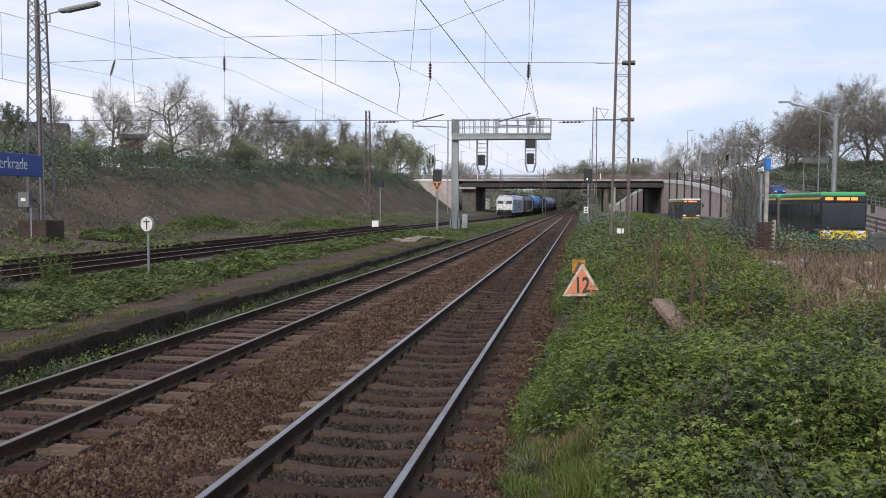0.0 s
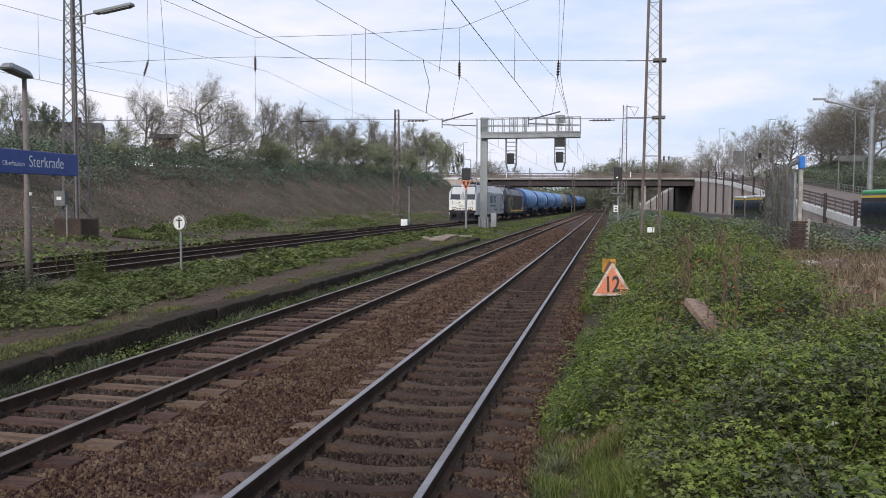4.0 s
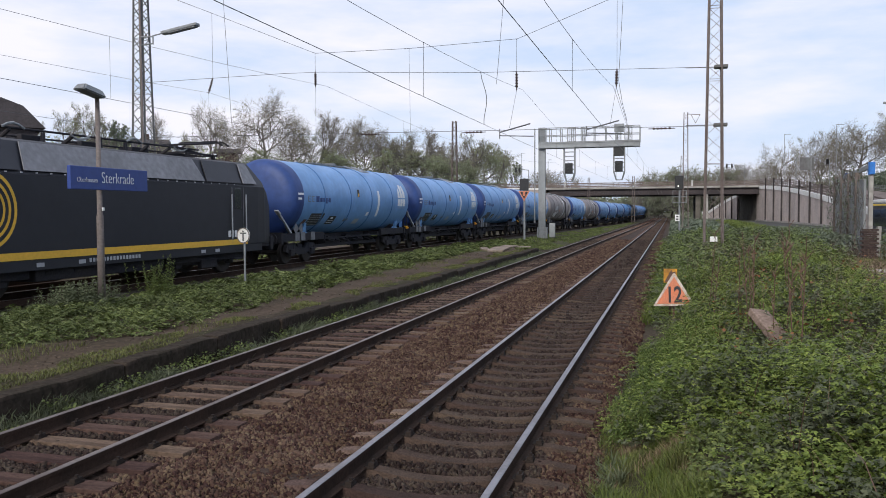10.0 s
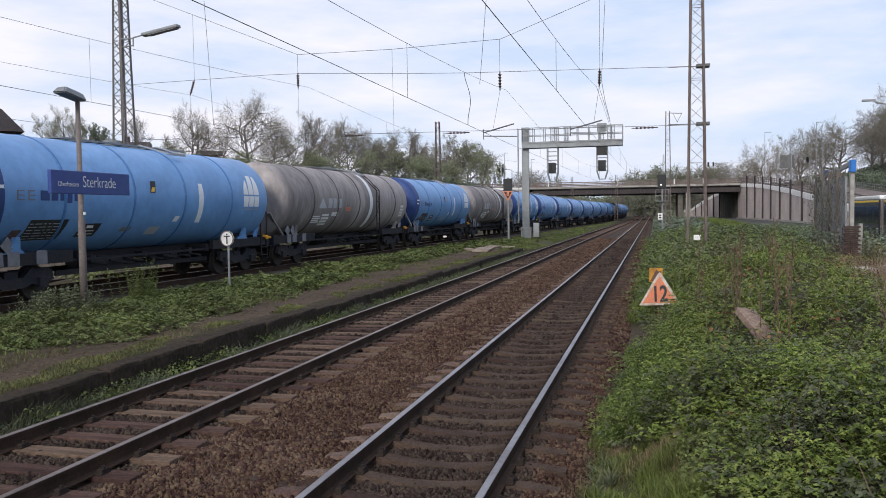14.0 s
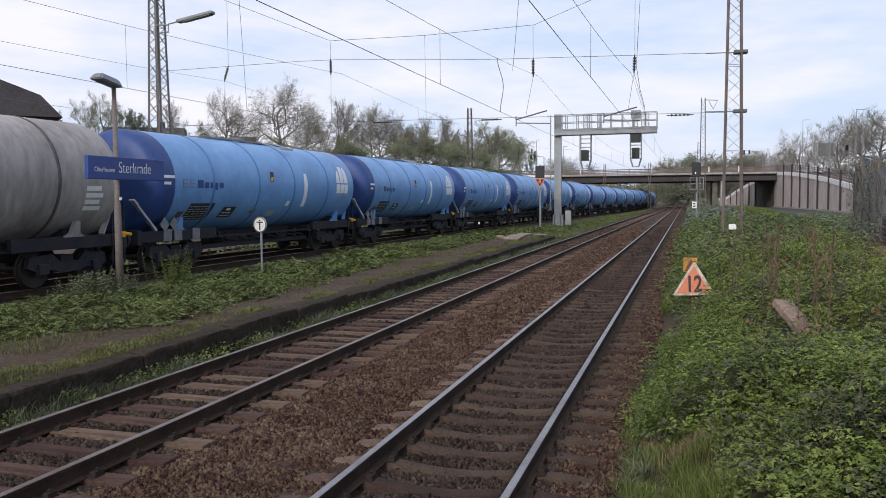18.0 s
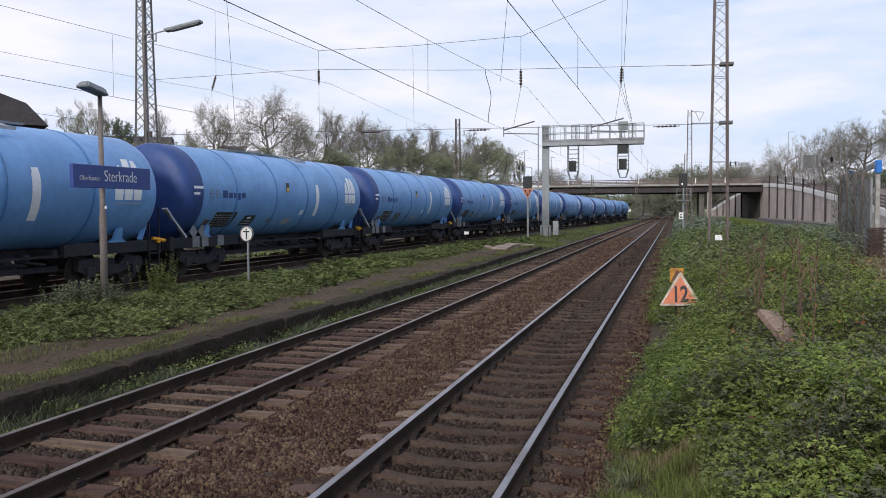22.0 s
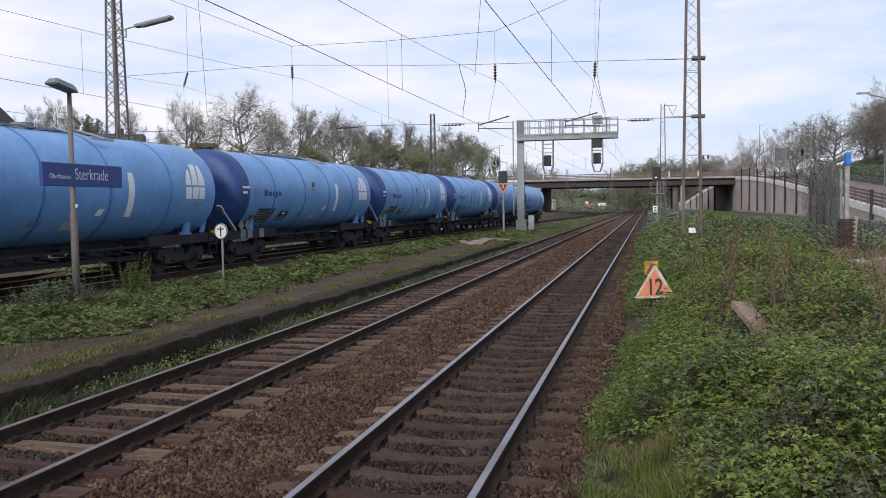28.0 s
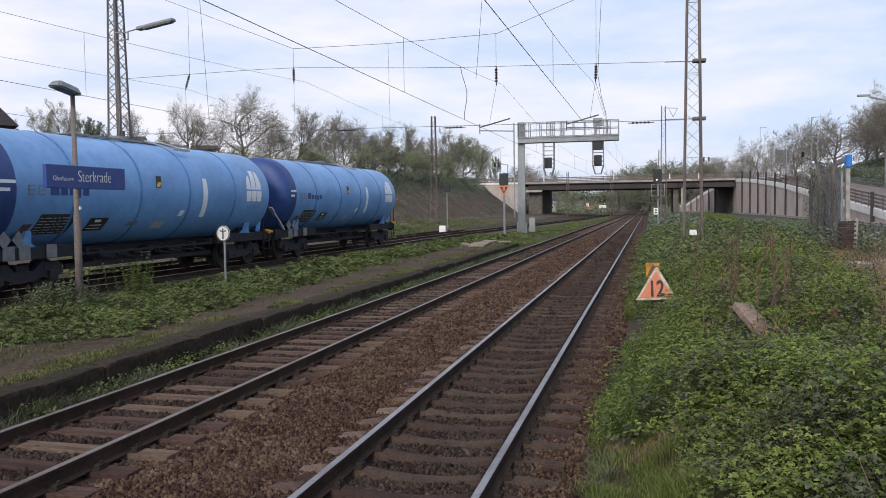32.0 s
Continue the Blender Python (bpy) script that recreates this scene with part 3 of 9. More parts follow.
def ballast_bed(name, fl, fr, fz, y0, y1, label):
    """The crown of crushed stone under a line, uneven, with falling shoulders."""
    verts, faces = [], []
    ys = spaced(y0, y1, max(y0, 0), 40, 0.25, 1.06)
    nx = 64
    for y in ys:
        a, b, z0 = fl(y), fr(y), fz(y)
        for i in range(nx):
            u = i / (nx - 1)
            x = a + (b - a) * u
            edge = min(u, 1 - u) * (b - a)
            dip = crib(x, y) if name == "ballast_bed" else 0.0
            z = z0 - 0.215 - dip - 0.26 * (1 - smooth(0, 0.85, edge)) + 0.035 * noise.noise((x * 3, y * 3, 1)) + 0.03 * noise.noise((x * 0.8, y * 0.8, 5))
            verts.append((x, y, z))
    for j in range(len(ys) - 1):
        for i in range(nx - 1):
            k = j * nx + i
            faces.append((k, k + 1, k + nx + 1, k + nx))
    ob = new(name, raw(name, verts, faces, M["ballast"] if name == "ballast_bed" else M["old_ballast"], True))
    tagged(ob, label, "ballast", kind="structure")


ballast_bed("ballast_bed", lambda y: main_left(y) - 1.55, lambda y: main_right(y) + 2.0, main_z, -8, 880, "brown crushed-stone ballast under the two main tracks")
ballast_bed("ballast_bed_freight", lambda y: freight(y) - 1.9, lambda y: freight(y) + 1.9, lambda y: freight_z(y) + 0.02, -60, 640, "weedy dark ballast under the freight track")
build_track("track_main_right", main_right, main_z, -6, 880, M["rail_top"], False, "straight railway track with polished rails on dirty concrete sleepers")
build_track("track_main_left", main_left, main_z, -6, 880, M["rail_dull"], True, "railway track with dull rails on reddish wooden sleepers")
build_track("track_freight", freight, freight_z, -60, 620, M["rail_dull"], True, "freight track with rusty rails half sunk in weeds", sink=0.10, n_sleep=150, clips=0)


def siding(y):
    return freight(y) - 3.1


build_track("track_siding", siding, lambda y: freight_z(y) - 0.02, -60, 75, M["rail_rust"], True, "disused rusty siding track overgrown at the slope foot", sink=0.12, n_sleep=90, clips=0)


def old_platform():
    """The low edge of the disused island platform: long concrete kerb stones."""
    pl = empty("platform_edge")
    tagged(pl, "low mossy concrete kerb edge of a disused island platform", "platform edge", kind="structure")
    rnd = random.Random(4)
    y = 0.5
    while y < 48:
        ln = rnd.uniform(2.3, 2.6)
        bm = bmesh.new()
        box(bm, (0, ln / 2, -0.07), (0.36, ln - 0.012, 0.60), 0.05)
        bmesh.ops.subdivide_edges(bm, edges=[e for e in bm.edges if abs(e.verts[0].co.y - e.verts[1].co.y) > 1], cuts=9)
        for v in bm.verts:
            w = Vector((v.co.x * 4 + y, (v.co.y + y) * 2.2, v.co.z * 4))
            v.co.z += 0.035 * noise.noise(w)
            v.co.x += 0.05 * noise.noise(w + Vector((7, 3, 1))) * (1 if v.co.x > 0 else 0.4)
        o = part("kerb_stone", bm, M["curb"], pl)
        o.matrix_basis = pose(-7.97 + rnd.uniform(-0.03, 0.03), y, -0.05 + rnd.uniform(-0.03, 0.02), rnd.uniform(-.4, .4), rnd.uniform(-1, 2.5), rnd.uniform(-0.4, 0.4))
        y += ln


old_platform()


# ---- road, ramp, bridge ----
def strip(name, x0, x1, y0, y1, fz, material, label, category, thick=0.06, step=4.0):
    ys = list(np.arange(y0, y1 + 1e-6, step))
    verts, faces = [], []
    for y in ys:
        z = fz(y)
        verts += [(x0, y, z), (x1, y, z), (x1, y, z - thick), (x0, y, z - thick)]
    for j in range(len(ys) - 1):
        a = 4 * j
        for i in range(4):
            faces.append((a + i, a + (i + 1) % 4, a + 4 + (i + 1) % 4, a + 4 + i))
    faces += [(0, 3, 2, 1), tuple(4 * (len(ys) - 1) + i for i in range(4))]
    ob = new(name, raw(name, verts, faces, material))
    tagged(ob, label, category, kind="structure")
    return ob


strip("road", 11.2, 21.6, -120, 420, lambda y: 0.0, M["asphalt"], "asphalt bus road beside the railway", "road")
strip("pavement", 9.9, 11.2, -60, 200, lambda y: 0.12, M["concrete"], "pale concrete kerb and footway beside the bus road", "pavement", 0.16)
strip("ramp_road", 22.9, 36.4, 20, 420, lambda y: ramp_z(y) - 0.75, M["ramp_asphalt"], "asphalt ramp road climbing to the bridge", "road", 0.3)


def wall_x(y):
    """The wall bends in towards the tracks near the bridge."""
    return 22.0 - 0.0009 * max(0.0, y - 145.0) ** 2


def coping_z(y):
    if y < 205:
        return ramp_z(y)
    return max(2.2, 7.7 - 0.02 * (y - 205) - 0.0016 * (y - 205) ** 2)


def retaining_wall():
    w = empty("wall_ramp")
    tagged(w, "beige brown panelled retaining wall with rusty posts and white coping", "retaining wall", kind="structure")
    def slab(name, y0, y1, a0, b0, a1, b1, x_in, t, material, label=""):
        """A stretch of wall between y0 and y1, from height a to b at either end."""
        bm = bmesh.new()
        vs = []
        for y, lo, hi in ((y0, a0, b0), (y1, a1, b1)):
            x = wall_x(y) + x_in
            vs.append([bm.verts.new(p) for p in ((x, y, lo), (x + t, y, lo), (x + t, y, hi), (x, y, hi))])
        for i in range(4):
            bm.faces.new((vs[0][i], vs[0][(i + 1) % 4], vs[1][(i + 1) % 4], vs[1][i]))
        bm.faces.new(vs[0])
        bm.faces.new(vs[1][::-1])
        part(name, bm, material, w, label)
    def bay(y0, y1, panels, rails=True, post=True, over=1.7):
        for k in range(panels):
            a, b = y0 + (y1 - y0) * k / panels, y0 + (y1 - y0) * (k + 1) / panels
            slab("wall_panel", a + 0.05, b - 0.05, -0.3, coping_z(a) - 0.75, -0.3, coping_z(b) - 0.75, 0.0, 0.25, M["wall_panel"])
            slab("coping", a + 0.02, b - 0.02, coping_z(a) - 0.75, coping_z(a), coping_z(b) - 0.75, coping_z(b), -0.12, 0.5, M["white_paint"])
        slab("base_kerb", y0 + 0.02, y1 - 0.02, -0.1, 0.30, -0.1, 0.30, -0.36, 0.3, M["concrete"])
        if rails:
            for h in (0.30, 0.68, 1.06, 1.42):
                slab("guard_rail", y0, y1, coping_z(y0) + h - 0.1, coping_z(y0) + h + 0.1, coping_z(y1) + h - 0.1, coping_z(y1) + h + 0.1, -0.04, 0.08, M["mast"])
            for k in range(1, 4):
                y = y0 + (y1 - y0) * k / 4
                bm = bmesh.new()
                box(bm, (wall_x(y) + 0.1, y, coping_z(y) + 0.7), (0.1, 0.1, 1.5))
                part("rail_post", bm, M["mast"], w)
        if post:
            z = coping_z(y0) + over
            bm = bmesh.new()
            x = wall_x(y0)
            box(bm, (x - 0.16, y0, z / 2), (0.24, 0.16, z))
            box(bm, (x - 0.30, y0, z / 2), (0.05, 0.40, z))
            part("wall_post", bm, M["girder"], w)
    posts = [58.2 + 10.93 * k for k in range(9)] + [156.7, 166.3, 174.9, 183.5, 192.3, 199.4]
    for a, b in zip(posts, posts[1:]):
        bay(a, b, 3 if b < 160 else 2)
    bay(posts[-1], 203, 1, post=False)
    for k in range(6):
        y = 223 + 7.0 * k
        bay(y, y + 7.0, 3, rails=False, over=-0.1)
    # same wall in darker concrete: shade of the deck put into its colour
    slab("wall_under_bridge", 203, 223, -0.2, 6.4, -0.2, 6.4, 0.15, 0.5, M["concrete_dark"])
    # rail on the far side of the ramp
    f = empty("ramp_fence")
    tagged(f, "pale green steel railing along the far side of the ramp", "railing", kind="structure")
    for k in range(120):
        y = 30 + k * 1.5
        z = ramp_z(y) - 0.75
        bm = bmesh.new()
        bar(bm, (36.2, y, z), (36.2, y, z + 1.15), 0.06)
        part("post", bm, M["galv"], f)
    for h in (0.2, 0.65, 1.12):
        bm = bmesh.new()
        for k in range(30):
            y = 30 + k * 6
            bar(bm, (36.2, y, ramp_z(y) - 0.75 + h), (36.2, y + 6, ramp_z(y + 6) - 0.75 + h), 0.05)
        part("rail_bar", bm, M["galv"], f)


retaining_wall()


def bridge():
    b = empty("bridge")
    tagged(b, "low road bridge of dark brown girders over the tracks", "bridge", kind="structure")
    for x0, x1 in ((-29, -10), (-10, 6.5), (6.5, 20.5)):
        for y in (200.3, 205.5, 211, 216.5, 221.7):
            bm = bmesh.new()
            box(bm, ((x0 + x1) / 2, y, 6.95), (x1 - x0 - 0.04, 0.5, 1.35))
            box(bm, ((x0 + x1) / 2, y, 6.28), (x1 - x0 - 0.04, 0.8, 0.08))
            if y < 201:
                for k in range(int((x1 - x0) / 2.2)):
                    box(bm, (x0 + 1.1 + 2.2 * k, y - 0.27, 6.95), (0.06, 0.06, 1.3))
            part("girder", bm, M["girder"], b)
    bm = bmesh.new()
    box(bm, (-14, 211, 7.8), (90, 23, 0.34))
    part("deck", bm, M["asphalt"], b)
    for y in (199.6, 222.4):
        bm = bmesh.new()
        box(bm, (-16, y, 7.95), (74, 0.4, 0.42), 0.03)
        part("edge_beam", bm, M["concrete"], b)
        for k in range(27):
            x = -52 + k * 2.75
            bm = bmesh.new()
            box(bm, (x, y, 8.7), (0.12, 0.12, 1.3))
            part("rail_post", bm, M["mast"], b)
        for h in (8.42, 8.78, 9.16):
            bm = bmesh.new()
            box(bm, (-16, y - 0.1, h), (74, 0.08, 0.22))
            part("guard_rail", bm, M["mast"], b)
    for k, x in enumerate((-25, -8.5, 4.5, 11)):
        bm = bmesh.new()
        box(bm, (x, 199.35, 8.9), (0.22, 0.06, 1.3))
        part("white_marker", bm, M["white_paint"], b)
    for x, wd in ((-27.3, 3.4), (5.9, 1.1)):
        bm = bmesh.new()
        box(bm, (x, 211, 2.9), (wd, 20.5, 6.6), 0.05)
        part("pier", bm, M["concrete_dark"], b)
    bm = bmesh.new()
    box(bm, (-28.3, 199.7, 6.0), (5.6, 1.0, 0.5), 0.04)
    part("pier_cap", bm, M["concrete"], b)
    bm = bmesh.new()
    box(bm, (7.6, 199.6, 3.0), (1.0, 1.2, 6.4), 0.05)
    part("end_column", bm, M["concrete"], b, "pale concrete column")
    for k in range(6):
        bm = bmesh.new()
        box(bm, (-30.6 - 2.0 * k, 199.5, 4.2), (1.94, 0.4, 7.2), 0.03)
        part("wing_wall_panel", bm, M["wall_panel"], b)
    bm = bmesh.new()
    box(bm, (-35.5, 199.4, 8.0), (12, 0.6, 0.45))
    part("wing_coping", bm, M["white_paint"], b)


bridge()


# ---- masts, wires, signals, signs ----
def lattice(bm_legs, braces, w0, w1, h, n, leg=0.07, only=0, br=0.06):
    """A square lattice mast: four corner angles, zigzag bracing on each face."""
    def corner(k, z):
        w = w0 + (w1 - w0) * z / h
        sx, sy = ((-1, -1), (1, -1), (1, 1), (-1, 1))[k % 4]
        return Vector((sx * w / 2, sy * w / 2, z))
    bar(bm_legs, corner(only, 0), corner(only, h), leg)
    if braces is None:
        return
    zs = [0.0]
    while zs[-1] < h - 0.2:
        w = w0 + (w1 - w0) * zs[-1] / h
        zs.append(min(h, zs[-1] + w * n))
    for i, (a, b) in enumerate(zip(zs, zs[1:])):
        for k in range(4):
            lo, hi = (k, k + 1) if i % 2 else (k + 1, k)
            braces.append((corner(lo, a), corner(hi, b), br))
    for z in zs[::6]:
        for k in range(4):
            braces.append((corner(k, z), corner(k + 1, z), br))


def lattice_mast(name, x, y, z, w0, w1, h, material, label, n=0.9, turn=0, leg=0.07, br=0.06):
    m = empty(name, pose(x, y, z, 0, 0, turn))
    tagged(m, label, "catenary mast", group="lattice masts")
    b = []
    for k in range(4):
        a = bmesh.new()
        lattice(a, b if k == 0 else None, w0, w1, h, n, leg, k, br)
        part("corner_angle", a, material, m)
    joined = bmesh.new()
    for p, q, wide in b:
        if y < 60:
            one = bmesh.new()
            bar(one, p, q, wide, 0.012)
            part("brace", one, material, m)
        else:
            bar(joined, p, q, wide, 0.012)
    if y < 60:
        joined.free()
    else:
        tagged(part("bracing", joined, material, m), kind="stuff")
    return m


def foundation(mast, w, h, material=None):
    bm = bmesh.new()
    box(bm, (0, 0, h / 2 - 0.3), (w, w, h + 0.6), 0.06)
    part("foundation", bm, material or M["concrete_dark"], mast, "dark stained concrete foundation")


right_mast = lattice_mast("lattice_mast", 1.74, 36.5, 0.3, 0.76, 0.37, 15.5, M["mast"], "tall tapering grey-brown lattice mast rising from brambles beside the track", n=0.95, leg=0.068)
for z in (8.15, 5.72):
    bm = bmesh.new()
    box(bm, (0.25, 0, z), (0.55, 0.5, 0.12), 0.02)
    rod(bm, (0.0, 0, z), (-1.15, 0, z + 0.02), 0.018)
    part("rope_bracket", bm, M["mast_left"], right_mast)
bm = bmesh.new()
box(bm, (0, -0.42, 0.9), (0.30, 0.05, 0.22), 0.02)
part("number_board", bm, M["white_paint"], right_mast, "small white board")

left_mast = lattice_mast("lattice_mast", -26.4, 36.8, 1.45, 0.92, 0.42, 14.0, M["mast_left"], "tall dark grey lattice mast on a stained concrete block", n=0.75, leg=0.09)
bm = bmesh.new()
box(bm, (-0.02, 0, -0.75), (1.5, 1.5, 1.5), 0.08)
part("foundation", bm, M["rust_block"], left_mast, "rust-stained concrete block")
bm = bmesh.new()
box(bm, (-0.35, -0.72, 1.0), (0.62, 0.3, 0.75), 0.02)
part("switch_box", bm, M["mast_left"], left_mast, "grey green switch box")
bm = bmesh.new()
box(bm, (-0.35, -0.885, 1.0), (0.26, 0.015, 0.16))
part("label_plate", bm, M["white_paint"], left_mast, "white plate")
bm = bmesh.new()
rod(bm, (-0.05, -0.72, -1.4), (-0.05, -0.72, 0.7), 0.05)
part("cable_pipe", bm, M["galv"], left_mast)
bm = bmesh.new()
rod(bm, (0.3, -0.45, 9.55), (1.0, -0.45, 9.6), 0.04)
rod(bm, (0.3, -0.45, 9.95), (1.0, -0.45, 9.95), 0.04)
rod(bm, (1.0, -0.45, 9.55), (1.0, -0.45, 9.98), 0.035)
rod(bm, (1.0, -0.45, 9.98), (1.7, -0.5, 10.08), 0.035)
part("lamp_arm", bm, M["galv"], left_mast)
bm = bmesh.new()
box(bm, (0, 0, 0.0), (2.05, 0.40, 0.16), 0.05)
box(bm, (0.1, 0, -0.09), (1.6, 0.32, 0.05), 0.01)
bmesh.ops.transform(bm, matrix=pose(2.65, -0.55, 10.2, 0, -9, 0), verts=bm.verts)
part("lamp_head", bm, M["galv"], left_mast, "long grey floodlight head")
bm = bmesh.new()
rod(bm, (0.42, -0.62, -0.3), (0.2, -0.36, 13.8), 0.055)
part("cable_duct", bm, M["lamp_post"], left_mast)

mid = lattice_mast("lattice_mast", -24.7, 93.5, 0.4, 0.75, 0.42, 12.7, M["mast"], "rusty lattice mast at the foot of the embankment", n=1.0, br=0.10)
foundation(mid, 1.2, 0.4)
mr = lattice_mast("lattice_mast", 1.55, 101, 0.0, 0.7, 0.42, 14.0, M["mast"], "grey-brown lattice mast near the bridge", n=1.0, br=0.10)
foundation(mr, 1.2, 0.5)
bm = bmesh.new()
bar(bm, (0.1, 0, 13.8), (1.6, 0, 13.7), 0.07)
bar(bm, (0.6, 0, 13.7), (1.1, 0, 12.7), 0.05)
bar(bm, (1.6, 0, 13.7), (1.1, 0, 12.7), 0.05)
part("top_arm", bm, M["mast"], mr)
mf = lattice_mast("lattice_mast", 1.9, 168, 0.0, 0.8, 0.4, 13.2, M["mast"], "far lattice mast beside the bridge", n=1.0, br=0.13)
for (x, y) in ((-10.2 + 2.6, 172), (-17.0, 176)):
    lattice_mast("lattice_mast", x, y, 0.0, 0.6, 0.35, 9.6, M["mast"], "slim lattice mast just before the bridge", n=1.0, br=0.13)


def spline_wire(name, pts, r, material, label, group="overhead wires", n=5):
    """A thin round wire through points."""
    verts, faces = [], []
    for j, p in enumerate(pts):
        a, b = Vector(pts[max(0, j - 1)]), Vector(pts[min(len(pts) - 1, j + 1)])
        d = (b - a).normalized()
        u = d.cross(Vector((0, 0, 1)) if abs(d.z) < 0.9 else Vector((1, 0, 0))).normalized()
        w = u.cross(d)
        for k in range(n):
            t = 2 * math.pi * k / n
            verts.append(Vector(p) + (u * math.cos(t) + w * math.sin(t)) * r)
    for j in range(len(pts) - 1):
        for k in range(n):
            faces.append((j * n + k, j * n + (k + 1) % n, (j + 1) * n + (k + 1) % n, (j + 1) * n + k))
    ob = new(name, raw(name, verts, faces, material))
    return tagged(ob, label, "overhead wire", group=group)


SUPPORT = [-32.0, 36.5, 101.0, 170.0, 240.0, 310.0]


def messenger_z(y, zs, sag):
    for a, b in zip(SUPPORT, SUPPORT[1:]):
        if a <= y <= b:
            u = (y - a) / (b - a)
            return zs - sag * 4 * u * (1 - u)
    return zs


def overhead_line(fx, z0, zs, sag, y0, y1, label, r=0.0075, zig=0.22):
    ys = list(np.arange(y0, y1 + 0.1, 3.25))
    def px(y):
        k = max(0.0, (y - 36.5) / 64.5) + 1
        return fx(y) + zig * (abs((k % 2) - 1) * 2 - 1)
    c = spline_wire("contact_wire", [(px(y), y, z0 + far_rise(y)) for y in ys], r, M["wire"], label)
    cat = spline_wire("messenger_wire", [(px(y), y, messenger_z(y, zs, sag)) for y in ys], r * 0.85, M["wire"], "sagging messenger wire above a railway track")
    k = 0
    for a, b in zip(SUPPORT, SUPPORT[1:]):
        for u in (0.1, 0.3, 0.54, 0.775) if a < 0 else (0.16, 0.33, 0.5, 0.67, 0.84):
            y = a + (b - a) * u
            if y0 < y < min(y1, 180):
                bm = bmesh.new()
                rod(bm, (px(y), y, z0), (px(y), y, messenger_z(y, zs, sag)), 0.006, n=4)
                part("dropper", bm, M["wire"], cat)
    return c


overhead_line(main_right, 5.5, 7.8, 1.45, -32, 300, "contact wire over the main track")
overhead_line(lambda y: main_left(y) + 0.1, 5.5, 7.85, 1.3, -32, 300, "contact wire over the second main track")
overhead_line(lambda y: freight(y) - 0.15, 5.85, 8.45, 1.05, -32, 300, "contact wire over the freight track")
overhead_line(lambda y: -21.9 if y < 40 else -21.9 + 0.04 * (y - 40), 5.95, 8.4, 0.85, -32, 175, "contact wire over the disused siding")


def insulator(name, a, b, label, fat=0.075):
    """A ribbed insulator between two points."""
    bm = bmesh.new()
    a, b = Vector(a), Vector(b)
    for k in range(5):
        u = 0.2 + 0.6 * k / 4
        p, q = a.lerp(b, u - 0.045), a.lerp(b, u + 0.045)
        rod(bm, p, q, fat * 1.2, fat * 0.7, n=10)
    rod(bm, a, b, fat * 0.42, n=8)
    ob = part(name, bm, M["insulator"], None)
    return tagged(ob, label, "insulator", group="insulators")


def head_span(y):
    """The cross-span between the two tall masts: a sagging head rope, two level ropes, hangers and insulators."""
    x0, x1 = -26.1, 1.5
    rope = [(-26.1, 14.0), (-21.98, 12.32), (-16.54, 10.07), (-11.79, 10.02), (-6.68, 10.15), (-2.2, 11.75), (1.5, 13.3)]
    for k in range(1):
        spline_wire("head_rope", [(x, y + 0.15 * k, lerp(x, rope) - 0.06 * k) for x in (-26.1, -24, -21.98, -19, -16.54, -14, -11.79, -9, -6.68, -4.4, -2.2, 1.5)], 0.011, M["wire"], "taut head rope between two lattice masts", "cross-span ropes")
    def up(x):
        return lerp(x, [(-26.1, 9.12), (-17.0, 9.2), (-9.1, 8.76), (1.5, 8.46)])
    spline_wire("cross_rope", [(x, y, up(x)) for x in np.linspace(x0, x1, 15)], 0.011, M["wire"], "upper cross rope over the tracks", "cross-span ropes")
    spline_wire("cross_rope", [(x, y, 6.32 - 0.012 * (x - x0)) for x in np.linspace(x0, x1, 9)], 0.011, M["wire"], "lower cross rope over the tracks", "cross-span ropes")
    for x, low, tilt in ((-2.3, 7.8, -0.03), (-6.72, 7.86, 0.0), (-16.54, 8.45, 0.0), (-22.1, 8.41, -0.26)):
        spline_wire("hanger", [(x, y, lerp(x, rope)), (x, y, up(x))], 0.008, M["wire"], "vertical hanger of the cross-span", "cross-span ropes")
        insulator("insulator", (x, y, up(x) + 0.02), (x + tilt, y, low), "brown ribbed insulator hanging from the cross-span", 0.065)
        if x > -10:
            spline_wire("hanger", [(x + tilt, y, low), (x - 0.25, y - 0.4, 6.15)], 0.008, M["wire"], "slanting wire under an insulator", "cross-span ropes")
        if x > -5:
            spline_wire("hanger", [(x + tilt, y, low), (x + 0.35, y + 3.0, 6.3)], 0.008, M["wire"], "slanting wire under an insulator", "cross-span ropes")
        if x < -10:
            spline_wire("hanger", [(x + tilt, y, low), (x + tilt, y, 6.2)], 0.006, M["wire"], "short wire under an insulator", "cross-span ropes")
    spline_wire("hanger", [(-11.79, y, 10.02), (-11.75, y, 6.15)], 0.007, M["wire"], "thin vertical hanger between two tracks", "cross-span ropes")
    for pts in ([(-7.2, y, 13.0), (-7.35, y, 11.5), (-7.55, y, 9.2), (-7.65, y, 8.2)], [(-21.45, y, 13.0), (-21.3, y, 10.5), (-21.1, y, 6.9)], [(-2.1, y + 2, 13.4), (-2.2, y + 2, 11.5), (-2.35, y + 2, 8.4), (-2.2, y + 2.3, 7.4), (-2.0, y + 2.6, 6.6)]):
        spline_wire("jumper_cable", pts, 0.011, M["wire"], "hanging jumper cable beside the cross-span", "cross-span ropes")
    for x in (-0.4, -8.7, -13.8):
        insulator("insulator", (x - 0.55, y, 6.25 - 0.012 * (x - x0)), (x + 0.55, y, 6.25 - 0.012 * (x - x0)), "brown ribbed insulator set in the lower cross rope", 0.045)
    for x in (-6.2, -2.3):
        bm = bmesh.new()
        rod(bm, (x - 1.3, y, 6.0), (x + 0.1, y, 6.35), 0.03)
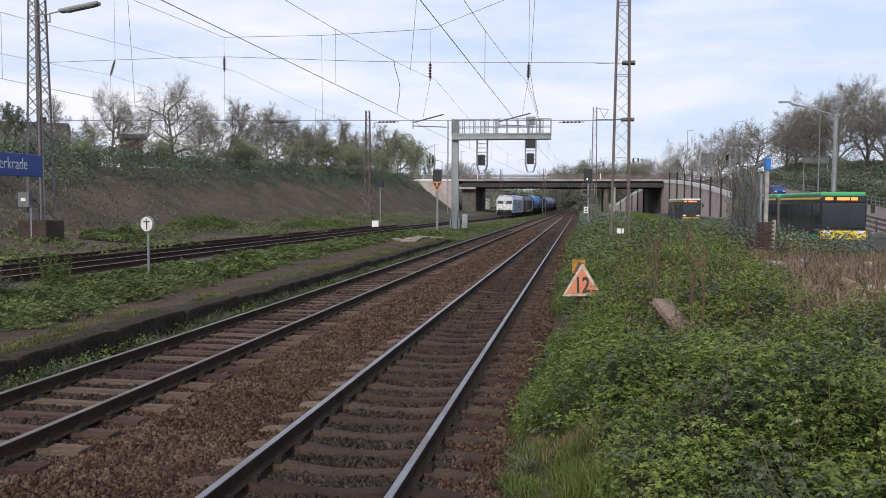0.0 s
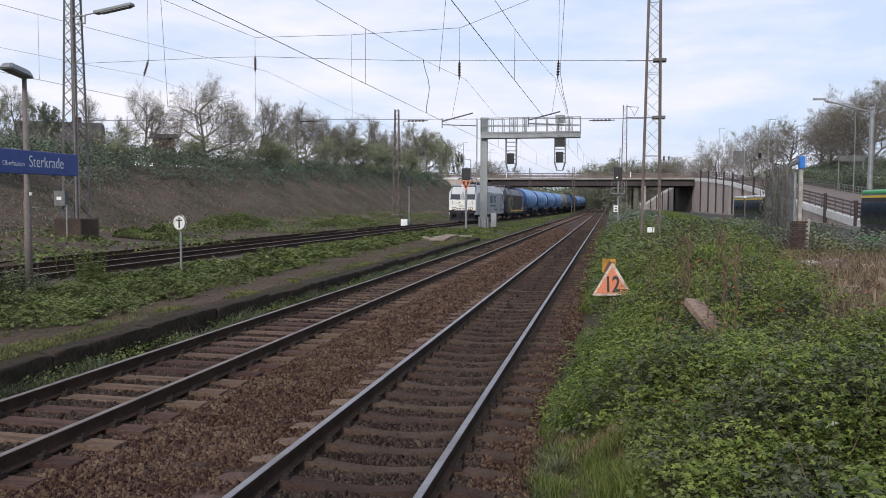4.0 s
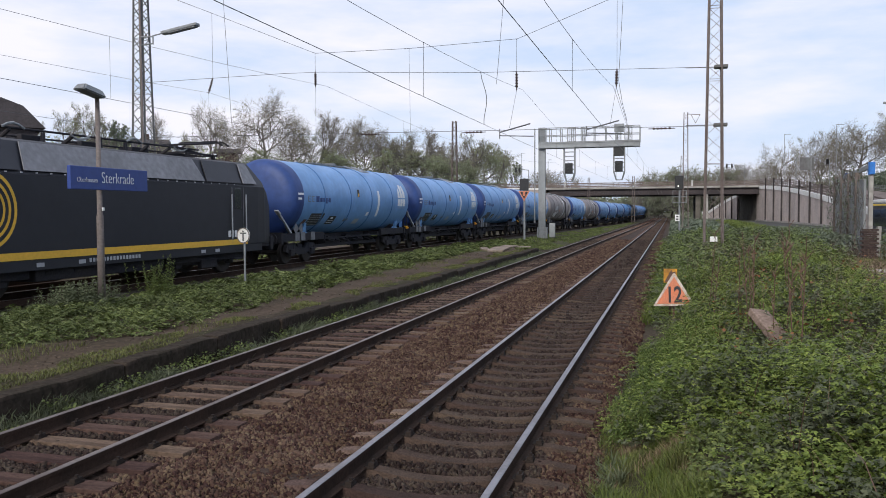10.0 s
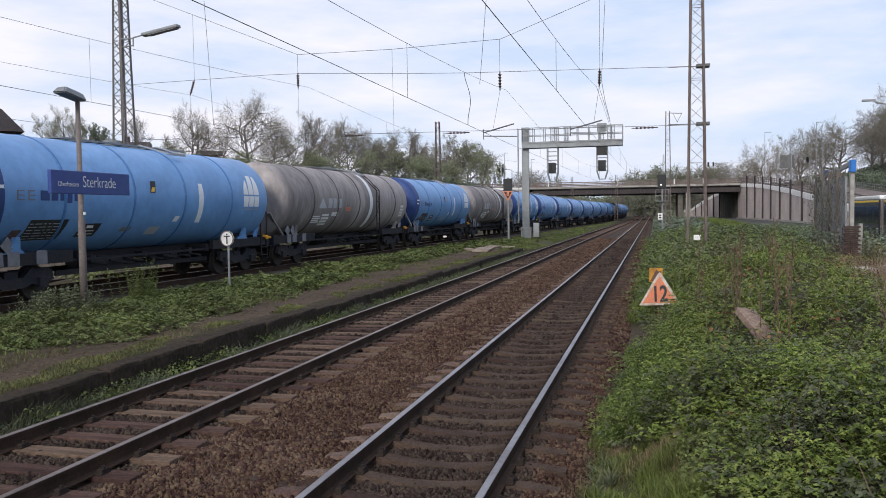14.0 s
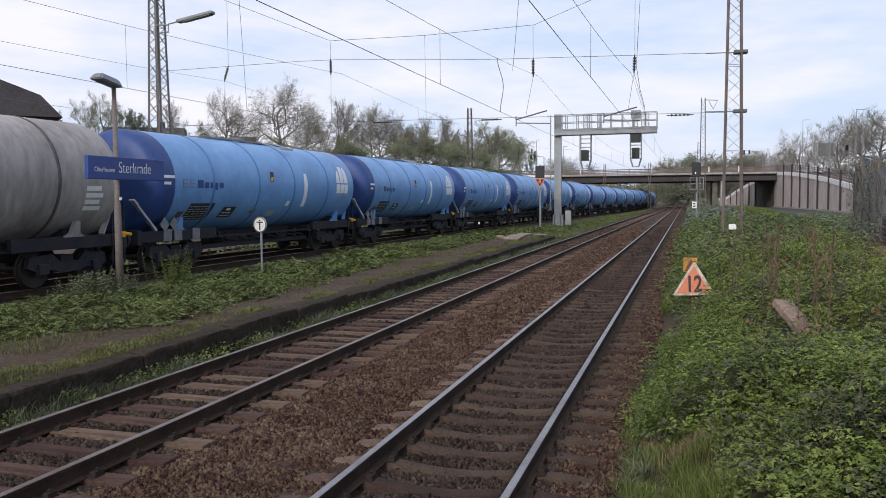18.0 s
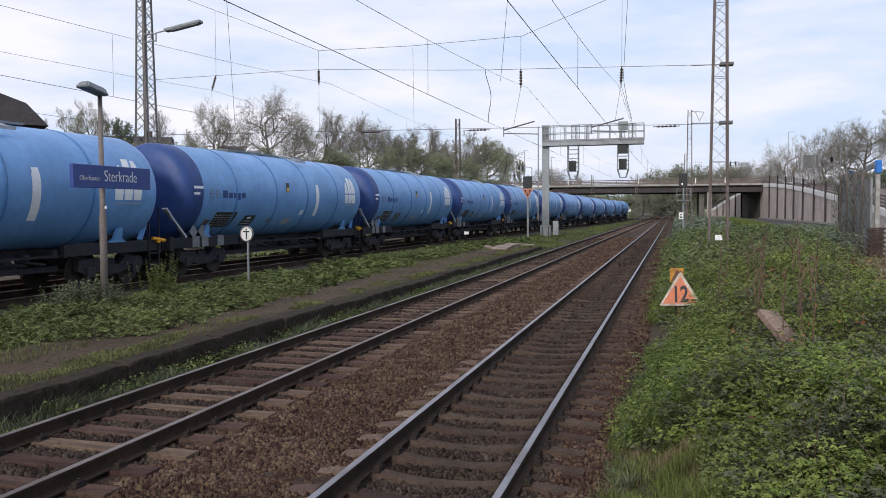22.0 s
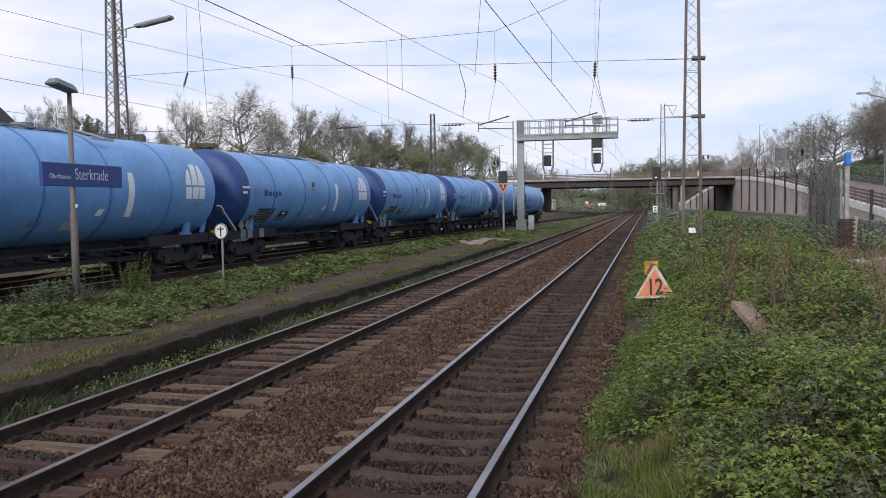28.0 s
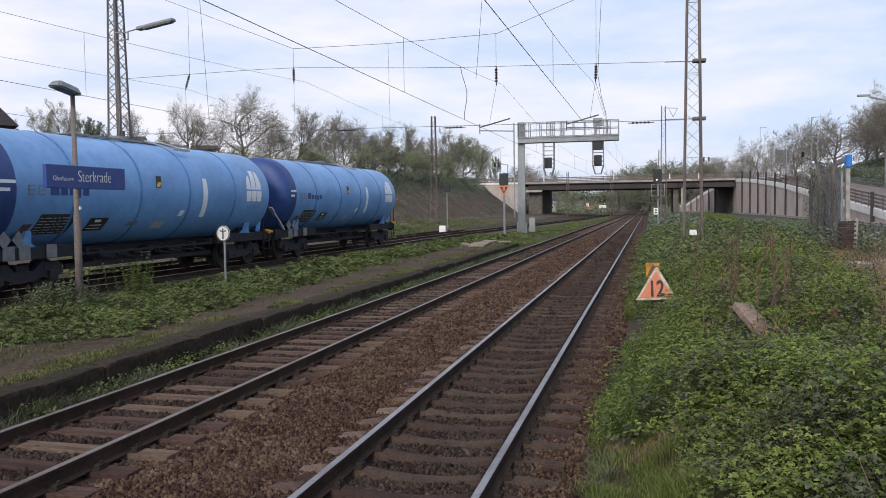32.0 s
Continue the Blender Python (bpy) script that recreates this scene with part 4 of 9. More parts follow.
        rod(bm, (x - 1.3, y, 5.85), (x + 0.25, y, 5.78), 0.022)
        rod(bm, (x - 1.3, y, 5.7), (x - 1.3, y, 6.15), 0.022)
        tagged(part("steady_arm", bm, M["wire"], None), "thin steel steady arm holding a contact wire", "steady arm", group="steady arms")


head_span(36.5)
# jumper loops between messenger and contact wire
for fx, y in ((lambda y: main_left(y) - 0.12, 27.9),):
    pts = []
    for k in range(9):
        u = k / 8
        pts.append((fx(y) + 0.16 * math.sin(u * math.pi) ** 2, y + 0.5 * u, messenger_z(y, 7.85, 1.3) * (1 - u) + 5.5 * u))
    spline_wire("jumper_cable", pts, 0.012, M["wire"], "bowed jumper cable between messenger and contact wire")


def signal_gantry():
    g = empty("signal_gantry", pose(-11.35, 72.7, 0.0))
    tagged(g, "grey steel cantilever signal gantry with caged walkway over the tracks", "signal gantry")
    bm = bmesh.new()
    box(bm, (0.24, 0, 4.9), (0.56, 0.5, 9.9), 0.03)
    for s in (-1, 1):
        box(bm, (0.24 + s * 0.27, -0.27, 4.9), (0.07, 0.06, 9.9))
    part("post", bm, M["galv"], g)
    bm = bmesh.new()
    box(bm, (0.24, 0, 0.5), (0.9, 0.6, 1.0), 0.03)
    part("post_foot", bm, M["galv"], g, "pale concrete-grey lower post")
    for yy in (-0.55, 0.55):
        for z in (8.05, 8.45):
            bm = bmesh.new()
            box(bm, (4.35, yy, z), (8.7, 0.14, 0.12))
            part("beam_chord", bm, M["galv"], g)
        bm = bmesh.new()
        box(bm, (4.35, yy, 8.25), (8.7, 0.03, 0.34))
        part("beam_web", bm, M["galv"], g)
        for z in (9.1, 9.75):
            bm = bmesh.new()
            bar(bm, (0, yy, z), (8.7, yy, z), 0.06)
            part("hand_rail", bm, M["galv"], g)
        for k in range(10):
            bm = bmesh.new()
            bar(bm, (k * 8.7 / 9, yy, 8.4), (k * 8.7 / 9, yy, 9.78), 0.07)
            part("rail_post", bm, M["galv"], g)
    bm = bmesh.new()
    box(bm, (4.35, 0, 8.5), (8.7, 1.1, 0.05))
    part("walkway", bm, M["galv"], g)
    for x, w in ((0.45, 0.55), (2.9, 0.7), (3.9, 0.35), (6.9, 0.45), (7.75, 0.6)):
        bm = bmesh.new()
        for u in (-w / 2, w / 2):
            box(bm, (x + u, -0.6, 9.1), (0.06, 0.05, 1.3))
        for z in (8.5, 9.72):
            box(bm, (x, -0.6, z), (w, 0.05, 0.07))
        pn = part("mesh_panel", bm, M["galv"], g)
        bm = bmesh.new()
        for k in range(int(w / 0.07)):
            box(bm, (x - w / 2 + 0.07 * (k + 0.5), -0.6, 9.1), (0.014, 0.012, 1.2))
        for k in range(12):
            box(bm, (x, -0.6, 8.55 + 0.1 * k), (w, 0.012, 0.012))
        part("wire_mesh", bm, M["galv"], pn)
    # hanging cages with signal heads
    for x, low, tag in ((2.65, 5.05, 0), (6.95, 5.15, 1)):
        for dx in (-0.46, 0.46):
            for dy in (-0.35, 0.35):
                bm = bmesh.new()
                bar(bm, (x + dx, dy, 8.1), (x + dx, dy, low + 0.7), 0.07)
                bar(bm, (x + dx, dy, low + 0.7), (x + dx * 0.55, dy * 0.6, low), 0.07)
                part("cage_bar", bm, M["galv"], g)
        for k in range(7):
            z = low + 0.7 + k * 0.38
            bm = bmesh.new()
            for a, b in (((-.46, -.35), (.46, -.35)), ((-.46, .35), (.46, .35)), ((-.46, -.35), (-.46, .35)), ((.46, -.35), (.46, .35))):
                bar(bm, (x + a[0], a[1], z), (x + b[0], b[1], z), 0.035)
            part("cage_ring", bm, M["galv"], g)
        bm = bmesh.new()
        box(bm, (x, 0, low - 0.02), (0.55, 0.5, 0.06))
        part("cage_floor", bm, M["galv"], g)
        bm = bmesh.new()
        box(bm, (x, -0.42, low + 1.15), (0.66, 0.12, 0.9), 0.03)
        hd = part("signal_head", bm, M["black"], g, "black signal head")
        for dz in (-0.25, 0.05, 0.28):
            bm = bmesh.new()
            rod(bm, (x - 0.12, -0.47, low + 1.15 + dz), (x - 0.12, -0.62, low + 1.15 + dz), 0.085, n=12)
            part("lens_hood", bm, M["black"], hd)
        if tag:
            bm = bmesh.new()
            box(bm, (x, -0.45, low + 2.65), (0.85, 0.1, 1.25), 0.03)
            part("speed_board", bm, M["black"], g, "tall black indicator board")
            bm = bmesh.new()
            box(bm, (x, -0.2, 9.6), (0.8, 0.5, 0.7), 0.02)
            part("top_box", bm, M["galv"], g)
    for k in range(24):
        bm = bmesh.new()
        bar(bm, (-0.45, -0.15, 1.5 + 0.34 * k), (-0.45, 0.25, 1.5 + 0.34 * k), 0.03)
        part("rung", bm, M["galv"], g)
    for yy in (-0.15, 0.25):
        bm = bmesh.new()
        bar(bm, (-0.45, yy, 1.4), (-0.45, yy, 9.8), 0.045)
        part("ladder_rail", bm, M["galv"], g)
    bm = bmesh.new()
    box(bm, (1.15, -0.25, 0.75), (0.5, 0.4, 1.25), 0.03)
    tagged(part("cable_cabinet", bm, M["galv"], None), "small grey cable cabinet at the gantry foot", "cabinet").matrix_basis = pose(-11.3, 72.5, 0.0)


signal_gantry()


def signal_post():
    s = empty("signal_post", pose(-11.8, 67.4, 0.0))
    tagged(s, "grey signal post with black head and triangular speed board", "railway signal")
    bm = bmesh.new()
    rod(bm, (0, 0, 0), (0, 0, 5.2), 0.09, n=12)
    part("pole", bm, M["galv"], s)
    bm = bmesh.new()
    box(bm, (0, -0.12, 4.65), (0.75, 0.14, 1.0), 0.03)
    part("signal_head", bm, M["black"], s)
    tri = [(-0.47, 4.12), (0.47, 4.12), (0.0, 3.28)]
    bm = bmesh.new()
    prism(bm, tri, 0.03, lambda u, v, k: (u, -0.13 - k, v))
    bd = part("speed_board", bm, M["orange"], s, "orange-edged black triangle")
    bm = bmesh.new()
    prism(bm, [(-0.33, 4.04), (0.33, 4.04), (0.0, 3.46)], 0.012, lambda u, v, k: (u, -0.162 - k, v))
    part("board_face", bm, M["black"], bd)
    words("digit", "8", 0.46, M["orange"], bd, pose(0, -0.18, 3.86, 90, 0, 0), bold=0.01)
    # right-hand signal
    s = empty("signal_post", pose(0.72, 80, 0.0))
    tagged(s, "signal mast with a black head and a small white light", "railway signal")
    bm = bmesh.new()
    rod(bm, (0, 0, -0.1), (0, 0, 5.9), 0.09, n=10)
    part("pole", bm, M["galv"], s)
    bm = bmesh.new()
    box(bm, (-0.05, -0.13, 5.05), (0.78, 0.16, 1.3), 0.03)
    hd = part("signal_head", bm, M["black"], s)
    for (x, z, c, e) in ((-0.12, 4.72, (1.0, 0.93, 0.85), 1.6),):
        bm = bmesh.new()
        rod(bm, (x, -0.2, z), (x, -0.23, z), 0.06, n=12)
        part("lamp_lens", bm, glow("lens_glow", c, e), hd)
    bm = bmesh.new()
    box(bm, (0, 0, 3.2), (1.3, 0.9, 0.06))
    part("platform", bm, M["galv"], s)
    for dx in (-0.6, 0.6):
        bm = bmesh.new()
        bar(bm, (dx, 0.4, 3.2), (dx, 0.4, 4.3), 0.04)
        bar(bm, (dx, -0.4, 3.2), (dx, -0.4, 4.3), 0.04)
        part("rail_post", bm, M["galv"], s)
    for z in (3.75, 4.3):
        bm = bmesh.new()
        bar(bm, (-0.6, 0.4, z), (0.6, 0.4, z), 0.035)
        part("hand_rail", bm, M["galv"], s)
    bm = bmesh.new()
    box(bm, (-0.2, -0.14, 1.75), (0.42, 0.04, 0.62), 0.02)
    part("mast_plate", bm, M["white_paint"], s, "white mast plate with dark marks")
    for dz in (-0.12, 0.12):
        bm = bmesh.new()
        box(bm, (-0.2, -0.165, 1.75 + dz), (0.2, 0.012, 0.12))
        part("plate_mark", bm, M["black"], s)
    # slim signal beside the far rusty mast, with its white cabinet
    s = empty("signal_post", pose(-17.9, 71, 0.1))
    tagged(s, "slim post with a small dark box beside the freight track", "railway signal")
    bm = bmesh.new()
    rod(bm, (0.3, 0, 0), (0.3, 0, 3.8), 0.06, n=10)
    part("pole", bm, M["galv"], s)
    bm = bmesh.new()
    box(bm, (0.35, -0.1, 4.0), (0.55, 0.3, 0.7), 0.03)
    part("signal_head", bm, M["black"], s)
    bm = bmesh.new()
    box(bm, (0, -0.1, 0.35), (0.58, 0.4, 0.75), 0.03)
    c = part("white_cabinet", bm, M["white_paint"], None)
    c.matrix_basis = pose(-17.9, 70.6, 0.05)
    tagged(c, "small white cabinet standing beside the freight track", "cabinet")


signal_post()


def station_sign():
    s = empty("station_sign", pose(-12.3, 15.5, 0.15))
    tagged(s, "blue station name sign on a grey lamp post in the weeds", "station sign")
    bm = bmesh.new()
    lathe(bm, [(0, 0.085), (2.2, 0.078), (2.25, 0.062), (4.85, 0.048)], "z", 14)
    part("post", bm, M["lamp_post"], s, smooth=True)
    bm = bmesh.new()
    bmesh.ops.create_cube(bm, size=1.0)
    for v in bm.verts:
        v.co = Vector((v.co.x * (0.34 if v.co.z < 0 else 0.22), v.co.y * (0.76 if v.co.z < 0 else 0.55), v.co.z * 0.16))
    bmesh.ops.bevel(bm, geom=bm.edges[:], offset=0.03, segments=2, affect="EDGES")
    bmesh.ops.transform(bm, matrix=pose(0.06, -0.30, 4.95, -9, 0, 0), verts=bm.verts)
    part("lamp_head", bm, M["galv"], s, "grey flat lamp head")
    bm = bmesh.new()
    box(bm, (0.13, 0.2, 3.03), (0.09, 2.62, 0.50), 0.015)
    bd = part("board", bm, M["navy_sign"], s, "dark blue name board")
    words("lettering", "Sterkrade", 0.36, M["white"], bd, pose(0.181, 0.42, 3.04, 90, 0, 90) @ Matrix.Diagonal((0.80, 1, 1, 1)), bold=-0.006)
    words("lettering", "Oberhausen", 0.155, M["white"], bd, pose(0.181, -0.60, 2.985, 90, 0, 90) @ Matrix.Diagonal((0.84, 1, 1, 1)), bold=-0.003)
    bm = bmesh.new()
    box(bm, (0.09, 0.0, 2.36), (0.03, 0.05, 0.07))
    part("sticker", bm, M["white_paint"], s)


station_sign()


def disc_sign():
    s = empty("disc_sign", pose(-11.45, 20.4, 0.1, 0, 0, -8))
    tagged(s, "white disc sign with a black T on a slim post", "railway sign")
    bm = bmesh.new()
    rod(bm, (0, 0, 0), (0, 0, 1.55), 0.032, n=10)
    part("post", bm, M["galv"], s)
    bm = bmesh.new()
    rod(bm, (0, -0.03, 1.68), (0, -0.055, 1.68), 0.215, n=32)
    d = part("disc", bm, M["white_paint"], s)
    bm = bmesh.new()
    for k in range(32):
        a0, a1 = 2 * math.pi * k / 32, 2 * math.pi * (k + 1) / 32
        bar(bm, (0.205 * math.cos(a0), -0.06, 1.68 + 0.205 * math.sin(a0)), (0.205 * math.cos(a1), -0.06, 1.68 + 0.205 * math.sin(a1)), 0.028, 0.02)
    part("rim", bm, M["mast"], d)
    bm = bmesh.new()
    box(bm, (0, -0.064, 1.64), (0.032, 0.014, 0.23))
    box(bm, (0, -0.064, 1.745), (0.20, 0.014, 0.03))
    rod(bm, (0, -0.058, 1.795), (0, -0.07, 1.795), 0.022, n=10)
    part("letter_t", bm, M["black"], d)


disc_sign()


def speed_sign():
    s = empty("speed_sign", pose(0.1, 19.0, -0.1))
    tagged(s, "orange triangular sign with white edge and a black twelve", "railway sign")
    bm = bmesh.new()
    rod(bm, (0, 0.05, 0), (0, 0.05, 1.12), 0.03, n=8)
    part("post", bm, M["rust_post"], s)
    # worn lower corner
    tri = [(-0.44, 0.36), (-0.40, 0.345), (0.36, 0.37), (0.40, 0.40), (0.43, 0.43), (0.03, 1.08), (0.0, 1.10), (-0.03, 1.08)]
    bm = bmesh.new()
    prism(bm, tri, 0.025, lambda u, v, k: (u, -0.02 - k, v))
    b = part("board", bm, M["worn_white"], s, "white-edged triangle with scuffed rusty rim")
    bm = bmesh.new()
    prism(bm, [(-0.375, 0.395), (0.365, 0.42), (0.0, 1.02)], 0.006, lambda u, v, k: (u, -0.046 - k, v))
    part("face", bm, M["orange"], b)
    words("number", "12", 0.50, M["charcoal"], b, pose(0.0, -0.056, 0.60, 90, -2, 0) @ Matrix.Diagonal((0.72, 1, 1, 1)), bold=0.012)
    p = empty("marker_board", pose(0.02, 19.35, 0.19))
    tagged(p, "rusty yellow square board behind the speed sign", "railway sign")
    bm = bmesh.new()
    box(bm, (0, 0, 0.72), (0.30, 0.03, 0.32), 0.01)
    part("plate", bm, M["rusty_yellow"], p, "rust-bitten yellow square")
    bm = bmesh.new()
    rod(bm, (0, 0.03, -0.2), (0, 0.03, 0.7), 0.03, n=8)
    part("post", bm, M["rust_post"], p)
    bm = bmesh.new()
    prism(bm, [(-0.13, 0.58), (0.13, 0.58), (0.02, 0.86)], 0.006, lambda u, v, k: (u, -0.017 - k, v))
    part("black_triangle", bm, M["rust_post"], p)


speed_sign()


def odds():
    # tilted concrete slab in the brambles
    bm = bmesh.new()
    box(bm, (0, 0, 0), (0.28, 1.05, 0.10), 0.02)
    for v in bm.verts:
        v.co += Vector((0.01, 0.012, 0.01)) * noise.noise(v.co * 6)
    o = part("concrete_slab", bm, M["slab"], None)
    o.matrix_basis = pose(1.38, 11.75, 0.75, 24, 10, 24)
    tagged(o, "weathered concrete slab lying tilted in the brambles", "concrete slab")
    # fence post and old panel wall covered in ivy
    bm = bmesh.new()
    box(bm, (0, 0, 0.75), (0.14, 0.14, 1.6), 0.02)
    o = part("concrete_post", bm, M["concrete"], None)
    o.matrix_basis = pose(7.15, 32.4, 0.25, 1, 2, 10)
    tagged(o, "short pale concrete fence post", "fence post")
    w = empty("panel_fence", pose(6.65, 32, 0.3))
    tagged(w, "old steel panel fence smothered in dead ivy with blue end cap", "fence")
    for k in range(4):
        bm = bmesh.new()
        box(bm, (-0.02 * k, 0.6 + 1.25 * k, 1.6 - 0.02 * k), (0.08, 1.2, 3.2), 0.01)
        part("panel", bm, M["galv"], w)
        bm = bmesh.new()
        box(bm, (-0.02 * k - 0.02, 1.22 + 1.25 * k, 1.75), (0.16, 0.14, 3.45))
        part("panel_post", bm, M["mast"], w)
    bm = bmesh.new()
    box(bm, (0.16, -0.1, 1.7), (0.14, 0.2, 3.4), 0.02)
    part("end_post", bm, M["concrete"], w, "pale concrete end post")
    bm = bmesh.new()
    box(bm, (0.16, -0.15, 3.56), (0.19, 0.3, 0.44), 0.02)
    part("end_cap", bm, mat("blue_cap_paint", (0.03, 0.2, 0.62), None, 0.5, bump=0), w, "bright blue cap")
    bm = bmesh.new()
    bar(bm, (-0.05, 4.9, 3.3), (0.1, -0.1, 3.62), 0.10, 0.16)
    part("top_rail", bm, M["galv"], w)
    p = empty("brick_pillar", pose(6.62, 31.3, 0.04))
    tagged(p, "short dark brick pillar at the fence end", "pillar")
    rnd = random.Random(2)
    bm0 = bmesh.new()
    box(bm0, (0, 0, 0), (0.24, 0.115, 0.065), 0.006)
    bme = finish(bm0, "brick", M["brick"])
    for r in range(22):
        for k in range(2):
            for yy in range(2):
                o = new("brick", bme)
                o.parent = p
                o.matrix_basis = pose(-0.12 + 0.25 * k + (0.04 if r % 2 else -0.03), -0.24 + 0.13 * yy, 0.05 + 0.077 * r, 0, 0, rnd.uniform(-2, 2))
    # lumps of rubble and timber on the cleared patch
    rnd = random.Random(8)
    for k in range(26):
        bm = bmesh.new()
        s = rnd.uniform(0.06, 0.22)
        box(bm, (0, 0, 0), (s * rnd.uniform(0.8, 2.2), s, s * rnd.uniform(0.4, 0.8)), s * 0.15)
        for v in bm.verts:
            v.co += Vector((noise.noise(v.co * 9), noise.noise(v.co * 7 + Vector((3, 1, 2))), 0)) * s * 0.3
        o = part("rubble_lump", bm, M["concrete"] if rnd.random() < 0.65 else M["white_paint"], None)
        hx, hy = ((5.2, 17.6), (6.6, 23.4), (7.4, 24.2))[k % 3]
        x, y = rnd.gauss(hx, 0.5), rnd.gauss(hy, 0.6)
        o.matrix_basis = pose(x, y, ground_z(x, y) + s * 0.3, rnd.uniform(-15, 15), rnd.uniform(-15, 15), rnd.uniform(0, 180))
        tagged(o, "pale lump of broken rubble on the cleared ground", "rubble", group="rubble lumps")
    for k in range(20):
        bm = bmesh.new()
        up = k % 2 == 0
        ln = rnd.uniform(0.25, 0.5) if up else rnd.uniform(0.5, 1.2)
        rod(bm, (0, 0, 0), (ln, 0.05, 0.04), 0.026, 0.02, n=7)
        o = part("cut_branch", bm, M["cut_wood"], None)
        x, y = (rnd.uniform(2.9, 4.6), rnd.uniform(10.5, 17.5)) if up else (rnd.uniform(3.4, 7.0), rnd.uniform(11, 19))
        o.matrix_basis = pose(x, y, ground_z(x, y) + (0.0 if up else 0.12), rnd.uniform(-10, 10), rnd.uniform(-100, -65) if up else rnd.uniform(-8, 8), rnd.uniform(0, 360))
        tagged(o, "pale sawn stem standing in the cleared patch" if up else "pale cut branch lying in the cleared patch", "branch", group="cut branches")
    bm = bmesh.new()
    box(bm, (0, 0, 0), (0.85, 0.5, 0.16), 0.03)
    o = part("concrete_block", bm, M["concrete"], None)
    o.matrix_basis = pose(4.8, 22.1, ground_z(4.8, 22.1) + 0.14, 3, -2, 12)
    tagged(o, "flat pale concrete block half hidden in grass", "concrete block")
    # pale broken slabs at the end of the old platform
    for x, y, w, l, a in ((-9.6, 46.2, 0.9, 3.0, 4), (-9.9, 49.6, 0.8, 2.6, -6), (-9.1, 51.6, 0.9, 2.4, 10), (-10.4, 46.0, 0.5, 1.6, 20)):
        bm = bmesh.new()
        box(bm, (0, 0, 0), (w, l, 0.10), 0.02)
        for v in bm.verts:
            v.co += Vector((noise.noise(v.co * 2), noise.noise(v.co * 3), 0)) * 0.12
        o = part("platform_slab", bm, M["pale_slab"], None)
        o.matrix_basis = pose(x, y, ground_z(x, y) + 0.04, 1, 1, a)
        tagged(o, "pale broken concrete slab at the platform end", "concrete slab", group="platform slabs")
    # one big pale leaf, and scraps of white and blue foil blown into the patch
    v, f = leaves(np.array([[1.50, 5.72, 0.93]]), np.array([0.13]), np.random.default_rng(3), tilt=0.05, long=1.1, full=True)
    o = new("pale_leaf", fast_mesh("pale_leaf", v, f, M["pale_leaf"]))
    tagged(o, "single large pale leaf lying on the brambles", "leaf")
    for k in range(7):
        bm = bmesh.new()
        bmesh.ops.create_grid(bm, x_segments=5, y_segments=4, size=0.16)
        for w in bm.verts:
            w.co.z = 0.13 * noise.noise(Vector((w.co.x * 9, w.co.y * 9, k * 3.1)))
        bmesh.ops.solidify(bm, geom=bm.faces[:], thickness=0.004)
        o = part("foil_scrap", bm, M["white_paint"] if k % 3 else M["tank_blue"], None)
        x, y = rnd.gauss(6.5, 0.5), rnd.gauss(23.6, 0.5)
        o.matrix_basis = pose(x, y, ground_z(x, y) + 0.12, rnd.uniform(-20, 20), rnd.uniform(-20, 20), rnd.uniform(0, 360))
        tagged(o, "crumpled scrap of plastic foil on the cleared ground", "litter", group="foil scraps")
    # a small orange digger far beyond the bridge
    d = empty("excavator", pose(-21.5, 300, 0.2, 0, 0, 20))
    tagged(d, "small orange excavator parked far beyond the bridge", "excavator")
    for s in (-1, 1):
        bm = bmesh.new()
        box(bm, (s * 0.9, 0, 0.35), (0.5, 2.6, 0.7), 0.15)
        part("crawler", bm, M["rubber"], d)
    bm = bmesh.new()
    box(bm, (0, 0.3, 1.3), (2.1, 2.4, 1.0), 0.1)
    part("body", bm, M["orange"], d)
    bm = bmesh.new()
    box(bm, (-0.5, -0.3, 2.3), (0.9, 1.2, 1.1), 0.08)
    part("cab", bm, M["white_paint"], d)
    bm = bmesh.new()
    bar(bm, (0.4, -0.6, 1.5), (1.0, -1.4, 2.2), 0.25, 0.3)
    bar(bm, (1.0, -1.4, 2.2), (1.5, -1.9, 1.2), 0.2, 0.25)
    part("arm", bm, M["orange"], d)
    bm = bmesh.new()
    box(bm, (0, 0, 1.7), (2.6, 0.1, 1.1), 0.02)
    for s in (-1, 1):
        rod(bm, (s, 0.1, 0), (s, 0.1, 1.4), 0.06, n=6)
    o = part("white_board", bm, M["white_paint"], None)
    o.matrix_basis = pose(-16.8, 305, 0.1)
    tagged(o, "white board on two legs beside the far line", "sign board")
    # old round timber in the rubble
    bm = bmesh.new()
    rod(bm, (0, -0.2, 0), (0, 0.2, 0.05), 0.13, n=20)
    o = part("cut_log", bm, M["dry"], None)
    o.matrix_basis = pose(5.0, 16.2, ground_z(5.0, 16.2) + 0.12, 0, 0, 15)
    tagged(o, "sawn log end lying in dry stalks", "log")


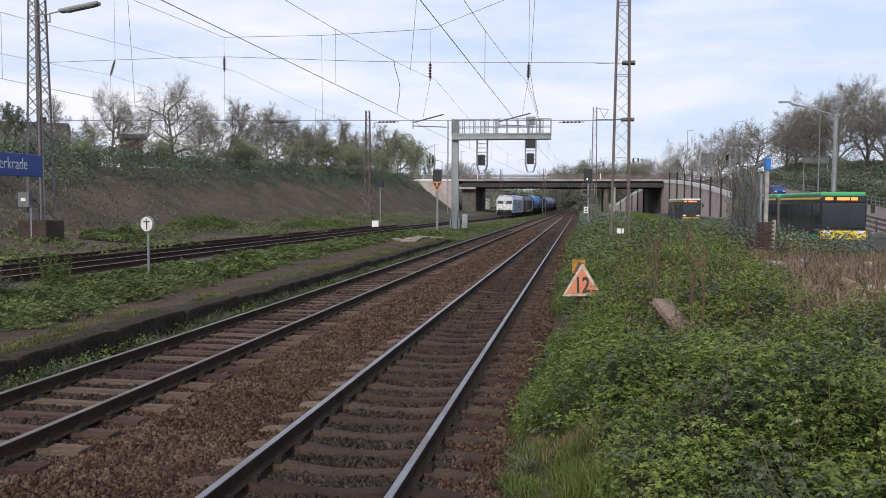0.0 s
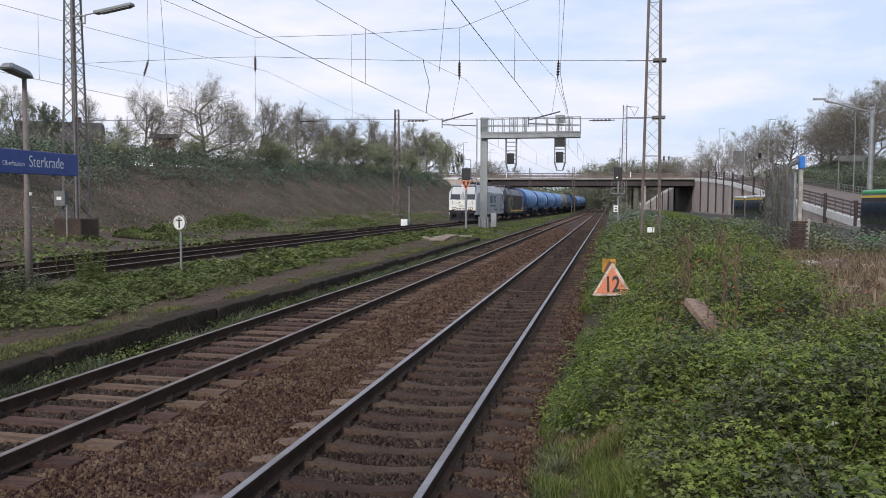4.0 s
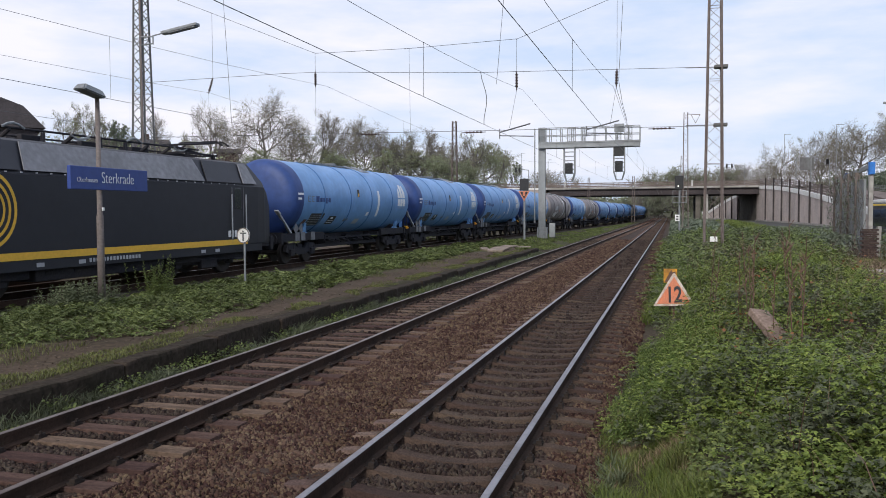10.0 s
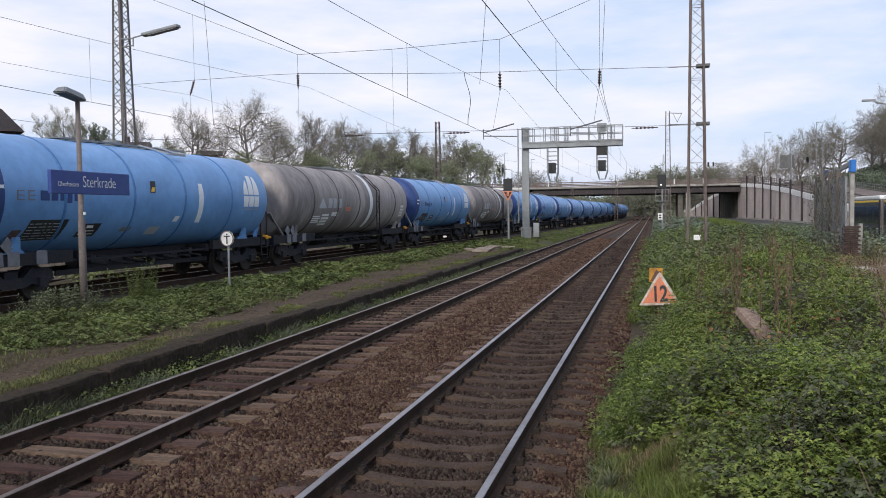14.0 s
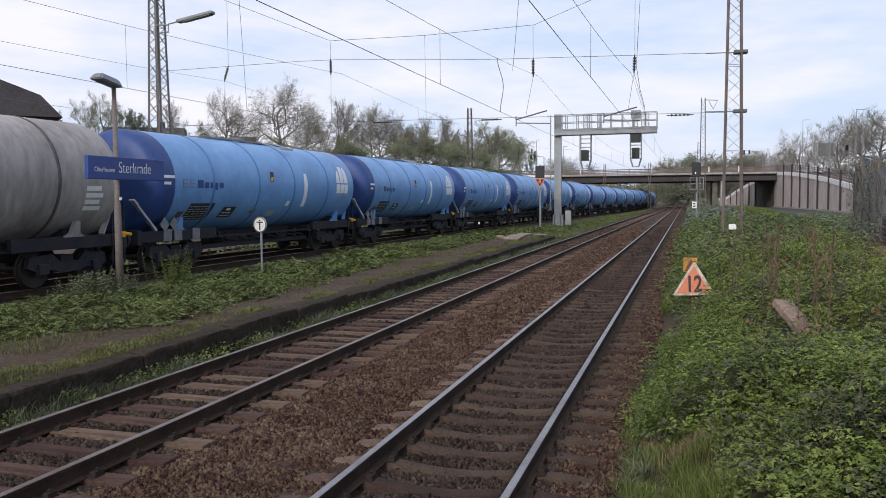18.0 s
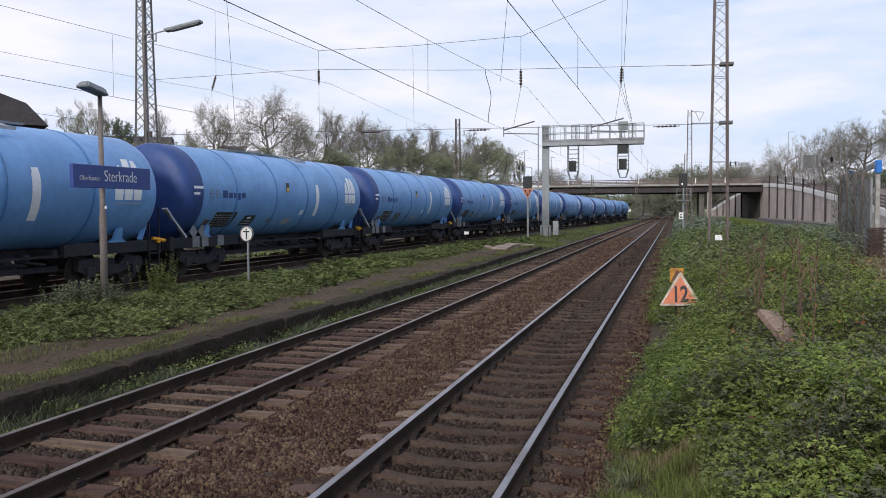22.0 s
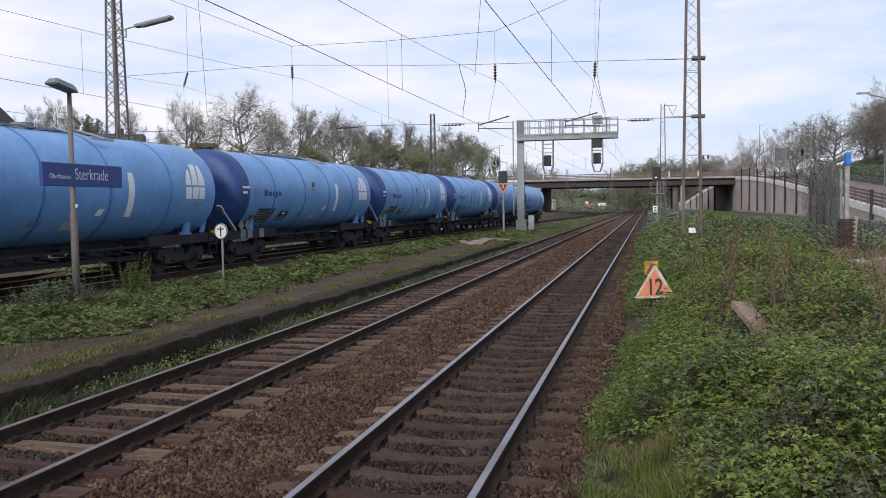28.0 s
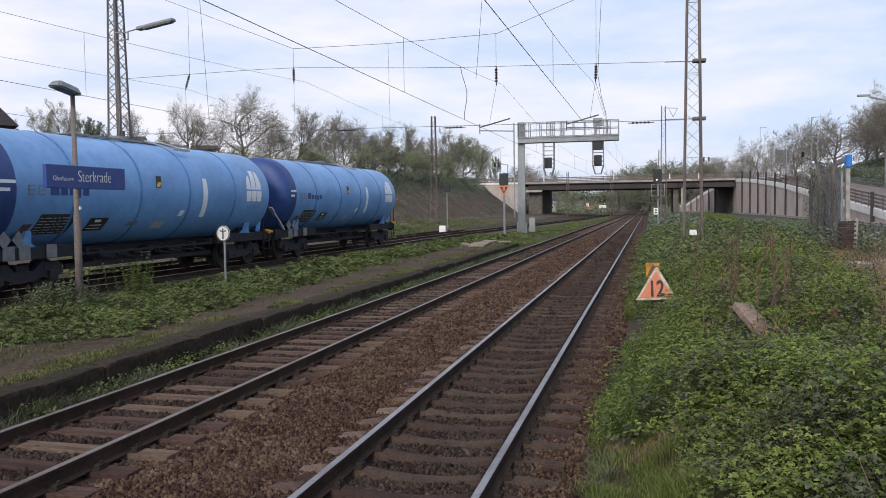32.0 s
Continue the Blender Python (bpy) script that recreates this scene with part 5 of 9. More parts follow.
def street_things():
    """Lamps, lights and boards along the ramp and the bridge."""
    def lamp(x, y, z, h, arm, label):
        s = empty("street_lamp", pose(x, y, z))
        tagged(s, label, "street lamp", group="street lamps")
        bm = bmesh.new()
        lathe(bm, [(0, 0.11), (h, 0.055)], "z", 10)
        part("pole", bm, M["galv"], s)
        bm = bmesh.new()
        box(bm, (arm / 2, 0, h), (abs(arm) + 0.1, 0.18, 0.10), 0.02)
        part("lamp_head", bm, M["galv"], s)
    lamp(30.0, 170, ramp_z(170) - 0.8, 12.6, 1.3, "tall grey street lamp on the ramp")
    lamp(29.6, 242, 8.0, 15.2, 1.6, "tall grey street lamp beyond the bridge")
    lamp(36.8, 137, ramp_z(137) - 0.8, 14.2, -1.2, "tall thin grey street lamp beside the ramp")
    lamp(37.0, 247, 8.0, 12.5, 1.2, "grey street lamp far up the ramp")
    lamp(-38, 212, 8.2, 9.5, 1.0, "grey street lamp on the bridge approach")
    lamp(-33, 226, 8.2, 8.5, 1.0, "grey street lamp beyond the bridge")
    lamp(37.5, 205, 8.0, 9.0, 0.9, "grey street lamp behind the ramp")
    bm = bmesh.new()
    lathe(bm, [(0, 0.42), (12.3, 0.30)], "z", 12)
    rod(bm, (0, 0, 12.0), (-6.0, 2.5, 14.2), 0.12, n=8)
    box(bm, (-6.6, 2.7, 14.4), (1.8, 0.5, 0.3), 0.05)
    o = part("wooden_pole", bm, M["galv"], None)
    o.matrix_basis = pose(37.0, 129.5, ramp_z(129.5) - 0.8)
    tagged(o, "thick grey pole with a long lamp arm beside the ramp", "lamp pole")
    def traffic_light(x, y, z, h, arm, label):
        s = empty("traffic_light", pose(x, y, z))
        tagged(s, label, "traffic light", group="traffic lights")
        bm = bmesh.new()
        rod(bm, (0, 0, 0), (0, 0, h), 0.09, n=8)
        rod(bm, (0, 0, h), (arm, 0, h + 0.4), 0.06, n=8)
        part("pole", bm, M["galv"], s)
        for dx in (arm, arm * 0.72):
            bm = bmesh.new()
            box(bm, (dx, -0.15, h), (0.4, 0.3, 1.1), 0.03)
            part("light_head", bm, M["black"], s)
    traffic_light(17.2, 214, 8.2, 5.2, -4.2, "traffic light with a long arm on the bridge")
    traffic_light(30.4, 179, ramp_z(179) - 0.8, 5.6, -0.5, "traffic light on the ramp")
    traffic_light(-34.5, 203, 8.2, 4.6, -3.2, "traffic light with an arm beyond the gantry")
    s = empty("direction_board", pose(29.8, 208, 7.4))
    tagged(s, "large grey road direction board seen from behind on two posts", "road sign")
    for dx in (-1.7, 1.5):
        bm = bmesh.new()
        rod(bm, (dx, 0, 0), (dx, 0, 7.6), 0.12, n=8)
        part("post", bm, M["galv"], s)
    bm = bmesh.new()
    box(bm, (0.6, 0, 5.9), (3.1, 0.12, 3.0), 0.03)
    part("board", bm, M["mast_left"], s)
    s = empty("blue_road_sign", pose(31.5, 168, ramp_z(168) - 0.8))
    tagged(s, "round blue road sign on a post on the ramp", "road sign")
    bm = bmesh.new()
    rod(bm, (0, 0, 0), (0, 0, 3.2), 0.05, n=8)
    part("post", bm, M["galv"], s)
    bm = bmesh.new()
    rod(bm, (0, -0.05, 3.0), (0, -0.08, 3.0), 0.42, n=20)
    part("disc", bm, M["navy_sign"], s)
    s = empty("grey_board", pose(37.4, 141, ramp_z(141) - 0.8))
    tagged(s, "long grey green board fixed high beside the ramp", "road sign")
    for dx in (-1.8, 1.8):
        bm = bmesh.new()
        rod(bm, (dx, 0, 0), (dx, 0, 5.6), 0.08, n=8)
        part("post", bm, M["galv"], s)
    bm = bmesh.new()
    box(bm, (0, -0.1, 5.2), (4.0, 0.1, 0.9), 0.02)
    part("board", bm, M["mast_left"], s)
    for k in range(3):
        spline_wire("span_wire", [(10 + 30 * u, 112 + 4 * k, 11.6 - k + 0.4 * (2 * u - 1) ** 2) for u in np.linspace(0.85, 2.2, 7)], 0.03, M["wire"], "thin wire spanning over the ramp road", "span wires")


street_things()


# ---- the train ----
NOSE0 = 138.85                 # where the front buffers stand at the start
BLUE_LEN, GREY_LEN, LOCO = 14.9, 16.7, 18.9


def travelled(t):
    """Metres run since the start: 14.85 m/s, easing to about 14 m/s."""
    if t <= 9:
        return 14.85 * t
    late = 0.0053 * max(0.0, t - 13.0) ** 2
    u = min(t, 28.0) - 9
    return 14.85 * 9 + 14.85 * u - 0.7 * u * u / 38 + 14.15 * max(0.0, t - 28) - late

PATH_Y = np.concatenate([np.arange(-700, 120, 20.0), np.arange(120, 760, 4.0)])
PATH_X = np.array([freight(float(y)) for y in PATH_Y])
PATH_S = np.concatenate([[0], np.cumsum(np.hypot(np.diff(PATH_Y), np.diff(PATH_X)))])
PATH_S -= np.interp(0, PATH_Y, PATH_S)


def on_track(s):
    y = float(np.interp(s, PATH_S, PATH_Y))
    return Vector((freight(y), y, freight_z(y)))


def vehicle_pose(s_front, length, base):
    """The pose of a vehicle whose front buffers stand at s_front: its y axis points back along the train."""
    c = s_front + length / 2
    a, b = on_track(c - base / 2), on_track(c + base / 2)
    d = b - a
    yaw = math.degrees(math.atan2(-d.x, d.y))
    pitch = math.degrees(math.atan2(d.z, math.hypot(d.x, d.y)))
    m = (a + b) / 2
    return pose(m.x, m.y, m.z, pitch, 0, yaw)


def train_rows(offset, length, base):
    rows = []
    for k in range(0, 65):
        t = k * 0.5
        rows.append((t, vehicle_pose(NOSE0 - travelled(t) + offset, length, base)))
    return rows


MOVES = []
TR, TZ = 1.55, 2.66        # tank radius and height of its axis


def skin(bm, y0, y1, a0, a1, lift=0.006, shear=0.0, r=TR, n=None):
    """A patch on the tank's curved side: stations along y, angles up from level (degrees)."""
    n = n or max(1, int(abs(a1 - a0) / 6))
    rows = []
    for k in range(n + 1):
        a = radians(a0 + (a1 - a0) * k / n)
        s = shear * k / n
        rows.append([bm.verts.new(((r + lift) * math.cos(a), y + s, TZ + (r + lift) * math.sin(a))) for y in (y0, y1)])
    for p, q in zip(rows, rows[1:]):
        bm.faces.new((p[0], p[1], q[1], q[0]))


def wheel_mesh():
    bm = bmesh.new()
    lathe(bm, [(-0.07, 0.30), (-0.068, 0.44), (-0.04, 0.46), (0.045, 0.465), (0.065, 0.49), (0.075, 0.49), (0.075, 0.42), (0.03, 0.36), (0.02, 0.16), (0.06, 0.14)], "x", 20)
    return finish(bm, "wheel", M["wheel"])


WHEEL = wheel_mesh()


def bogie(parent, y, spacing=1.8, r=0.46, heavy=False):
    bm = bmesh.new()
    for s in (-1, 1):
        # side frame: raised over the axles, lower in the middle
        x = s * 0.98
        pts = [(-spacing / 2 - 0.42, 0.52), (-spacing / 2 - 0.36, 0.78), (-spacing / 2 + 0.34, 0.84), (-0.3, 0.62), (0.3, 0.62), (spacing / 2 - 0.34, 0.84),
               (spacing / 2 + 0.36, 0.78), (spacing / 2 + 0.42, 0.52), (spacing / 2, 0.36), (spacing / 2 - 0.3, 0.45), (0.32, 0.36), (-0.32, 0.36), (-spacing / 2 + 0.3, 0.45), (-spacing / 2, 0.36)]
        prism(bm, pts, 0.14, lambda u, v, k: (x - 0.07 + k, u, v))
        for yy in (-spacing / 2, spacing / 2):
            box(bm, (x + s * 0.08, yy, 0.47), (0.16, 0.30, 0.26), 0.02)
            rod(bm, (x + s * 0.02, yy - 0.22, 0.56), (x + s * 0.02, yy - 0.22, 0.82), 0.07, n=8)
            rod(bm, (x + s * 0.02, yy + 0.22, 0.56), (x + s * 0.02, yy + 0.22, 0.82), 0.07, n=8)
    box(bm, (0, 0, 0.66), (1.96, 0.42, 0.24))
    if heavy:
        for s in (-1, 1):
            box(bm, (s * 1.12, 0, 0.62), (0.2, spacing + 1.5, 0.26), 0.03)
            box(bm, (s * 1.18, 0, 0.42), (0.16, 0.9, 0.3), 0.03)
    b = part("bogie", bm, M["under"], parent)
    b.matrix_basis = pose(0, y, 0)
    for yy in (-spacing / 2, spacing / 2):
        for s in (-1, 1):
            w = new("wheel", WHEEL)
            w.parent = b
            w.matrix_basis = Matrix.Translation((s * 0.75, yy, r)) @ Matrix.Diagonal((-s * 1.0, r / 0.465, r / 0.465, 1))
        bm = bmesh.new()
        rod(bm, (-0.7, yy, r), (0.7, yy, r), 0.085, n=10)
        part("axle", bm, M["wheel"], b)
    return b


def buffers(parent, ends):
    for ye in ends:
        d = 1 if ye > 0 else -1
        for s in (-1, 1):
            bm = bmesh.new()
            rod(bm, (s * 0.875, ye - d * 0.6, 1.04), (s * 0.875, ye - d * 0.2, 1.04), 0.11, n=12)
            rod(bm, (s * 0.875, ye - d * 0.2, 1.04), (s * 0.875, ye - d * 0.06, 1.04), 0.075, n=12)
            rod(bm, (s * 0.875, ye - d * 0.06, 1.04), (s * 0.875, ye - d * 0.01, 1.04), 0.24, n=16)
            part("buffer", bm, M["under"], parent)
        bm = bmesh.new()
        bar(bm, (0, ye - d * 0.5, 0.98), (0, ye - d * 0.02, 0.9), 0.11)
        rod(bm, (0.28, ye - d * 0.45, 0.95), (0.28, ye - d * 0.2, 0.45), 0.03, n=6)
        part("coupler", bm, M["under"], parent)


def tank_wagon(grey):
    w = empty("tank_wagon")
    if grey:
        tagged(w, "dirty grey tank wagon with a white band on black bogies", "tank wagon", group="train of tank wagons")
    else:
        tagged(w, "light blue tank wagon with a navy end on black bogies", "tank wagon", group="train of tank wagons")
    body = M["tank_grey"] if grey else M["tank_blue"]
    end = M["tank_grey"] if grey else M["tank_navy"]
    half = 7.78 if grey else 6.9
    far = half + 0.57            # buffer faces
    dome = [(half - 0.42, TR), (half - 0.24, TR * 0.965), (half - 0.12, TR * 0.88), (half - 0.04, TR * 0.68), (half, TR * 0.36), (half + 0.012, TR * 0.05)]
    cut = -half + 0.95
    N = 44
    bm = bmesh.new()
    lathe(bm, [(cut, TR)] + [(y, TR) for y in (-4, 0, 4)] + dome, "y", N, ends=False)
    bmesh.ops.translate(bm, vec=(0, 0, TZ), verts=bm.verts)
    tank = part("tank", bm, body, w, smooth=True)
    bm = bmesh.new()
    lathe(bm, [(-y, r) for y, r in reversed(dome)] + [(cut, TR)], "y", N, ends=False)
    bmesh.ops.translate(bm, vec=(0, 0, TZ), verts=bm.verts)
    part("tank_end", bm, end, w, "" if grey else "navy blue domed end", smooth=True)
    for y in ((-5.0, -2.4, 0.2, 2.8, 5.4) if grey else (-4.0, -1.25, 1.25, 4.05)):
        bm = bmesh.new()
        lathe(bm, [(y - 0.05, TR - 0.01), (y - 0.04, TR + 0.018), (y + 0.04, TR + 0.018), (y + 0.05, TR - 0.01)], "y", N, ends=False)
        bmesh.ops.translate(bm, vec=(0, 0, TZ), verts=bm.verts)
        part("weld_ring", bm, M["tank_soot"] if grey else M["tank_ring"], w, smooth=True)
    # lettering and plates on the side, as plain shapes
    if grey:
        bm = bmesh.new()
        skin(bm, 1.55, 1.95, -55, 62)
        part("white_band", bm, M["white"], tank)
        bm = bmesh.new()
        for k, ww in enumerate((0.42, 0.36, 0.42)):
            skin(bm, -3.55 + 0.55 * k, -3.55 + 0.55 * k + ww, -12, 4)
        part("maker_mark", bm, M["loco_silver"], tank)
        bm = bmesh.new()
        prism(bm, [(-4.55, 2.32), (-4.15, 2.79), (-3.75, 2.32)], 0.03, lambda u, v, k: (TR - 0.02 + k, u, v))
        part("maker_sign", bm, M["loco_silver"], tank)
        for y0, y1, a0, a1, mm in ((-4.9, -4.1, -38, -24, "white"), (-4.0, -3.2, -44, -20, "white"), (-3.0, -2.3, -26, -18, "white"), (-1.5, -0.9, -17, -10, "orange"), (6.3, 6.9, -30, -4, "loco_white")):
            bm = bmesh.new()
            for j in range(4):
                f0 = a0 + (a1 - a0) * j / 4
                skin(bm, y0, y1 - 0.08 * (j % 2), f0, f0 + (a1 - a0) * 0.17)
            part("data_panel", bm, M[mm], tank)
    else:
        bm = bmesh.new()
        skin(bm, 2.0, 2.27, -31, 12)
        skin(bm, 2.03, 2.25, 12, 17)
        part("white_bar", bm, M["white"], tank)
        # sail mark with three blocks below
        bm = bmesh.new()
        for k, (a, b, t) in enumerate(((4.85, 5.16, 0.72), (5.19, 5.52, 1.0), (5.55, 5.95, 0.96))):
            r0 = []
            for j in range(7):
                u = j / 6
                an = radians(5.5 + 27 * u * t)
                l, r = a + (0.27 * u * u if k == 0 else 0.16 * u), b + (0.02 * u if k == 0 else (0.10 * u if k == 1 else -0.10 * u * u))
                r0.append([bm.verts.new(((TR + 0.006) * math.cos(an), y, TZ + (TR + 0.006) * math.sin(an))) for y in (l, r)])
            for p, q in zip(r0, r0[1:]):
                bm.faces.new((p[0], p[1], q[1], q[0]))
        part("sail_mark", bm, M["white"], tank)
        bm = bmesh.new()
        for k in range(3):
            y = 4.85 + 0.38 * k
            skin(bm, y, y + 0.32, -10.5, -4.4)
            skin(bm, y, y + 0.34, -4.4, 3.5)
            part("block_mark", bm, M["white"], tank)
            bm = bmesh.new()
        bm.free()
        bm = bmesh.new()
        skin(bm, 4.85, 5.95, -14.4, -13.2)
        part("small_line", bm, M["loco_silver"], tank)
        bm = bmesh.new()
        for k in range(2):
            skin(bm, -5.60 + 0.34 * k, -5.55 + 0.34 * k, -6, 3)
            skin(bm, -5.55 + 0.34 * k, -5.37 + 0.34 * k, 2, 3)
            skin(bm, -5.55 + 0.34 * k, -5.37 + 0.34 * k, -2, -1)
            skin(bm, -5.55 + 0.34 * k, -5.37 + 0.34 * k, -6, -5)
        part("thin_mark", bm, M["loco_roof"], tank)
        bm = bmesh.new()
        for y0, y1, a0, a1 in ((-4.86, -4.56, -6, 3), (-4.50, -4.27, -6, 0.5), (-4.20, -4.06, -6, 0.5), (-4.0, -3.77, -8, 0.5), (-3.70, -3.47, -6, 0.5)):
            skin(bm, y0, y1, a0, a1)
            part("name_bar", bm, M["tank_navy"], tank)
            bm = bmesh.new()
        bm.free()
        bm = bmesh.new()
        skin(bm, -5.2, -3.9, -47, -24, shear=0.15)
        dp = part("data_panel", bm, M["black"], tank, "dark data panel")
        bm = bmesh.new()
        rnd = random.Random(5)
        for j in range(6):
            y = -5.14 + 0.02 * j
            while y < -4.05:
                l = rnd.uniform(0.08, 0.3)
                skin(bm, y, min(-3.95, y + l), -45 + 3.3 * j, -44.1 + 3.3 * j, lift=0.01)
                y += l + 0.06
        tagged(part("data_lines", bm, M["loco_silver"], dp), kind="stuff")
        bm = bmesh.new()
        skin(bm, -3.3, -2.55, -45, -29, shear=0.1)
        gp = part("grid_panel", bm, M["black"], tank)
        bm = bmesh.new()
        skin(bm, -3.0, -2.75, -34, -31, lift=0.01)
        skin(bm, -3.15, -2.65, -38, -37, lift=0.01)
        skin(bm, -3.2, -2.65, -42, -41, lift=0.01)
        part("grid_lines", bm, M["white"], gp)
        for y0, y1, a0, a1, mm in ((0.75, 1.0, -29, -22, "white"), (-0.35, 0.2, -46, -35, "loco_silver"), (-0.55, -0.3, 4, 17, "black"), (-0.51, -0.35, 5, 10, "gold"), (-1.6, -1.15, -40, -34, "loco_roof"), (-5.6, -5.3, -44, -34, "rust_post")):
            bm = bmesh.new()
            skin(bm, y0, y1, a0, a1, lift=0.008, shear=0.08)
            part("side_plate", bm, M[mm], tank)
        bm = bmesh.new()
        for k, ww in enumerate((0.5, 0.32)):
            skin(bm, cut - 0.52, cut - 0.52 + ww, 4 - 7 * k, 7 - 7 * k)
        part("end_lettering", bm, M["white"], tank)
    # saddles under the tank
    for y in (1.55 - half, half - 1.55):
        for s in (-1, 1):
            bm = bmesh.new()
            prism(bm, [(-0.36, 1.22), (0.36, 1.22), (0.16, 1.32), (0.08, 1.62), (-0.08, 1.62), (-0.16, 1.32)], 0.10, lambda u, v, k: (s * (1.13 + (v - 1.22) * 0.28) - 0.05 + k, y + u, v))
            part("saddle_foot", bm, body, w)
        bm = bmesh.new()
        box(bm, (0, y, 1.25), (2.1, 0.5, 0.35))
        part("saddle", bm, M["under"], w)
    for y, d in ((0.3 - half, 1), (half - 0.3, -1)):
        for s in (-1, 1):
            bm = bmesh.new()
            bar(bm, (s * 0.95, y - d * 0.35, 2.0), (s * 1.12, y + d * 0.25, 1.25), 0.14, 0.06)
            bar(bm, (s * 0.95, y - d * 0.35, 2.0), (s * 0.92, y - d * 0.5, 2.15), 0.2, 0.06)
            part("end_strut", bm, body if grey or d < 0 else M["loco_silver"], w)
    # underframe
    for s in (-1, 1):
        for y0, y1 in ((0.3 - far, 4.1 - far), (far - 4.1, far - 0.3)):
            bm = bmesh.new()
            box(bm, (s * 1.1, (y0 + y1) / 2, 1.08), (0.14, y1 - y0, 0.32), 0.015)
            part("side_beam", bm, M["under"], w)
    bm = bmesh.new()
    box(bm, (0, 0, 1.0), (0.5, 2 * far - 0.8, 0.24))
    box(bm, (0, 0.32 - far, 1.08), (2.4, 0.16, 0.42))
    box(bm, (0, far - 0.32, 1.08), (2.4, 0.16, 0.42))
    for y in (-3.0, 3.2):
        box(bm, (0, y, 1.0), (2.1, 0.14, 0.2))
    part("centre_sill", bm, M["under"], w)
    for k, y in enumerate((-2.2, -1.4, -0.6, 0.4, 1.1, 1.9, 2.5)):
        bm = bmesh.new()
        box(bm, (0.7 - 0.25 * (k % 2), y, 0.92 - 0.06 * (k % 3)), (0.3, 0.2 + 0.09 * (k % 3), 0.22), 0.03)
        rod(bm, (0.9, y - 0.2, 0.85), (0.9, y + 0.5, 0.75), 0.035, n=6)
        part("brake_gear", bm, M["under"], w)
    for x, y0, y1, r in ((0.55, -2.4, -0.7, 0.2), (0.45, 0.9, 2.3, 0.17), (-0.6, -1.4, 0.8, 0.2)):
        bm = bmesh.new()
        rod(bm, (x, y0, 0.74), (x, y1, 0.74), r, n=14)
        part("air_tank", bm, M["under"], w)
    for s in (-1, 1):
        bm = bmesh.new()
        bar(bm, (s * 0.75, 3.9 - far, 0.62), (s * 0.75, far - 3.9, 0.62), 0.05, 0.14)
        bar(bm, (s * 1.0, 3.9 - far, 0.95), (s * 1.0, far - 3.9, 0.95), 0.06, 0.06)
        part("brake_rod", bm, M["under"], w)
    for y in (1.0 - half, 1.5 - half, 2.4 - half):
        bm = bmesh.new()
        box(bm, (1.19, y, 1.1), (0.03, 0.36, 0.34), 0.005)
        part("label_plate", bm, M["loco_roof"], w)
    for k in range(2):
        bm = bmesh.new()
        prism(bm, [(-0.22, 1.42), (0, 1.2), (0.22, 1.42), (0, 1.64)], 0.02, lambda u, v, kk: (1.2 + kk, 0.85 - half + 0.46 * k + u, v))
        part("hazard_diamond", bm, M["loco_roof"], w)
    bm = bmesh.new()
    for z in (0.55, 0.85, 1.2):
        bar(bm, (1.2, far - 0.8, z), (1.2, far - 0.35, z), 0.035)
    bar(bm, (1.2, far - 0.8, 0.45), (1.2, far - 0.8, 2.2), 0.035)
    bar(bm, (1.2, far - 0.35, 0.45), (1.2, far - 0.35, 2.2), 0.035)
    part("end_step", bm, M["under"], w)
    bm = bmesh.new()
    rod(bm, (1.22, far - 0.65, 1.28), (1.22, far - 0.1, 1.2), 0.05, n=8)
    rod(bm, (1.22, far - 0.4, 1.14), (1.22, far - 0.4, 1.3), 0.06, n=10)
    part("brake_handle", bm, M["yellow"], w, "yellow brake fitting")
    # walkway and hatch on top
    for dx in (-0.34, 0.34):
        bm = bmesh.new()
        bar(bm, (dx, -2.6, TZ + TR + 0.03), (dx, 3.0, TZ + TR + 0.03), 0.05, 0.05)
        part("walkway_rail", bm, M["galv"], w)
    bm = bmesh.new()
    for k in range(13):
        box(bm, (0, -2.5 + 0.45 * k, TZ + TR + 0.05), (0.72, 0.3, 0.025))
        part("walkway_board", bm, M["galv"], w)
        bm = bmesh.new()
    bm.free()
    bm = bmesh.new()
    rod(bm, (0, -0.2, TZ + TR - 0.02), (0, -0.2, TZ + TR + 0.16), 0.28, n=16)
    part("hatch", bm, M["galv"], w)
    bm = bmesh.new()
    for a, b in (((0.36, 0.6), (1.0, 1.2)), ((0.36, 1.5), (1.0, 2.1))):
        z0, z1 = TZ + TR + 0.08, TZ + math.sqrt(TR * TR - 0.9) + 0.15
        bar(bm, (a[0], a[1], z0), (b[0], b[1], z1), 0.04)
    bar(bm, (1.0, 1.2, TZ + math.sqrt(TR * TR - 0.9) + 0.15), (1.0, 2.1, TZ + math.sqrt(TR * TR - 0.9) + 0.15), 0.07)
    part("side_ladder", bm, M["loco_silver"], w)
    if grey:
        bm = bmesh.new()
        for yy in (2.3, 2.7):
            bar(bm, (1.62, yy, 1.0), (1.62, yy, TZ + 0.6), 0.04)
            bar(bm, (1.62, yy, TZ + 0.6), (0.5, yy, TZ + TR + 0.1), 0.04)
        for k in range(9):
            bar(bm, (1.62, 2.3, 1.0 + 0.28 * k), (1.62, 2.7, 1.0 + 0.28 * k), 0.03)
        part("ladder", bm, M["under"], w)
    for y in (2.2 - far, far - 2.2):
        bogie(w, y)
    buffers(w, (-far, far))
    return w


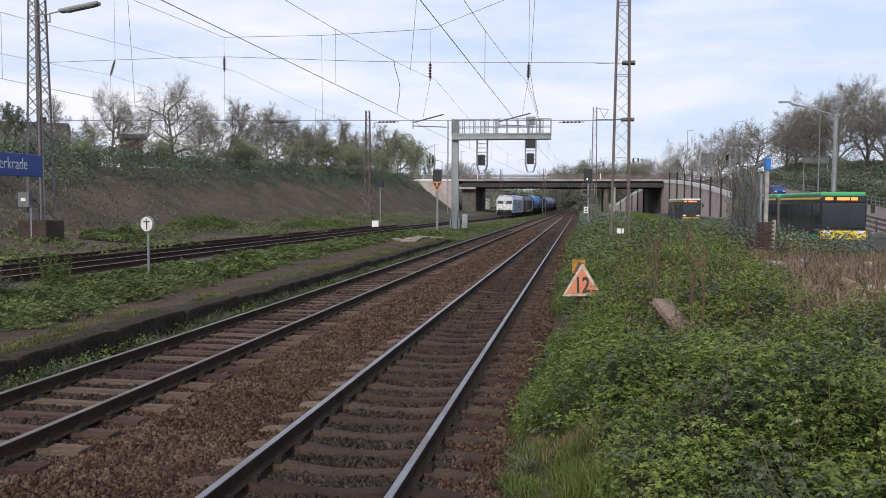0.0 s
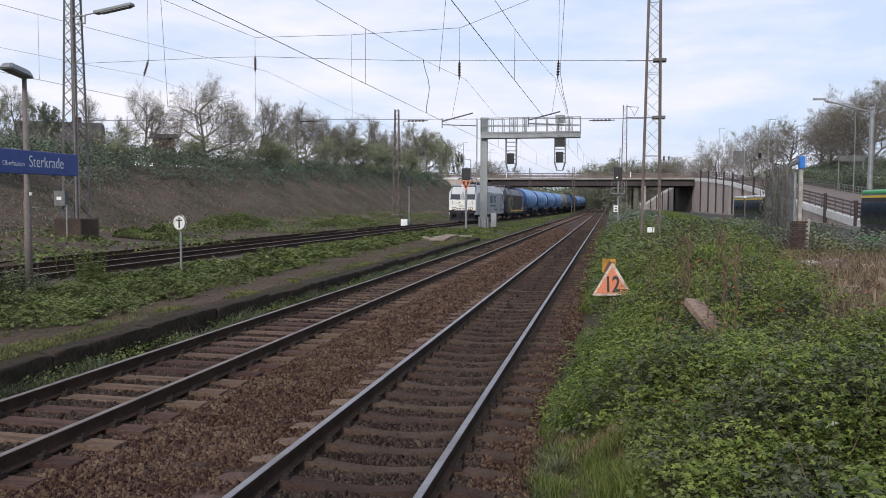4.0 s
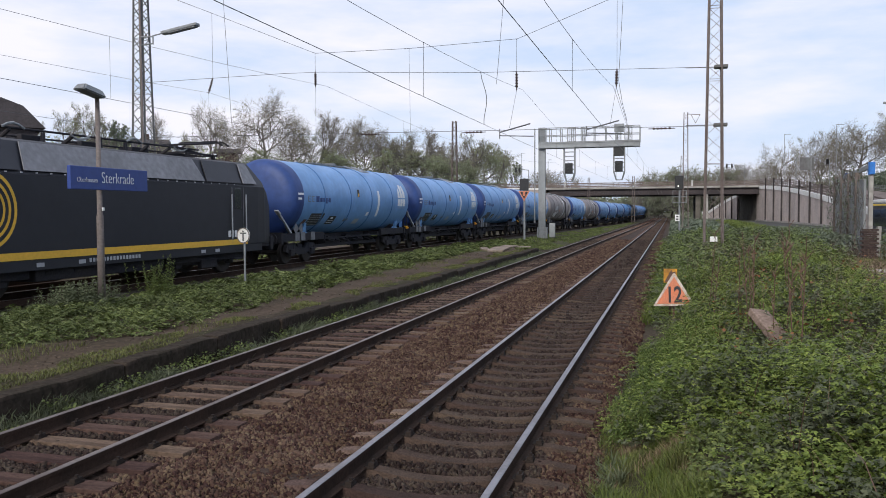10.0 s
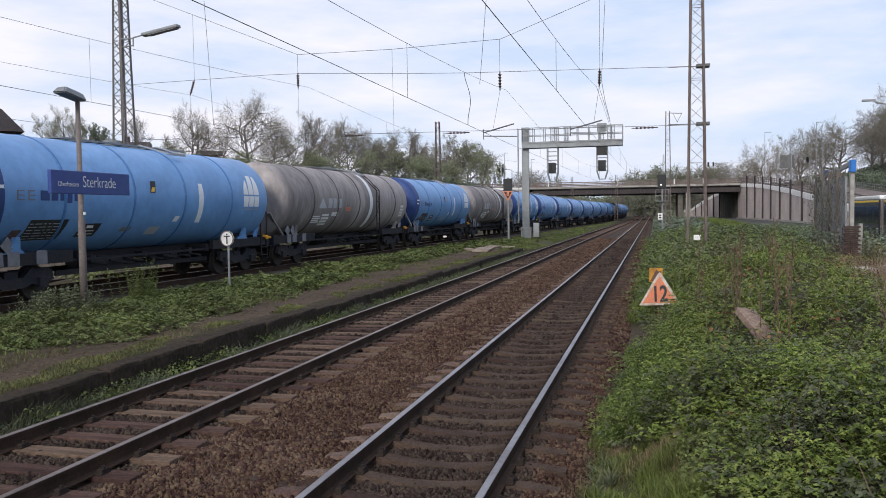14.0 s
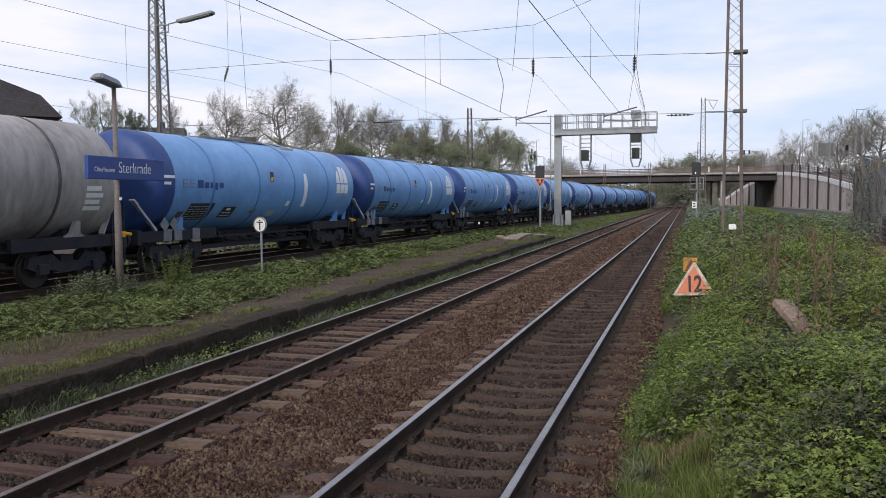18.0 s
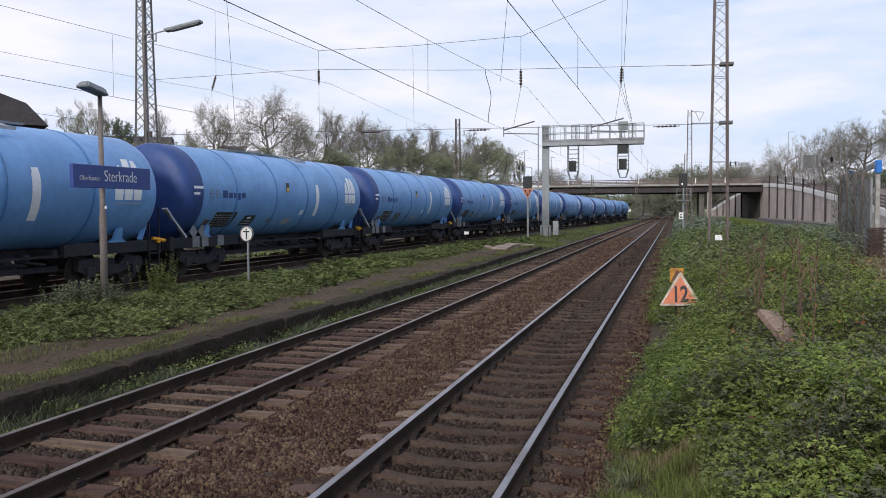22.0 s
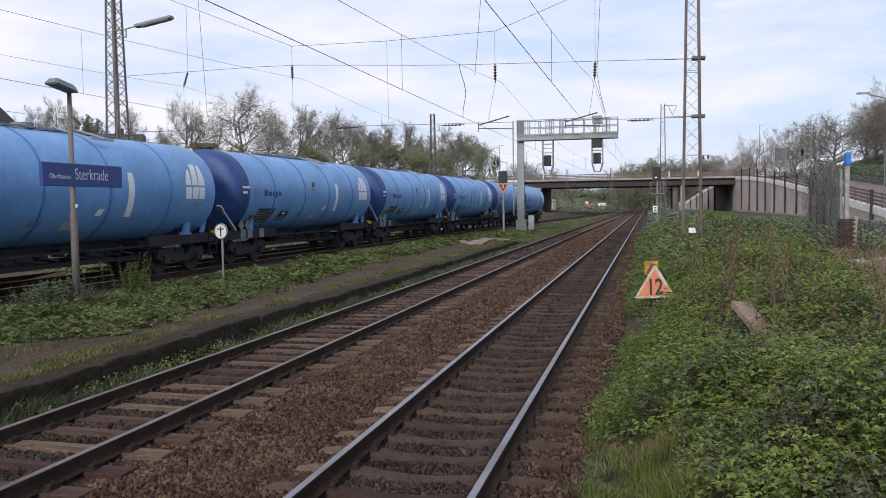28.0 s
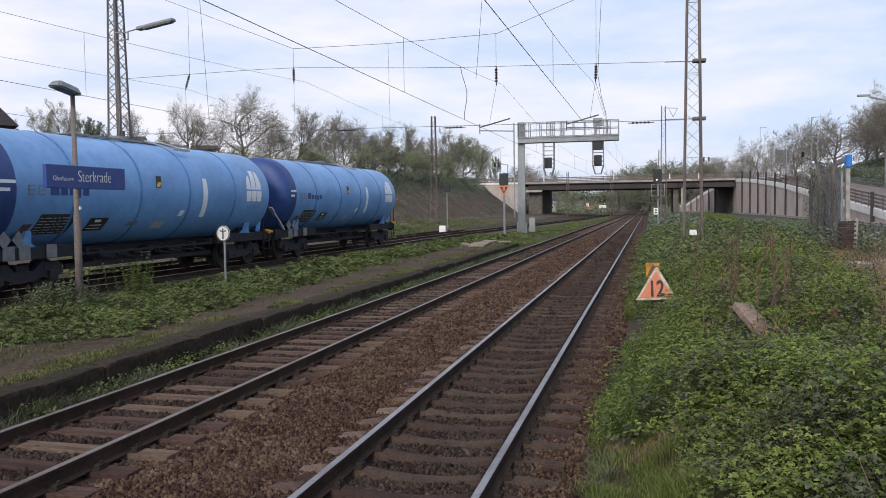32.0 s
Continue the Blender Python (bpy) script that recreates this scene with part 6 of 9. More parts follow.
blue_wagon, grey_wagon = tank_wagon(False), tank_wagon(True)
WAGON_AT = 38.1
for k in range(22):
    if k == 0:
        o = blue_wagon
    elif k == 4:
        o = grey_wagon
    else:
        o = copy_thing(grey_wagon if k == 6 else blue_wagon, Matrix())
    ln = GREY_LEN if k in (4, 6) else BLUE_LEN
    MOVES.append((o, train_rows(WAGON_AT, ln, ln - 4.4)))
    WAGON_AT += ln


# ---- locomotives ----
def loco_shell(name, parent, material, hw, zt_full, half, rake, nose_z, zb=0.95, hw_nose=1.18, shoulder=3.02, roof_in=0.42, taper=1.1):
    """The body: cab ends raked and narrowed, flat sides, leaning roof edges."""
    ys = [0.0, 0.05, 0.18, 0.45, 0.75, rake, rake + 0.02, 1.3, 1.6, 2.4, 5.0]
    ys = sorted(set(ys))
    st = [(-half + d, d) for d in ys] + [(half - d, d) for d in reversed(ys)]
    bm = bmesh.new()
    rings = []
    for y, d in st:
        zt = nose_z + (zt_full - nose_z) * min(1.0, max(0.0, d - 0.05) / (rake - 0.05))
        w = hw_nose + (hw - hw_nose) * min(1.0, d / taper) ** 0.7
        k = max(0.0, (zt - shoulder) / (zt_full - shoulder))
        s = min(zt, shoulder)
        half_ring = [(w - 0.02, zb), (w, zb + 0.05), (w, s - 0.02), (w - 0.03 * (k > 0), s), (w - roof_in * k, zt - 0.06 * k), (w - roof_in * k - 0.1, zt), (0.0, zt + 0.03)]
        ring = [bm.verts.new((x, y, z)) for x, z in half_ring] + [bm.verts.new((-x, y, z)) for x, z in reversed(half_ring[:-1])]
        rings.append(ring)
    n = len(rings[0])
    for p, q in zip(rings, rings[1:]):
        for i in range(n):
            bm.faces.new((p[i], p[(i + 1) % n], q[(i + 1) % n], q[i]))
    bm.faces.new(list(reversed(rings[0])))
    bm.faces.new(rings[-1])
    bmesh.ops.remove_doubles(bm, verts=bm.verts, dist=0.0005)
    return part(name, bm, material, parent)


def side_panel(name, parent, y0, y1, z0, z1, material, x, t=0.012, label="", shear=0.0, bevel=0.0):
    bm = bmesh.new()
    prism(bm, [(y0, z0), (y1, z0), (y1 + shear, z1), (y0 + shear, z1)], t, lambda u, v, k: (x + k, u, v))
    return part(name, bm, material, parent, label)


def front_slab(name, parent, x0, x1, d0, d1, half, rake, nose_z, zt, material, lift=0.012, label="", narrow=0.0):
    """A pane on the raked cab front (both depths are taken back from the nose)."""
    def p(x, d):
        z = nose_z + (zt - nose_z) * (d - 0.05) / (rake - 0.05)
        return Vector((x, -half + d, z))
    nrm = Vector((0, -(zt - nose_z), rake)).normalized()
    bm = bmesh.new()
    q = [p(x0, d0), p(x1, d0), p(x1 - narrow, d1), p(x0 + narrow, d1)]
    a, b = [bm.verts.new(v - nrm * 0.02) for v in q], [bm.verts.new(v + nrm * lift) for v in q]
    bm.faces.new(a)
    bm.faces.new(list(reversed(b)))
    for k in range(4):
        bm.faces.new((a[k], b[k], b[(k + 1) % 4], a[(k + 1) % 4]))
    return part(name, bm, material, parent, label)


def roof_gear(parent, zt, half, seed):
    """Pantographs, insulators, cables and boxes along the roof."""
    rnd = random.Random(seed)
    for y, d, up in ((-half + 3.2, 1, False), (half - 3.2, -1, seed == 1)):
        p = empty("pantograph", pose(0, y, zt + 0.02, 0, 0, 0 if d > 0 else 180))
        p.parent = parent
        h = 1.35 if up else 0.30
        bm = bmesh.new()
        for s in (-1, 1):
            bar(bm, (s * 0.5, -0.9, 0.18), (s * 0.5, 1.0, 0.18), 0.06)
            rod(bm, (s * 0.5, -0.7, 0), (s * 0.5, -0.7, 0.18), 0.08, n=8)
            rod(bm, (s * 0.5, 0.8, 0), (s * 0.5, 0.8, 0.18), 0.08, n=8)
        bar(bm, (-0.5, -0.9, 0.18), (0.5, -0.9, 0.18), 0.06)
        bar(bm, (-0.5, 1.0, 0.18), (0.5, 1.0, 0.18), 0.06)
        part("base_frame", bm, M["under"], p)
        bm = bmesh.new()
        knee = Vector((0, 1.15, 0.3 + h * 0.42))
        rod(bm, (0, -0.7, 0.24), knee, 0.05, n=8)
        for s in (-1, 1):
            rod(bm, knee + Vector((s * 0.25, 0, 0)), (s * 0.42, -0.75, 0.30 + h), 0.028, n=6)
        rod(bm, (-0.5, -0.75, 0.30 + h), (0.5, -0.75, 0.30 + h), 0.03, n=6)
        part("arm", bm, M["under"], p)
        bm = bmesh.new()
        for yy in (-0.98, -0.58):
            pts = [(-0.95, 0.2), (-0.72, 0.34), (0.72, 0.34), (0.95, 0.2)]
            for a, b in zip(pts, pts[1:]):
                bar(bm, (a[0], yy, a[1] + h), (b[0], yy, b[1] + h), 0.05)
        part("contact_bow", bm, M["under"], p)
    for k in range(9):
        y = -half + 4.6 + k * (2 * half - 9.2) / 8
        bm = bmesh.new()
        rod(bm, (0.25 * rnd.choice((-1, 1)), y, zt), (0.25, y, zt + 0.32), 0.07, 0.05, n=8)
        part("roof_insulator", bm, M["under"], parent)
        if k % 2:
            bm = bmesh.new()
            box(bm, (-0.3, y, zt + 0.14), (0.5, 0.8, 0.24), 0.02)
            part("roof_box", bm, M["under"], parent)
    bm = bmesh.new()
    rod(bm, (0.2, -half + 3, zt + 0.36), (0.25, half - 3, zt + 0.36), 0.03, n=6)
    rod(bm, (-0.25, -half + 2.2, zt + 0.2), (-0.2, half - 2.4, zt + 0.22), 0.025, n=6)
    part("roof_cable", bm, M["under"], parent)
    for k in range(5):
        bm = bmesh.new()
        y = -half + 4.2 + k * 2.3
        pts = [(0.25, y + 0.18 * j, zt + 0.36 + 0.12 * math.sin(j * math.pi / 4) * (1 if k % 2 else -1)) for j in range(5)]
        for a, b in zip(pts, pts[1:]):
            rod(bm, a, b, 0.035, n=6)
        part("cable_loop", bm, M["galv"], parent)


HEADLAMP = glow("headlamp_glow", (0.75, 0.66, 0.5), 0.12)


def silver_loco():
    L = empty("locomotive")
    tagged(L, "silver grey electric locomotive with a bright blue side stripe", "locomotive")
    half, rake, nose, zt, hw = 8.85, 0.95, 2.26, 3.80, 1.49
    body = loco_shell("body", L, M["loco_silver"], hw, zt, half, rake, nose, zb=0.76, hw_nose=1.36, taper=0.7)
    x = hw
    side_panel("blue_stripe", L, -5.65, -3.85, 0.77, 3.00, M["loco_blue"], x - 0.004, 0.014, "bright blue painted stripe")
    bm = bmesh.new()
    q = [(-5.85, 3.02), (-4.05, 3.02), (-4.2, 3.74), (-6.0, 3.74)]
    prism(bm, q, 0.012, lambda u, v, k: (x - 0.02 - (v - 3.0) * 0.52 + k, u + 0.2, v))
    part("blue_roof_stripe", bm, M["loco_blue"], L)
    # roof side cowls
    for y0, y1, z1 in ((-2.9, 1.0, 3.72), (1.1, 4.4, 3.86), (4.5, 7.2, 3.70)):
        bm = bmesh.new()
        prism(bm, [(y0, 3.10), (y1, 3.10), (y1 - 0.25, z1), (y0 + 0.25, z1)], 0.03, lambda u, v, k: (x - 0.03 - (v - 3.05) * 0.52 + k, u, v))
        part("roof_cowl", bm, M["loco_silver"], L)
    bm = bmesh.new()
    for k in range(22):
        box(bm, (x + 0.006, -2.9 + k * 0.46, 3.035), (0.02, 0.38, 0.022))
    part("gutter", bm, M["white_paint"], L)
    # windscreen and front
    front_slab("windscreen", L, -1.24, 1.24, 0.06, 0.86, half, rake, nose, zt, M["glass"], label="wide dark windscreen pane", narrow=0.03)
    front_slab("sun_blind", L, -1.17, -0.02, 0.36, 0.80, half, rake, nose, zt, M["blind"], lift=0.018, label="lowered pale sun blind", narrow=0.02)
    front_slab("sun_blind", L, 0.02, 1.17, 0.36, 0.80, half, rake, nose, zt, M["blind"], lift=0.020, label="lowered pale sun blind", narrow=0.02)
    front_slab("screen_header", L, -1.2, 1.2, 0.87, 0.94, half, rake, nose, zt, M["loco_roof"], lift=0.01)
    # added panel, whiter than the silver shell: sunlight on the nose as colour
    bm = bmesh.new()
    box(bm, (0, -half - 0.002, 1.72), (2.66, 0.012, 1.02), 0.004)
    part("front_panel", bm, M["loco_white"], L, "cab front panel whitened as if sunlit")
    for s in (-1, 1):
        bm = bmesh.new()
        bar(bm, (s * 0.12, -half - 0.02, nose + 0.15), (s * 0.55, -half - 0.03, nose - 0.06), 0.03)
        bar(bm, (s * 0.12, -half - 0.02, nose + 0.15), (s * 0.05, -half + 0.35, nose + 0.72), 0.025)
        part("wiper", bm, M["black"], L)
        bm = bmesh.new()
        box(bm, (s * 0.82, -half - 0.02, 1.36), (0.46, 0.06, 0.24), 0.02)
        hl = part("headlight", bm, M["charcoal"], L)
        for k in (-1, 1):
            bm = bmesh.new()
            rod(bm, (s * 0.82 + k * 0.11, -half - 0.04, 1.36), (s * 0.82 + k * 0.11, -half - 0.065, 1.36), 0.085, n=14)
            part("lamp_lens", bm, HEADLAMP, hl)
        bm = bmesh.new()
        box(bm, (s * 1.0, -half - 0.03, 2.02), (0.05, 0.05, 0.34))
        part("grab_rail", bm, M["galv"], L)
        bm = bmesh.new()
        box(bm, (s * 0.875, -half - 0.62, 1.0), (0.52, 0.10, 0.34), 0.03)
        part("buffer_shield", bm, M["under"], L)
    bm = bmesh.new()
    box(bm, (0, -half - 0.01, 1.94), (0.26, 0.06, 0.22), 0.02)
    part("top_headlight", bm, HEADLAMP, L)
    bm = bmesh.new()
    for s in (-1, 1):
        box(bm, (s * 0.3, -half - 0.02, 1.98), (0.14, 0.05, 0.09), 0.01)
    box(bm, (0, -half - 0.015, 1.84), (2.3, 0.02, 0.012))
    part("front_trim", bm, M["charcoal"], L)
    bm = bmesh.new()
    for k in range(6):
        box(bm, (-0.27 + 0.108 * k, -half - 0.008, 1.62), (0.07, 0.012, 0.085))
    for k in range(8):
        if k != 3:
            box(bm, (-0.46 + 0.13 * k, -half - 0.008, 1.36), (0.085, 0.012, 0.15))
    part("number_bars", bm, M["charcoal"], L)
    bm = bmesh.new()
    box(bm, (0, -half - 0.05, 1.12), (2.75, 0.16, 0.14), 0.02)
    box(bm, (0, -half + 0.1, 0.72), (2.5, 0.4, 0.55), 0.04)
    prism(bm, [(-1.3, 0.18), (1.3, 0.18), (1.2, 0.5), (-1.2, 0.5)], 0.1, lambda u, v, k: (u, -half - 0.12 + k + (v - 0.18) * 0.4, v))
    part("front_apron", bm, M["under"], L, "black front apron and snow plough")
    # cab doors and windows on the side, at both ends
    for d in (-1, 1):
        yw, yd = d * 7.25, d * 6.25
        bm = bmesh.new()
        box(bm, (x - 0.0, yw + (-0.12 * d), 2.58), (0.03, 0.62, 0.78), 0.012)
        part("cab_window", bm, M["glass"], L, "dark cab side window")
        bm = bmesh.new()
        for a, b, c, e in ((yd - 0.36, yd - 0.35, 1.1, 3.0), (yd + 0.35, yd + 0.36, 1.1, 3.0), (yd - 0.36, yd + 0.36, 2.99, 3.0)):
            box(bm, (x + 0.004, (a + b) / 2, (c + e) / 2), (0.012, max(0.02, b - a), max(0.02, e - c)))
        dr = part("door_seam", bm, M["loco_roof"], L)
        for yy in (yd - 0.44, yd + 0.44):
            bm = bmesh.new()
            bar(bm, (x + 0.05, yy, 1.3), (x + 0.05, yy, 2.75), 0.035)
            part("grab_rail", bm, M["loco_silver"], L)
        bm = bmesh.new()
        for z in (1.65, 2.15):
            bar(bm, (x + 0.03, yd - d * 0.25, z), (x + 0.03, yd - d * 0.1, z), 0.03)
        part("door_handle", bm, M["charcoal"], L)
        for yy, w, z in ((yw, 0.34, 1.16), (yd, 0.62, 1.16)):
            bm = bmesh.new()
            box(bm, (x + 0.002, yy, z), (0.014, w, 0.24), 0.004)
            part("step_recess", bm, M["black"], L)
        bm = bmesh.new()
        for z in (0.45, 0.75):
            box(bm, (x - 0.1, yd, z), (0.2, 0.55, 0.04))
        part("cab_step", bm, M["under"], L)
    # name in plain shapes, slogan, plates
    nm = []
    y = -0.4
    for k in range(6):
        if k == 3:
            for z in (1.98, 2.28, 2.58):
                nm.append(("teal", y, y + 0.36, z, z + 0.14))
            y += 0.5
            continue
        if k == 0:
            nm.append(("charcoal", y, y + 0.30, 1.97, 2.73))
            y += 0.48
        elif k == 1:
            nm.append(("charcoal", y, y + 0.13, 1.97, 2.73))
            y += 0.26
        elif k == 2:
            nm += [("charcoal", y, y + 0.12, 1.97, 2.73), ("charcoal", y + 0.2, y + 0.48, 1.97, 2.73)]
            y += 0.6
        elif k == 4:
            nm.append(("slash2", y, y + 0.32, 1.97, 2.73))
            y += 0.62
        else:
            nm += [("charcoal", y, y + 0.36, 1.97, 2.30), ("charcoal", y, y + 0.36, 2.40, 2.73)]
    for mm in ("charcoal", "teal"):
        bm = bmesh.new()
        for c, a, b, z0, z1 in nm:
            if (c == "teal") != (mm == "teal"):
                continue
            sh = {"slash": -0.18, "slash2": 0.18}.get(c, 0.0)
            if c == "slash":
                a, b = a + 0.18, b + 0.18
            prism(bm, [(a, z0), (b, z0), (b + sh, z1), (a + sh, z1)], 0.006, lambda u, v, k: (x + 0.002 + k, 2.42 + (u - 2.42) * 1.36, 2.73 + (v - 2.73) * 1.02))
        part("name_mark", bm, M[mm], L, "large teal bars" if mm == "teal" else "large charcoal bars")
    words("slogan", "YOUR FREIGHT FORCE", 0.37, M["charcoal"], L, pose(x + 0.004, 0.80, 1.66, 90, 0, 90) @ Matrix.Diagonal((1.0, 0.82, 1, 1)), bold=0.003)
    for yy, w, z, h in ((-2.75, 0.4, 1.28, 0.14), (-1.35, 0.32, 1.22, 0.24), (1.25, 0.26, 1.35, 0.22), (3.35, 0.26, 1.22, 0.22)):
        bm = bmesh.new()
        box(bm, (x + 0.003, yy, z), (0.014, w, h), 0.003)
        part("side_socket", bm, M["charcoal"], L)
    bm = bmesh.new()
    for k in range(17):
        box(bm, (x + 0.003, 1.75 + 0.105 * k, 1.27), (0.01, 0.07, 0.13))
    part("number_bars", bm, M["charcoal"], L)
    bm = bmesh.new()
    box(bm, (0, 0, 0.72), (2.5, 5.2, 0.55), 0.04)
    for k in range(6):
        box(bm, (1.2, -2.3 + 0.9 * k, 0.7), (0.25, 0.7, 0.45), 0.03)
    box(bm, (0, 0, 0.95), (2.7, 17.2, 0.1))
    part("underframe", bm, M["under"], L)
    for y in (-5.2, 5.2):
        bogie(L, y, 2.6, 0.6, True)
    buffers(L, (-9.45, 9.45))
    roof_gear(L, zt, half, 1)
    return L


def black_loco():
    L = empty("locomotive")
    tagged(L, "blue-black electric locomotive with golden rings and stripe", "locomotive")
    half, rake, nose, zt, hw = 8.9, 1.25, 2.20, 3.85, 1.50
    loco_shell("body", L, M["loco_black"], hw, zt, half, rake, nose, hw_nose=1.25, shoulder=3.0, taper=0.9)
    x = hw
    front_slab("windscreen", L, -1.12, 1.12, 0.2, 0.92, half, rake, nose, zt, M["glass"], label="large dark windscreen", narrow=0.06)
    front_slab("sun_blind", L, -1.0, 1.0, 0.5, 0.88, half, rake, nose, zt, M["loco_white"], lift=0.018)
    front_slab("cab_brow", L, -1.1, 1.1, 0.96, 1.3, half, rake, nose, zt, M["loco_roof"], lift=0.012)
    bm = bmesh.new()
    box(bm, (0, -half + 1.05, zt - 0.2), (0.5, 0.2, 0.2), 0.03)
    part("top_headlight", bm, M["loco_white"], L)
    for k, (z, mm) in enumerate(((1.98, "loco_white"), (1.72, "loco_white"), (1.56, "loco_white"), (1.40, "orange"), (1.25, "orange"))):
        bm = bmesh.new()
        box(bm, (0, -half - 0.01, z), (2.0 if k == 0 else 1.9, 0.03, 0.22 if k == 0 else 0.11), 0.01)
        part("nose_bar", bm, mat("dull_red_paint", (0.28, 0.05, 0.04), None, 0.6) if mm == "orange" else M["loco_silver"], L)
    for s in (-1, 1):
        bm = bmesh.new()
        box(bm, (s * 1.08, -half + 0.01, 1.66), (0.34, 0.1, 0.5), 0.04)
        hl = part("headlight", bm, M["loco_white"], L, "pale headlight cluster")
        bm = bmesh.new()
        rod(bm, (s * 1.08, -half - 0.04, 1.75), (s * 1.08, -half - 0.06, 1.75), 0.1, n=14)
        part("lamp_lens", bm, M["glass"], hl)
    # grey roof cowls
    for y0, y1, mm in ((-7.4, -5.4, "loco_roof"), (-5.3, -3.1, "loco_black"), (-3.0, 4.4, "loco_roof"), (4.5, 6.6, "loco_black"), (6.7, 7.6, "loco_roof")):
        bm = bmesh.new()
        prism(bm, [(y0, 3.08), (y1, 3.08), (y1 - 0.2, 3.78), (y0 + 0.2, 3.78)], 0.03, lambda u, v, k: (x - 0.02 - (v - 3.05) * 0.5 + k, u, v))
        part("roof_cowl", bm, M[mm], L)
    bm = bmesh.new()
    for k in range(26):
        box(bm, (x + 0.004, -5.4 + 0.46 * k, 3.03), (0.014, 0.06, 0.03))
    part("gutter_studs", bm, M["loco_silver"], L)
    # rings and stripe
    for r, t in ((0.92, 0.085), (0.74, 0.075), (0.57, 0.07)):
        bm = bmesh.new()
        n = 40
        inner, outer = [], []
        for k in range(n):
            a = 2 * math.pi * k / n
            inner.append(bm.verts.new((x + 0.006, -4.15 + (r - t) * 0.97 * math.cos(a), 2.16 + (r - t) * math.sin(a))))
            outer.append(bm.verts.new((x + 0.006, -4.15 + r * 0.97 * math.cos(a), 2.16 + r * math.sin(a))))
        for k in range(n):
            bm.faces.new((inner[k], inner[(k + 1) % n], outer[(k + 1) % n], outer[k]))
        part("gold_ring", bm, M["gold"], L)
    side_panel("gold_stripe", L, -5.1, 6.9, 0.98, 1.16, M["gold"], x + 0.001, 0.008, "golden yellow stripe")
    bm = bmesh.new()
    for k in range(6):
        box(bm, (x + 0.004, 5.75 + 0.2 * k, 1.36), (0.01, 0.14, 0.22))
    part("name_bars", bm, M["white"], L)
    for d in (-1, 1):
        yd = d * 6.3
        bm = bmesh.new()
        box(bm, (x, yd, 2.55), (0.03, 0.42, 0.72), 0.012)
        part("door_window", bm, M["glass"], L)
        bm = bmesh.new()
        box(bm, (x + 0.004, yd - 0.36, 2.0), (0.012, 0.02, 1.9))
        box(bm, (x + 0.004, yd + 0.36, 2.0), (0.012, 0.02, 1.9))
        part("door_seam", bm, M["loco_roof"], L)
        for yy in (yd - 0.45, yd + 0.45):
            bm = bmesh.new()
            bar(bm, (x + 0.06, yy, 1.2), (x + 0.06, yy, 2.7), 0.035)
            part("grab_rail", bm, M["loco_silver"], L)
        bm = bmesh.new()
        for z in (0.5, 0.8):
            box(bm, (x - 0.1, yd, z), (0.2, 0.5, 0.04))
        part("cab_step", bm, M["under"], L)
    bm = bmesh.new()
    for k in range(16):
        box(bm, (x + 0.003, -0.9 + 0.13 * k, 0.86), (0.01, 0.08, 0.1))
    for yy in (-4.3, -2.6, -1.2, 4.2, 5.0):
        box(bm, (x + 0.003, yy, 0.84), (0.01, 0.24, 0.1))
    part("number_bars", bm, M["loco_silver"], L)
    side_panel("skirt", L, -7.9, 7.9, 0.72, 0.96, M["loco_black"], x - 0.03, 0.03)
    bm = bmesh.new()
    box(bm, (0, -half - 0.02, 0.95), (2.7, 0.2, 0.5), 0.04)
    box(bm, (0, half + 0.02, 0.95), (2.7, 0.2, 0.5), 0.04)
    box(bm, (0, 0, 0.66), (2.5, 5.0, 0.5), 0.04)
    for k in range(5):
        rod(bm, (1.1, -2.2 + 1.0 * k, 0.62), (1.1, -1.5 + 1.0 * k, 0.62), 0.17, n=12)
    box(bm, (0, 0, 0.9), (2.7, 17.3, 0.1))
    part("underframe", bm, M["under"], L)
    for y in (-4.9, 4.9):
        bogie(L, y, 3.0, 0.6, True)
    buffers(L, (-9.49, 9.49))
    roof_gear(L, zt, half, 2)
    return L


MOVES.append((silver_loco(), train_rows(0, LOCO, 10.4)))
MOVES.append((black_loco(), train_rows(LOCO, 18.98, 9.8)))


# ---- plants ----
def fast_mesh(name, verts, faces, material, smooth_it=False):
    """A mesh from arrays: verts (n, 3), faces (m, k)."""
    me = bpy.data.meshes.new(name)
    n, (m, k) = len(verts), faces.shape
    me.vertices.add(n)
    me.vertices.foreach_set("co", np.ascontiguousarray(verts, dtype=np.float32).ravel())
    me.loops.add(m * k)
    me.loops.foreach_set("vertex_index", np.ascontiguousarray(faces, dtype=np.int32).ravel())
    me.polygons.add(m)
    me.polygons.foreach_set("loop_start", np.arange(0, m * k, k, dtype=np.int32))
    me.materials.append(material)
    me.update(calc_edges=True)
    me.validate()
    return me


